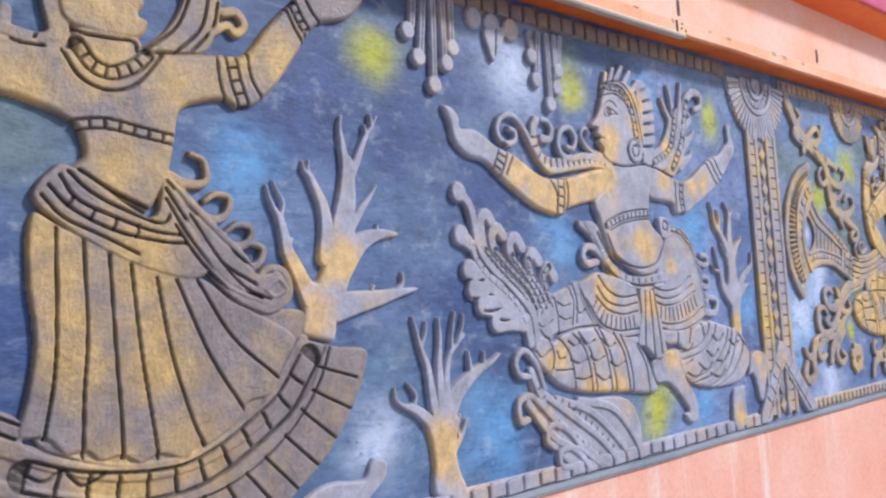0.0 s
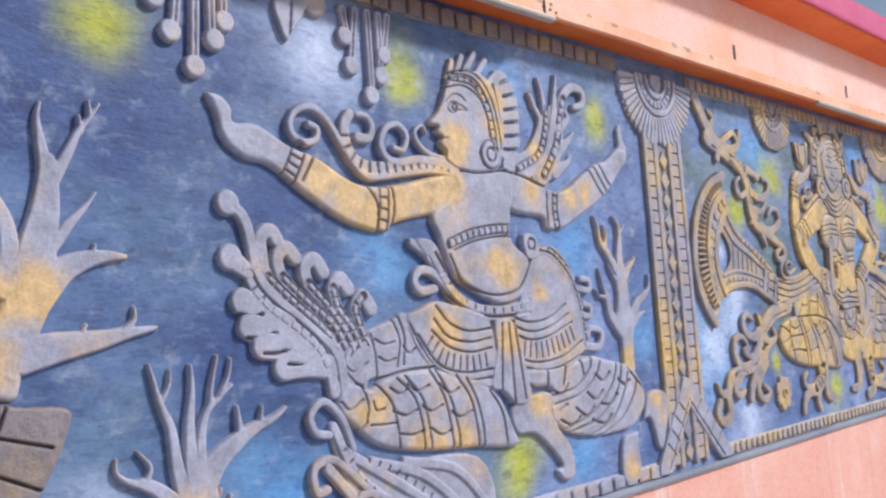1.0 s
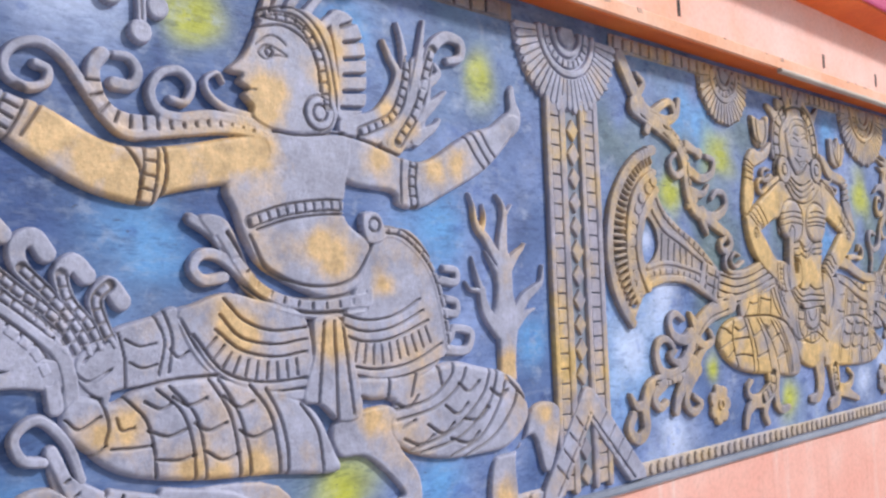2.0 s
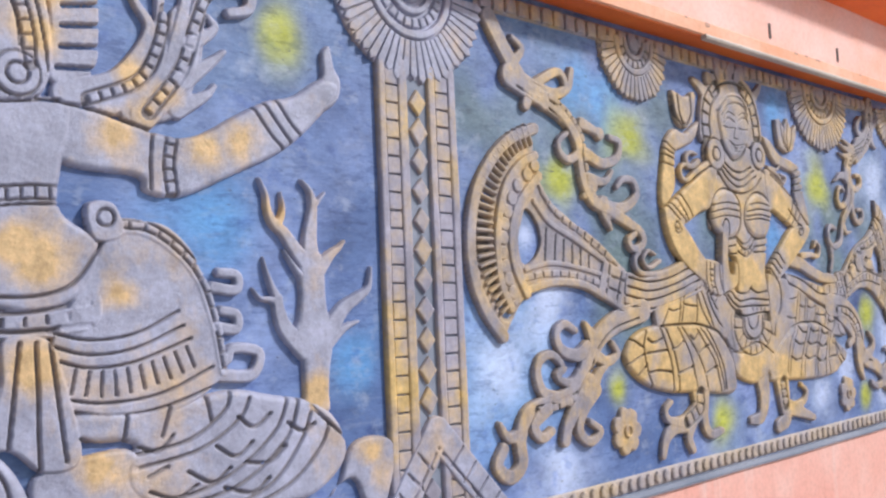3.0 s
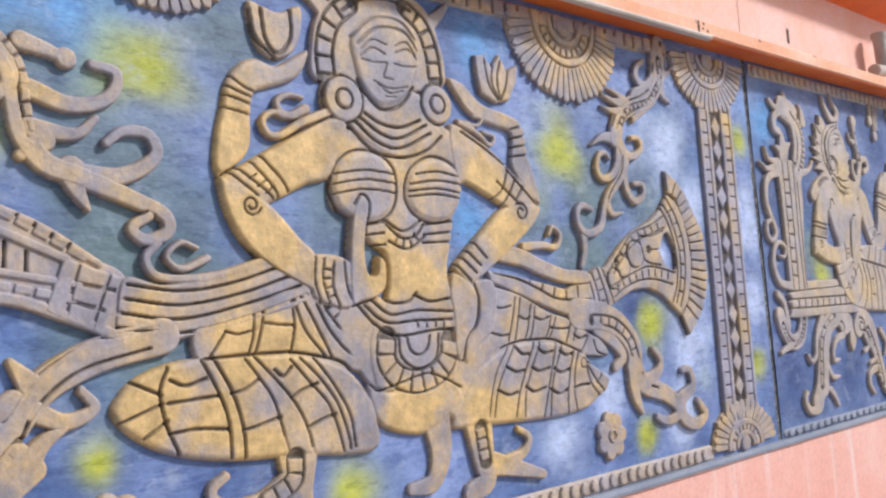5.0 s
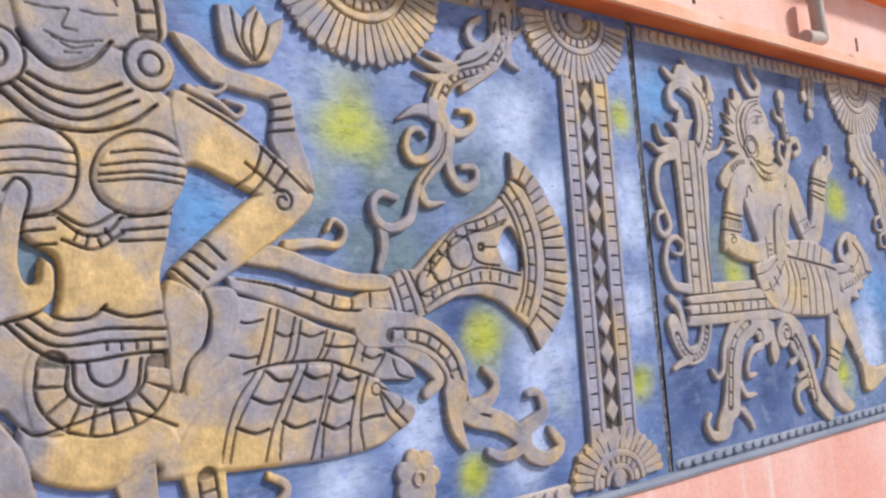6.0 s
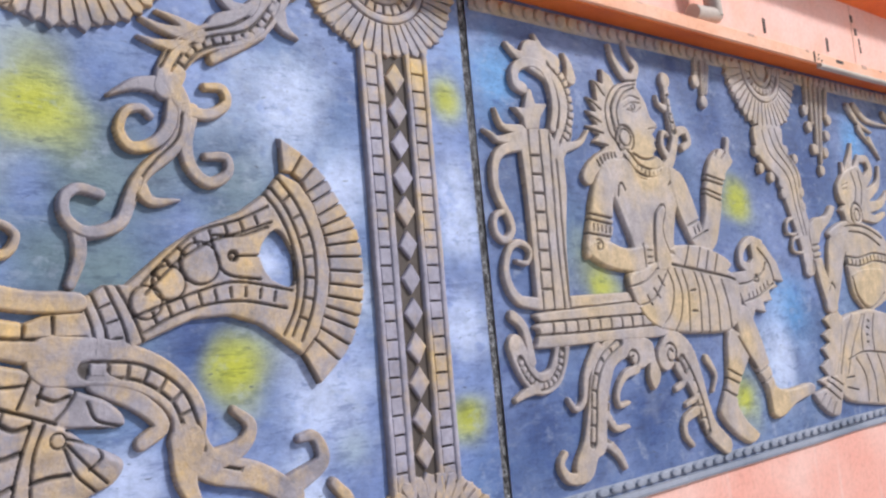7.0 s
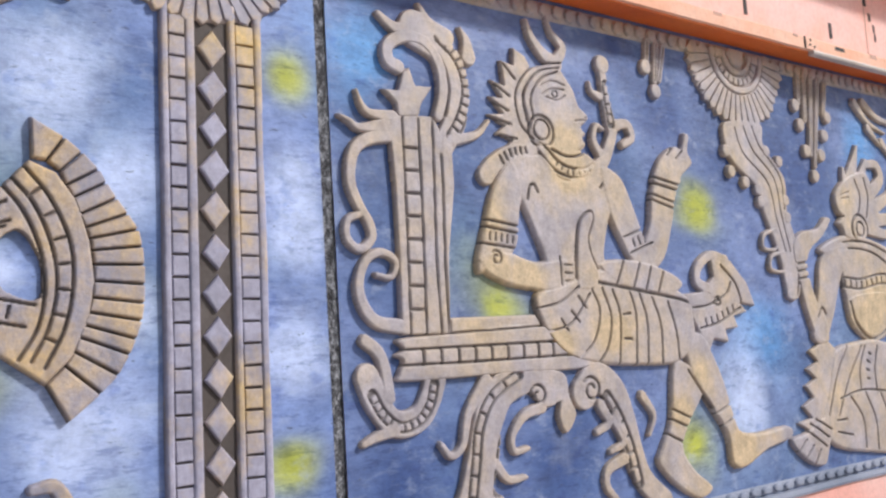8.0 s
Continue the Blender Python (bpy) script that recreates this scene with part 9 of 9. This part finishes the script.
# ---- pilasters, rosettes and beaded borders ----
def pilaster(label, x, left, right, z0, z1, pitch, dpitch, lean, mat, bed):
    """left, right: (rail, blocks, rail) as x spans; diamonds between them."""
    thing = tagged(new("pilaster_relief"), label, "relief pilaster", "pilasters")
    thing.matrix_basis = Matrix.Translation((x, 0, z0)) @ Matrix.Rotation(lean, 4, "Y")
    body = Relief(left[0] - x - 0.02, right[3] - x + 0.02, -0.02, z1 - z0 + 0.02, 0.006)
    body.slab([(left[0] - x, 0), (right[3] - x, 0), (right[3] - x, z1 - z0), (left[0] - x, z1 - z0)], 0.012, 0.01, sharp=True)
    body.build("backing", bed, thing)
    for a, b in ((left[0], left[1]), (left[2], left[3]), (right[0], right[1]), (right[2], right[3])):
        rail = Relief(a - x - 0.02, b - x + 0.02, -0.02, z1 - z0 + 0.02, 0.006)
        wave = [((a + b) / 2 - x + 0.003 * noise.noise((a * 9, k * 0.8, 2)), k * (z1 - z0) / 8) for k in range(9)]
        rail.band(wave, b - a, b - a, 0.033, 0.012)
        rail.build("rail", mat, thing)
    for a, b in ((left[1], left[2]), (right[1], right[2])):
        w, h = (b - a) / 2 + 0.002, pitch / 2 - 0.0035
        me = pad_mesh("block", [(-w, -h), (w, -h), (w, h), (-w, h)], 0.028, mat, 0.005)
        for k in range(int((z1 - z0) / pitch)):
            piece("block", me, thing, (a + b) / 2 - x, (k + 0.5) * pitch, turn=random.uniform(-0.04, 0.04), scale=random.uniform(0.97, 1.03))
    gap = (right[0] - left[3]) / 2
    me = pad_mesh("diamond", [(0, -dpitch * 0.5), (gap * 0.96, 0), (0, dpitch * 0.5), (-gap * 0.96, 0)], 0.032, mat, 0.010)
    for k in range(int((z1 - z0) / dpitch)):
        piece("diamond", me, thing, (left[3] + right[0]) / 2 - x, (k + 0.5) * dpitch, turn=random.uniform(-0.08, 0.08), scale=random.uniform(0.88, 1.0))
    return thing


def rosette(name, label, cx, cz, rx, rz, n, mat, up=False, span=180.0):
    """A half flower: petals round rings of beads, hanging from the border or standing on it."""
    thing = tagged(new(name), label, "relief rosette", "rosettes")
    flip = 1 if up else -1
    a0, a1 = radians(90 - span / 2), radians(90 + span / 2)
    at = lambda a, k: (cx + rx * k * math.cos(a), cz + flip * rz * k * math.sin(a))
    arc = lambda k: [at(a0 + (a1 - a0) * i / 16, k) for i in range(17)]
    lo, hi = (cz - 0.02, cz + rz + 0.04) if up else (cz - rz - 0.04, cz + 0.02)
    disc = Relief(cx - rx - 0.04, cx + rx + 0.04, lo, hi)
    disc.slab(arc(1.0), 0.016, 0.01, sharp=True)
    disc.build("disc", mat, thing)
    for i in range(n):
        b0, b1 = a0 + (a1 - a0) * (i + 0.08) / n, a0 + (a1 - a0) * (i + 0.92) / n
        long = random.uniform(0.97, 1.03)
        outline = [at(b0, 0.58), at(b0, 0.97 * long), at((b0 + b1) / 2, 1.02 * long), at(b1, 0.97 * long), at(b1, 0.58)]
        px, pz = at((b0 + b1) / 2, 0.8)
        me = pad_mesh("petal", [(p - px, q - pz) for p, q in (outline if flip < 0 else outline[::-1])], 0.033, mat, 0.007)
        piece("petal", me, thing, px, pz)
    for k, w in ((0.52, 0.034), (0.27, 0.030)):
        ring = Relief(cx - rx, cx + rx, lo, hi)
        ring.band(arc(k), w, w, 0.038, 0.012, sharp=True)
        ring.build("ring", mat, thing)
    beads = Relief(cx - rx, cx + rx, lo, hi)
    beads.band(arc(0.395), 0.040, 0.040, 0.032, 0.012, sharp=True)
    beads.rungs(arc(0.395), 0.036, 0.036, rails=False)
    beads.build("bead_ring", mat, thing)
    hub = Relief(cx - rx, cx + rx, lo, hi)
    hub.dome(cx, cz + flip * 0.01, rx * 0.16, 0.036, False)
    hub.build("hub", mat, thing)
    return thing


pilaster("tall mauve and gold relief pilaster with blocks and diamonds", 4.79, (4.612, 4.649, 4.698, 4.744), (4.832, 4.871, 4.926, 4.968), 0.87, 2.46, 0.0605, 0.101, 0.006, PILLAR, CEMENT)
pilaster("narrow grey and gold relief pilaster with blocks and diamonds", 8.955, (8.806, 8.834, 8.876, 8.910), (9.004, 9.032, 9.082, 9.112), 0.98, 2.56, 0.0615, 0.116, 0.010, PILLAR, UMBER)
rosette("rosette_relief", "mauve half rosette capping the tall pilaster", 4.785, 2.745, 0.335, 0.335, 27, MAUVE)
rosette("rosette_relief", "tan half rosette under the top border", 6.075, 2.765, 0.25, 0.262, 21, TAN)
rosette("rosette_relief", "large tan half rosette under the top border", 7.85, 2.775, 0.36, 0.335, 26, TAN)
rosette("rosette_relief", "tan half rosette capping the narrow pilaster", 8.945, 2.775, 0.33, 0.27, 23, TAN)
rosette("rosette_relief", "tan half rosette at the foot of the narrow pilaster", 8.965, 0.868, 0.285, 0.215, 17, TAN, up=True)
rosette("rosette_relief", "beige half rosette with garland under the top border", 11.47, 2.79, 0.35, 0.33, 22, BEIGE)

# chevron foot of the tall pilaster
chevron = tagged(new("chevron_relief"), "mauve and gold relief chevron at the foot of the pilaster", "relief chevron")
for name, pts in (("limb", [(4.815, 1.215), (4.56, 0.87)]), ("limb", [(4.815, 1.215), (5.14, 0.86)])):
    r = Relief(4.45, 5.25, 0.85, 1.3)
    r.band(pts, 0.115, 0.115, 0.040, 0.012, sharp=True)
    (ax, az), (bx, bz) = pts
    r.cut([(ax, az - 0.05), (bx + (0.03 if bx < ax else -0.03), bz)], 0.012, 0.016, sharp=True)
    for k in (0.25, 0.42, 0.59, 0.76):
        mx, mz = ax + (bx - ax) * k, az + (bz - az) * k
        r.cut([(mx - 0.03, mz + (0.03 if bx < ax else -0.03)), (mx + 0.03, mz - (0.03 if bx < ax else -0.03))], 0.011, 0.014, sharp=True)
    r.build(name, MAUVE, chevron)


def bead_row(name, label, x0, x1, z, pitch, height, mat, round_bead=False):
    row = tagged(new(name), label, "border", kind="structure")
    rail = Relief(x0, x1, z - height / 2 - 0.05, z + height / 2 + 0.05, 0.008)
    rail.band([(x0 + 0.02, z), (x1 - 0.02, z)], height * 1.15, height * 1.15, 0.010, 0.01)
    rail.build("border_backing", mat, row)
    w, h = pitch / 2 - 0.005, height / 2
    if round_bead:
        outline = [(w * math.cos(k * math.pi / 4 + 0.39), h * math.sin(k * math.pi / 4 + 0.39)) for k in range(8)]
    else:
        outline = [(-w, -h), (w, -h), (w, h * 0.7), (w * 0.6, h), (-w * 0.6, h), (-w, h * 0.7)]
    me = pad_mesh("bead", outline, 0.030, mat, 0.010)
    n = int((x1 - x0 - 0.04) / pitch)
    for k in range(n):
        piece("bead", me, row, x0 + 0.02 + (k + 0.5) * pitch, z + random.uniform(-0.003, 0.003), turn=random.uniform(-0.06, 0.06), scale=random.uniform(0.9, 1.02))


bead_row("border_foot_first", "grey beaded border along the mural's foot", 0.2, 4.56, 0.872, 0.098, 0.058, MAUVE)
bead_row("border_foot_middle", "tan beaded border along the mural's foot", 5.15, 8.70, 0.872, 0.062, 0.058, BEIGE, True)
bead_row("border_foot_next", "blue-grey beaded border along the next panel's foot", 9.37, 15.0, 0.862, 0.082, 0.036, CEMENT, True)
bead_row("border_top_first", "bronze beaded border under the ledge", 0.2, 4.46, 2.772, 0.085, 0.072, BRONZE)
bead_row("border_top_middle", "tan beaded border under the ledge", 5.10, 8.62, 2.772, 0.070, 0.066, TAN)
bead_row("border_top_next", "grey beaded border under the ledge of the next panel", 9.37, 15.0, 2.785, 0.067, 0.060, BEIGE, True)

# ---- ledge fittings, coping and what stands beyond ----
for x0, x1 in ((X0, 3.80), (6.42, 8.76), (11.86, 15.2)):
    tagged(mesh_object("drip_strip", sweep([(WALL - 0.145, 2.800), (WALL - 0.172, 2.803), (WALL - 0.176, 2.812), (WALL - 0.172, 2.822), (WALL - 0.145, 2.824)], x0, x1, 0.3, 0.003), PALE), "pale metal drip strip under the ledge", "drip strip", "drip strips")
for x in (2.42, 4.038, 5.705, 7.352, 8.17, 9.872, 11.605, 12.335, 13.9):
    tagged(mesh_object("weep_slot", box(x - 0.012, x + 0.012, WALL - 0.007, WALL + 0.01, 3.005, 3.088), DARK), "narrow dark weep slot in the coral wall", "slot", "weep slots")
for x in (3.80, 8.72, 11.87):
    tagged(mesh_object("ledge_joint", box(x - 0.05, x + 0.05, WALL - 0.163, WALL - 0.10, 2.826, 2.884, 0.003), FASCIA), "raised coral painted joint plate on the ledge", "joint plate", "ledge joints")
for x, w in ((11.62, 0.07), (12.14, 0.07), (12.45, 0.03)):
    tagged(mesh_object("broken_notch", box(x - w, x + w, WALL - 0.158, WALL - 0.13, 2.850, 2.884, 0.008), DARK), "dark broken notch in the ledge edge", "notch", "ledge notches")

for x in (3.80, 8.72, 11.87):
    for dx, z in ((-0.056, 2.855), (-0.020, 2.848), (0.018, 2.842), (-0.012, 2.872)):
        bm = box(x + dx - 0.006, x + dx + 0.006, WALL - 0.166, WALL - 0.150, z - 0.005, z + 0.005, 0.002)
        tagged(mesh_object("nail_head", bm, DARK), "dark rusty nail head in the ledge joint", "nail", "nail heads")
    bm = box(x - 0.058, x - 0.053, WALL - 0.1645, WALL - 0.15, 2.828, 2.884)
    tagged(mesh_object("hairline_crack", bm, DARK), "dark hairline crack beside the ledge joint", "crack", "ledge cracks")
for k in range(26):
    x, w = random.Random(k).uniform(2.2, 13.5), random.Random(k + 50).uniform(0.008, 0.03)
    bm = box(x - w, x + w, WALL - 0.1622, WALL - 0.152, 2.872 + 0.008 * math.sin(k * 3.7), 2.885 + 0.002 * math.sin(k), 0.002)
    tagged(mesh_object("paint_chip", bm, CHIP), "bare grey chip where the ledge paint has flaked", "chip", "paint chips")

for x in (SEAM, 12.70):
    tagged(mesh_object("wall_seam", box(x - 0.004, x + 0.004, WALL - 0.0055, WALL + 0.01, 2.945, 3.355), CHIP), "thin vertical seam in the coral wall", "seam", "wall seams")
for dx, z, w in ((0.012, 3.27, 0.016), (0.05, 3.19, 0.012), (0.085, 3.13, 0.010), (0.09, 3.08, 0.008)):
    tagged(mesh_object("wall_chip", box(12.70 + dx - w, 12.70 + dx + w, WALL - 0.007, WALL + 0.01, z - 0.022, z + 0.022, 0.002), DARK), "dark flaked chip beside the wall seam", "chip", "wall chips")


def spout(x):
    """An elbow of pipe that stands on the ledge."""
    thing = tagged(new("drain_spout"), "pale grey elbow drain pipe on the ledge", "drain pipe")
    def tube(name, a, b, r):
        bm = bmesh.new()
        d = Vector(b) - Vector(a)
        m = Matrix.Translation((Vector(a) + Vector(b)) / 2) @ d.to_track_quat("Z", "Y").to_matrix().to_4x4()
        bmesh.ops.create_cone(bm, cap_ends=True, segments=20, radius1=r, radius2=r, depth=d.length, matrix=m)
        part(name, bm, PALE, thing)
    tube("riser", (x + 0.01, WALL - 0.10, 2.955), (x - 0.02, WALL - 0.10, 3.20), 0.042)
    tube("outlet", (x - 0.24, WALL - 0.135, 2.925), (x + 0.03, WALL - 0.095, 2.965), 0.038)
    tube("collar", (x - 0.016, WALL - 0.10, 3.17), (x - 0.021, WALL - 0.10, 3.21), 0.050)


spout(10.94)
tagged(mesh_object("coping", sweep([(WALL + 0.30, 3.36), (WALL - 0.004, 3.36), (WALL - 0.20, 3.395), (WALL - 0.205, 3.41), (WALL + 0.30, 3.44)], X0, X1, 0.5, 0.004), ORANGE), "orange painted coping of the wall", "coping", kind="structure")
tagged(mesh_object("trim_coping_edge", sweep([(WALL - 0.10, 3.425), (WALL - 0.22, 3.405), (WALL - 0.225, 3.42), (WALL - 0.22, 3.58), (WALL - 0.20, 3.60), (WALL + 0.30, 3.60), (WALL + 0.30, 3.45)], X0, X1, 0.5, 0.004), MAGENTA), "magenta painted parapet edge", "trim", kind="structure")


# ---- a tree behind the parapet ----
def leafy_tree(x, y, height):
    thing = tagged(new("tree"), "leafy green tree rising behind the parapet", "tree")
    thing.location = (x, y, 0)
    bark, nt, bsdf = material("tree_bark")
    nt.links.new(ramp(nt, noise_tex(nt, 8, 5, 0.6, stretch=(1, 1, 0.2)), (0.3, (0.10, 0.07, 0.05)), (0.7, (0.22, 0.17, 0.12))), bsdf.inputs["Base Color"])
    leaf, nt, bsdf = material("tree_leaf")
    nt.links.new(ramp(nt, noise_tex(nt, 2.5, 4, 0.6), (0.3, (0.03, 0.07, 0.03)), (0.7, (0.10, 0.17, 0.06))), bsdf.inputs["Base Color"])
    bsdf.inputs["Roughness"].default_value = 0.5
    def limb(name, a, b, r0, r1):
        bm = bmesh.new()
        d = Vector(b) - Vector(a)
        m = Matrix.Translation((Vector(a) + Vector(b)) / 2) @ d.to_track_quat("Z", "Y").to_matrix().to_4x4()
        bmesh.ops.create_cone(bm, cap_ends=True, segments=10, radius1=r0, radius2=r1, depth=d.length, matrix=m)
        part(name, bm, bark, thing)
    limb("trunk", (0, 0, 0), (0.1, 0, height * 0.6), 0.20, 0.12)
    rng = random.Random(11)
    tips = []
    for k in range(7):
        a = k * 0.9
        tip = (1.3 * math.cos(a), 1.3 * math.sin(a), height * rng.uniform(0.72, 0.95))
        limb("limb", (0.1, 0, height * rng.uniform(0.42, 0.58)), tip, 0.08, 0.03)
        tips.append(tip)
    bm = bmesh.new()
    for k in range(1800):
        c = Vector(rng.choice(tips)) + Vector((rng.gauss(0, 0.45), rng.gauss(0, 0.45), rng.gauss(0, 0.4)))
        q = Euler((rng.uniform(-1, 1), rng.uniform(-1, 1), rng.uniform(0, 6.3))).to_matrix()
        s = rng.uniform(0.07, 0.13)
        vs = [bm.verts.new(c + q @ Vector(p)) for p in ((-s, 0, 0), (0, -s * 0.45, 0.02), (s, 0, 0), (0, s * 0.45, 0.02))]
        bm.faces.new(vs)
    part("crown", bm, leaf, thing)


leafy_tree(13.5, 6.5, 5.4)
leafy_tree(17.2, 6.0, 5.0)
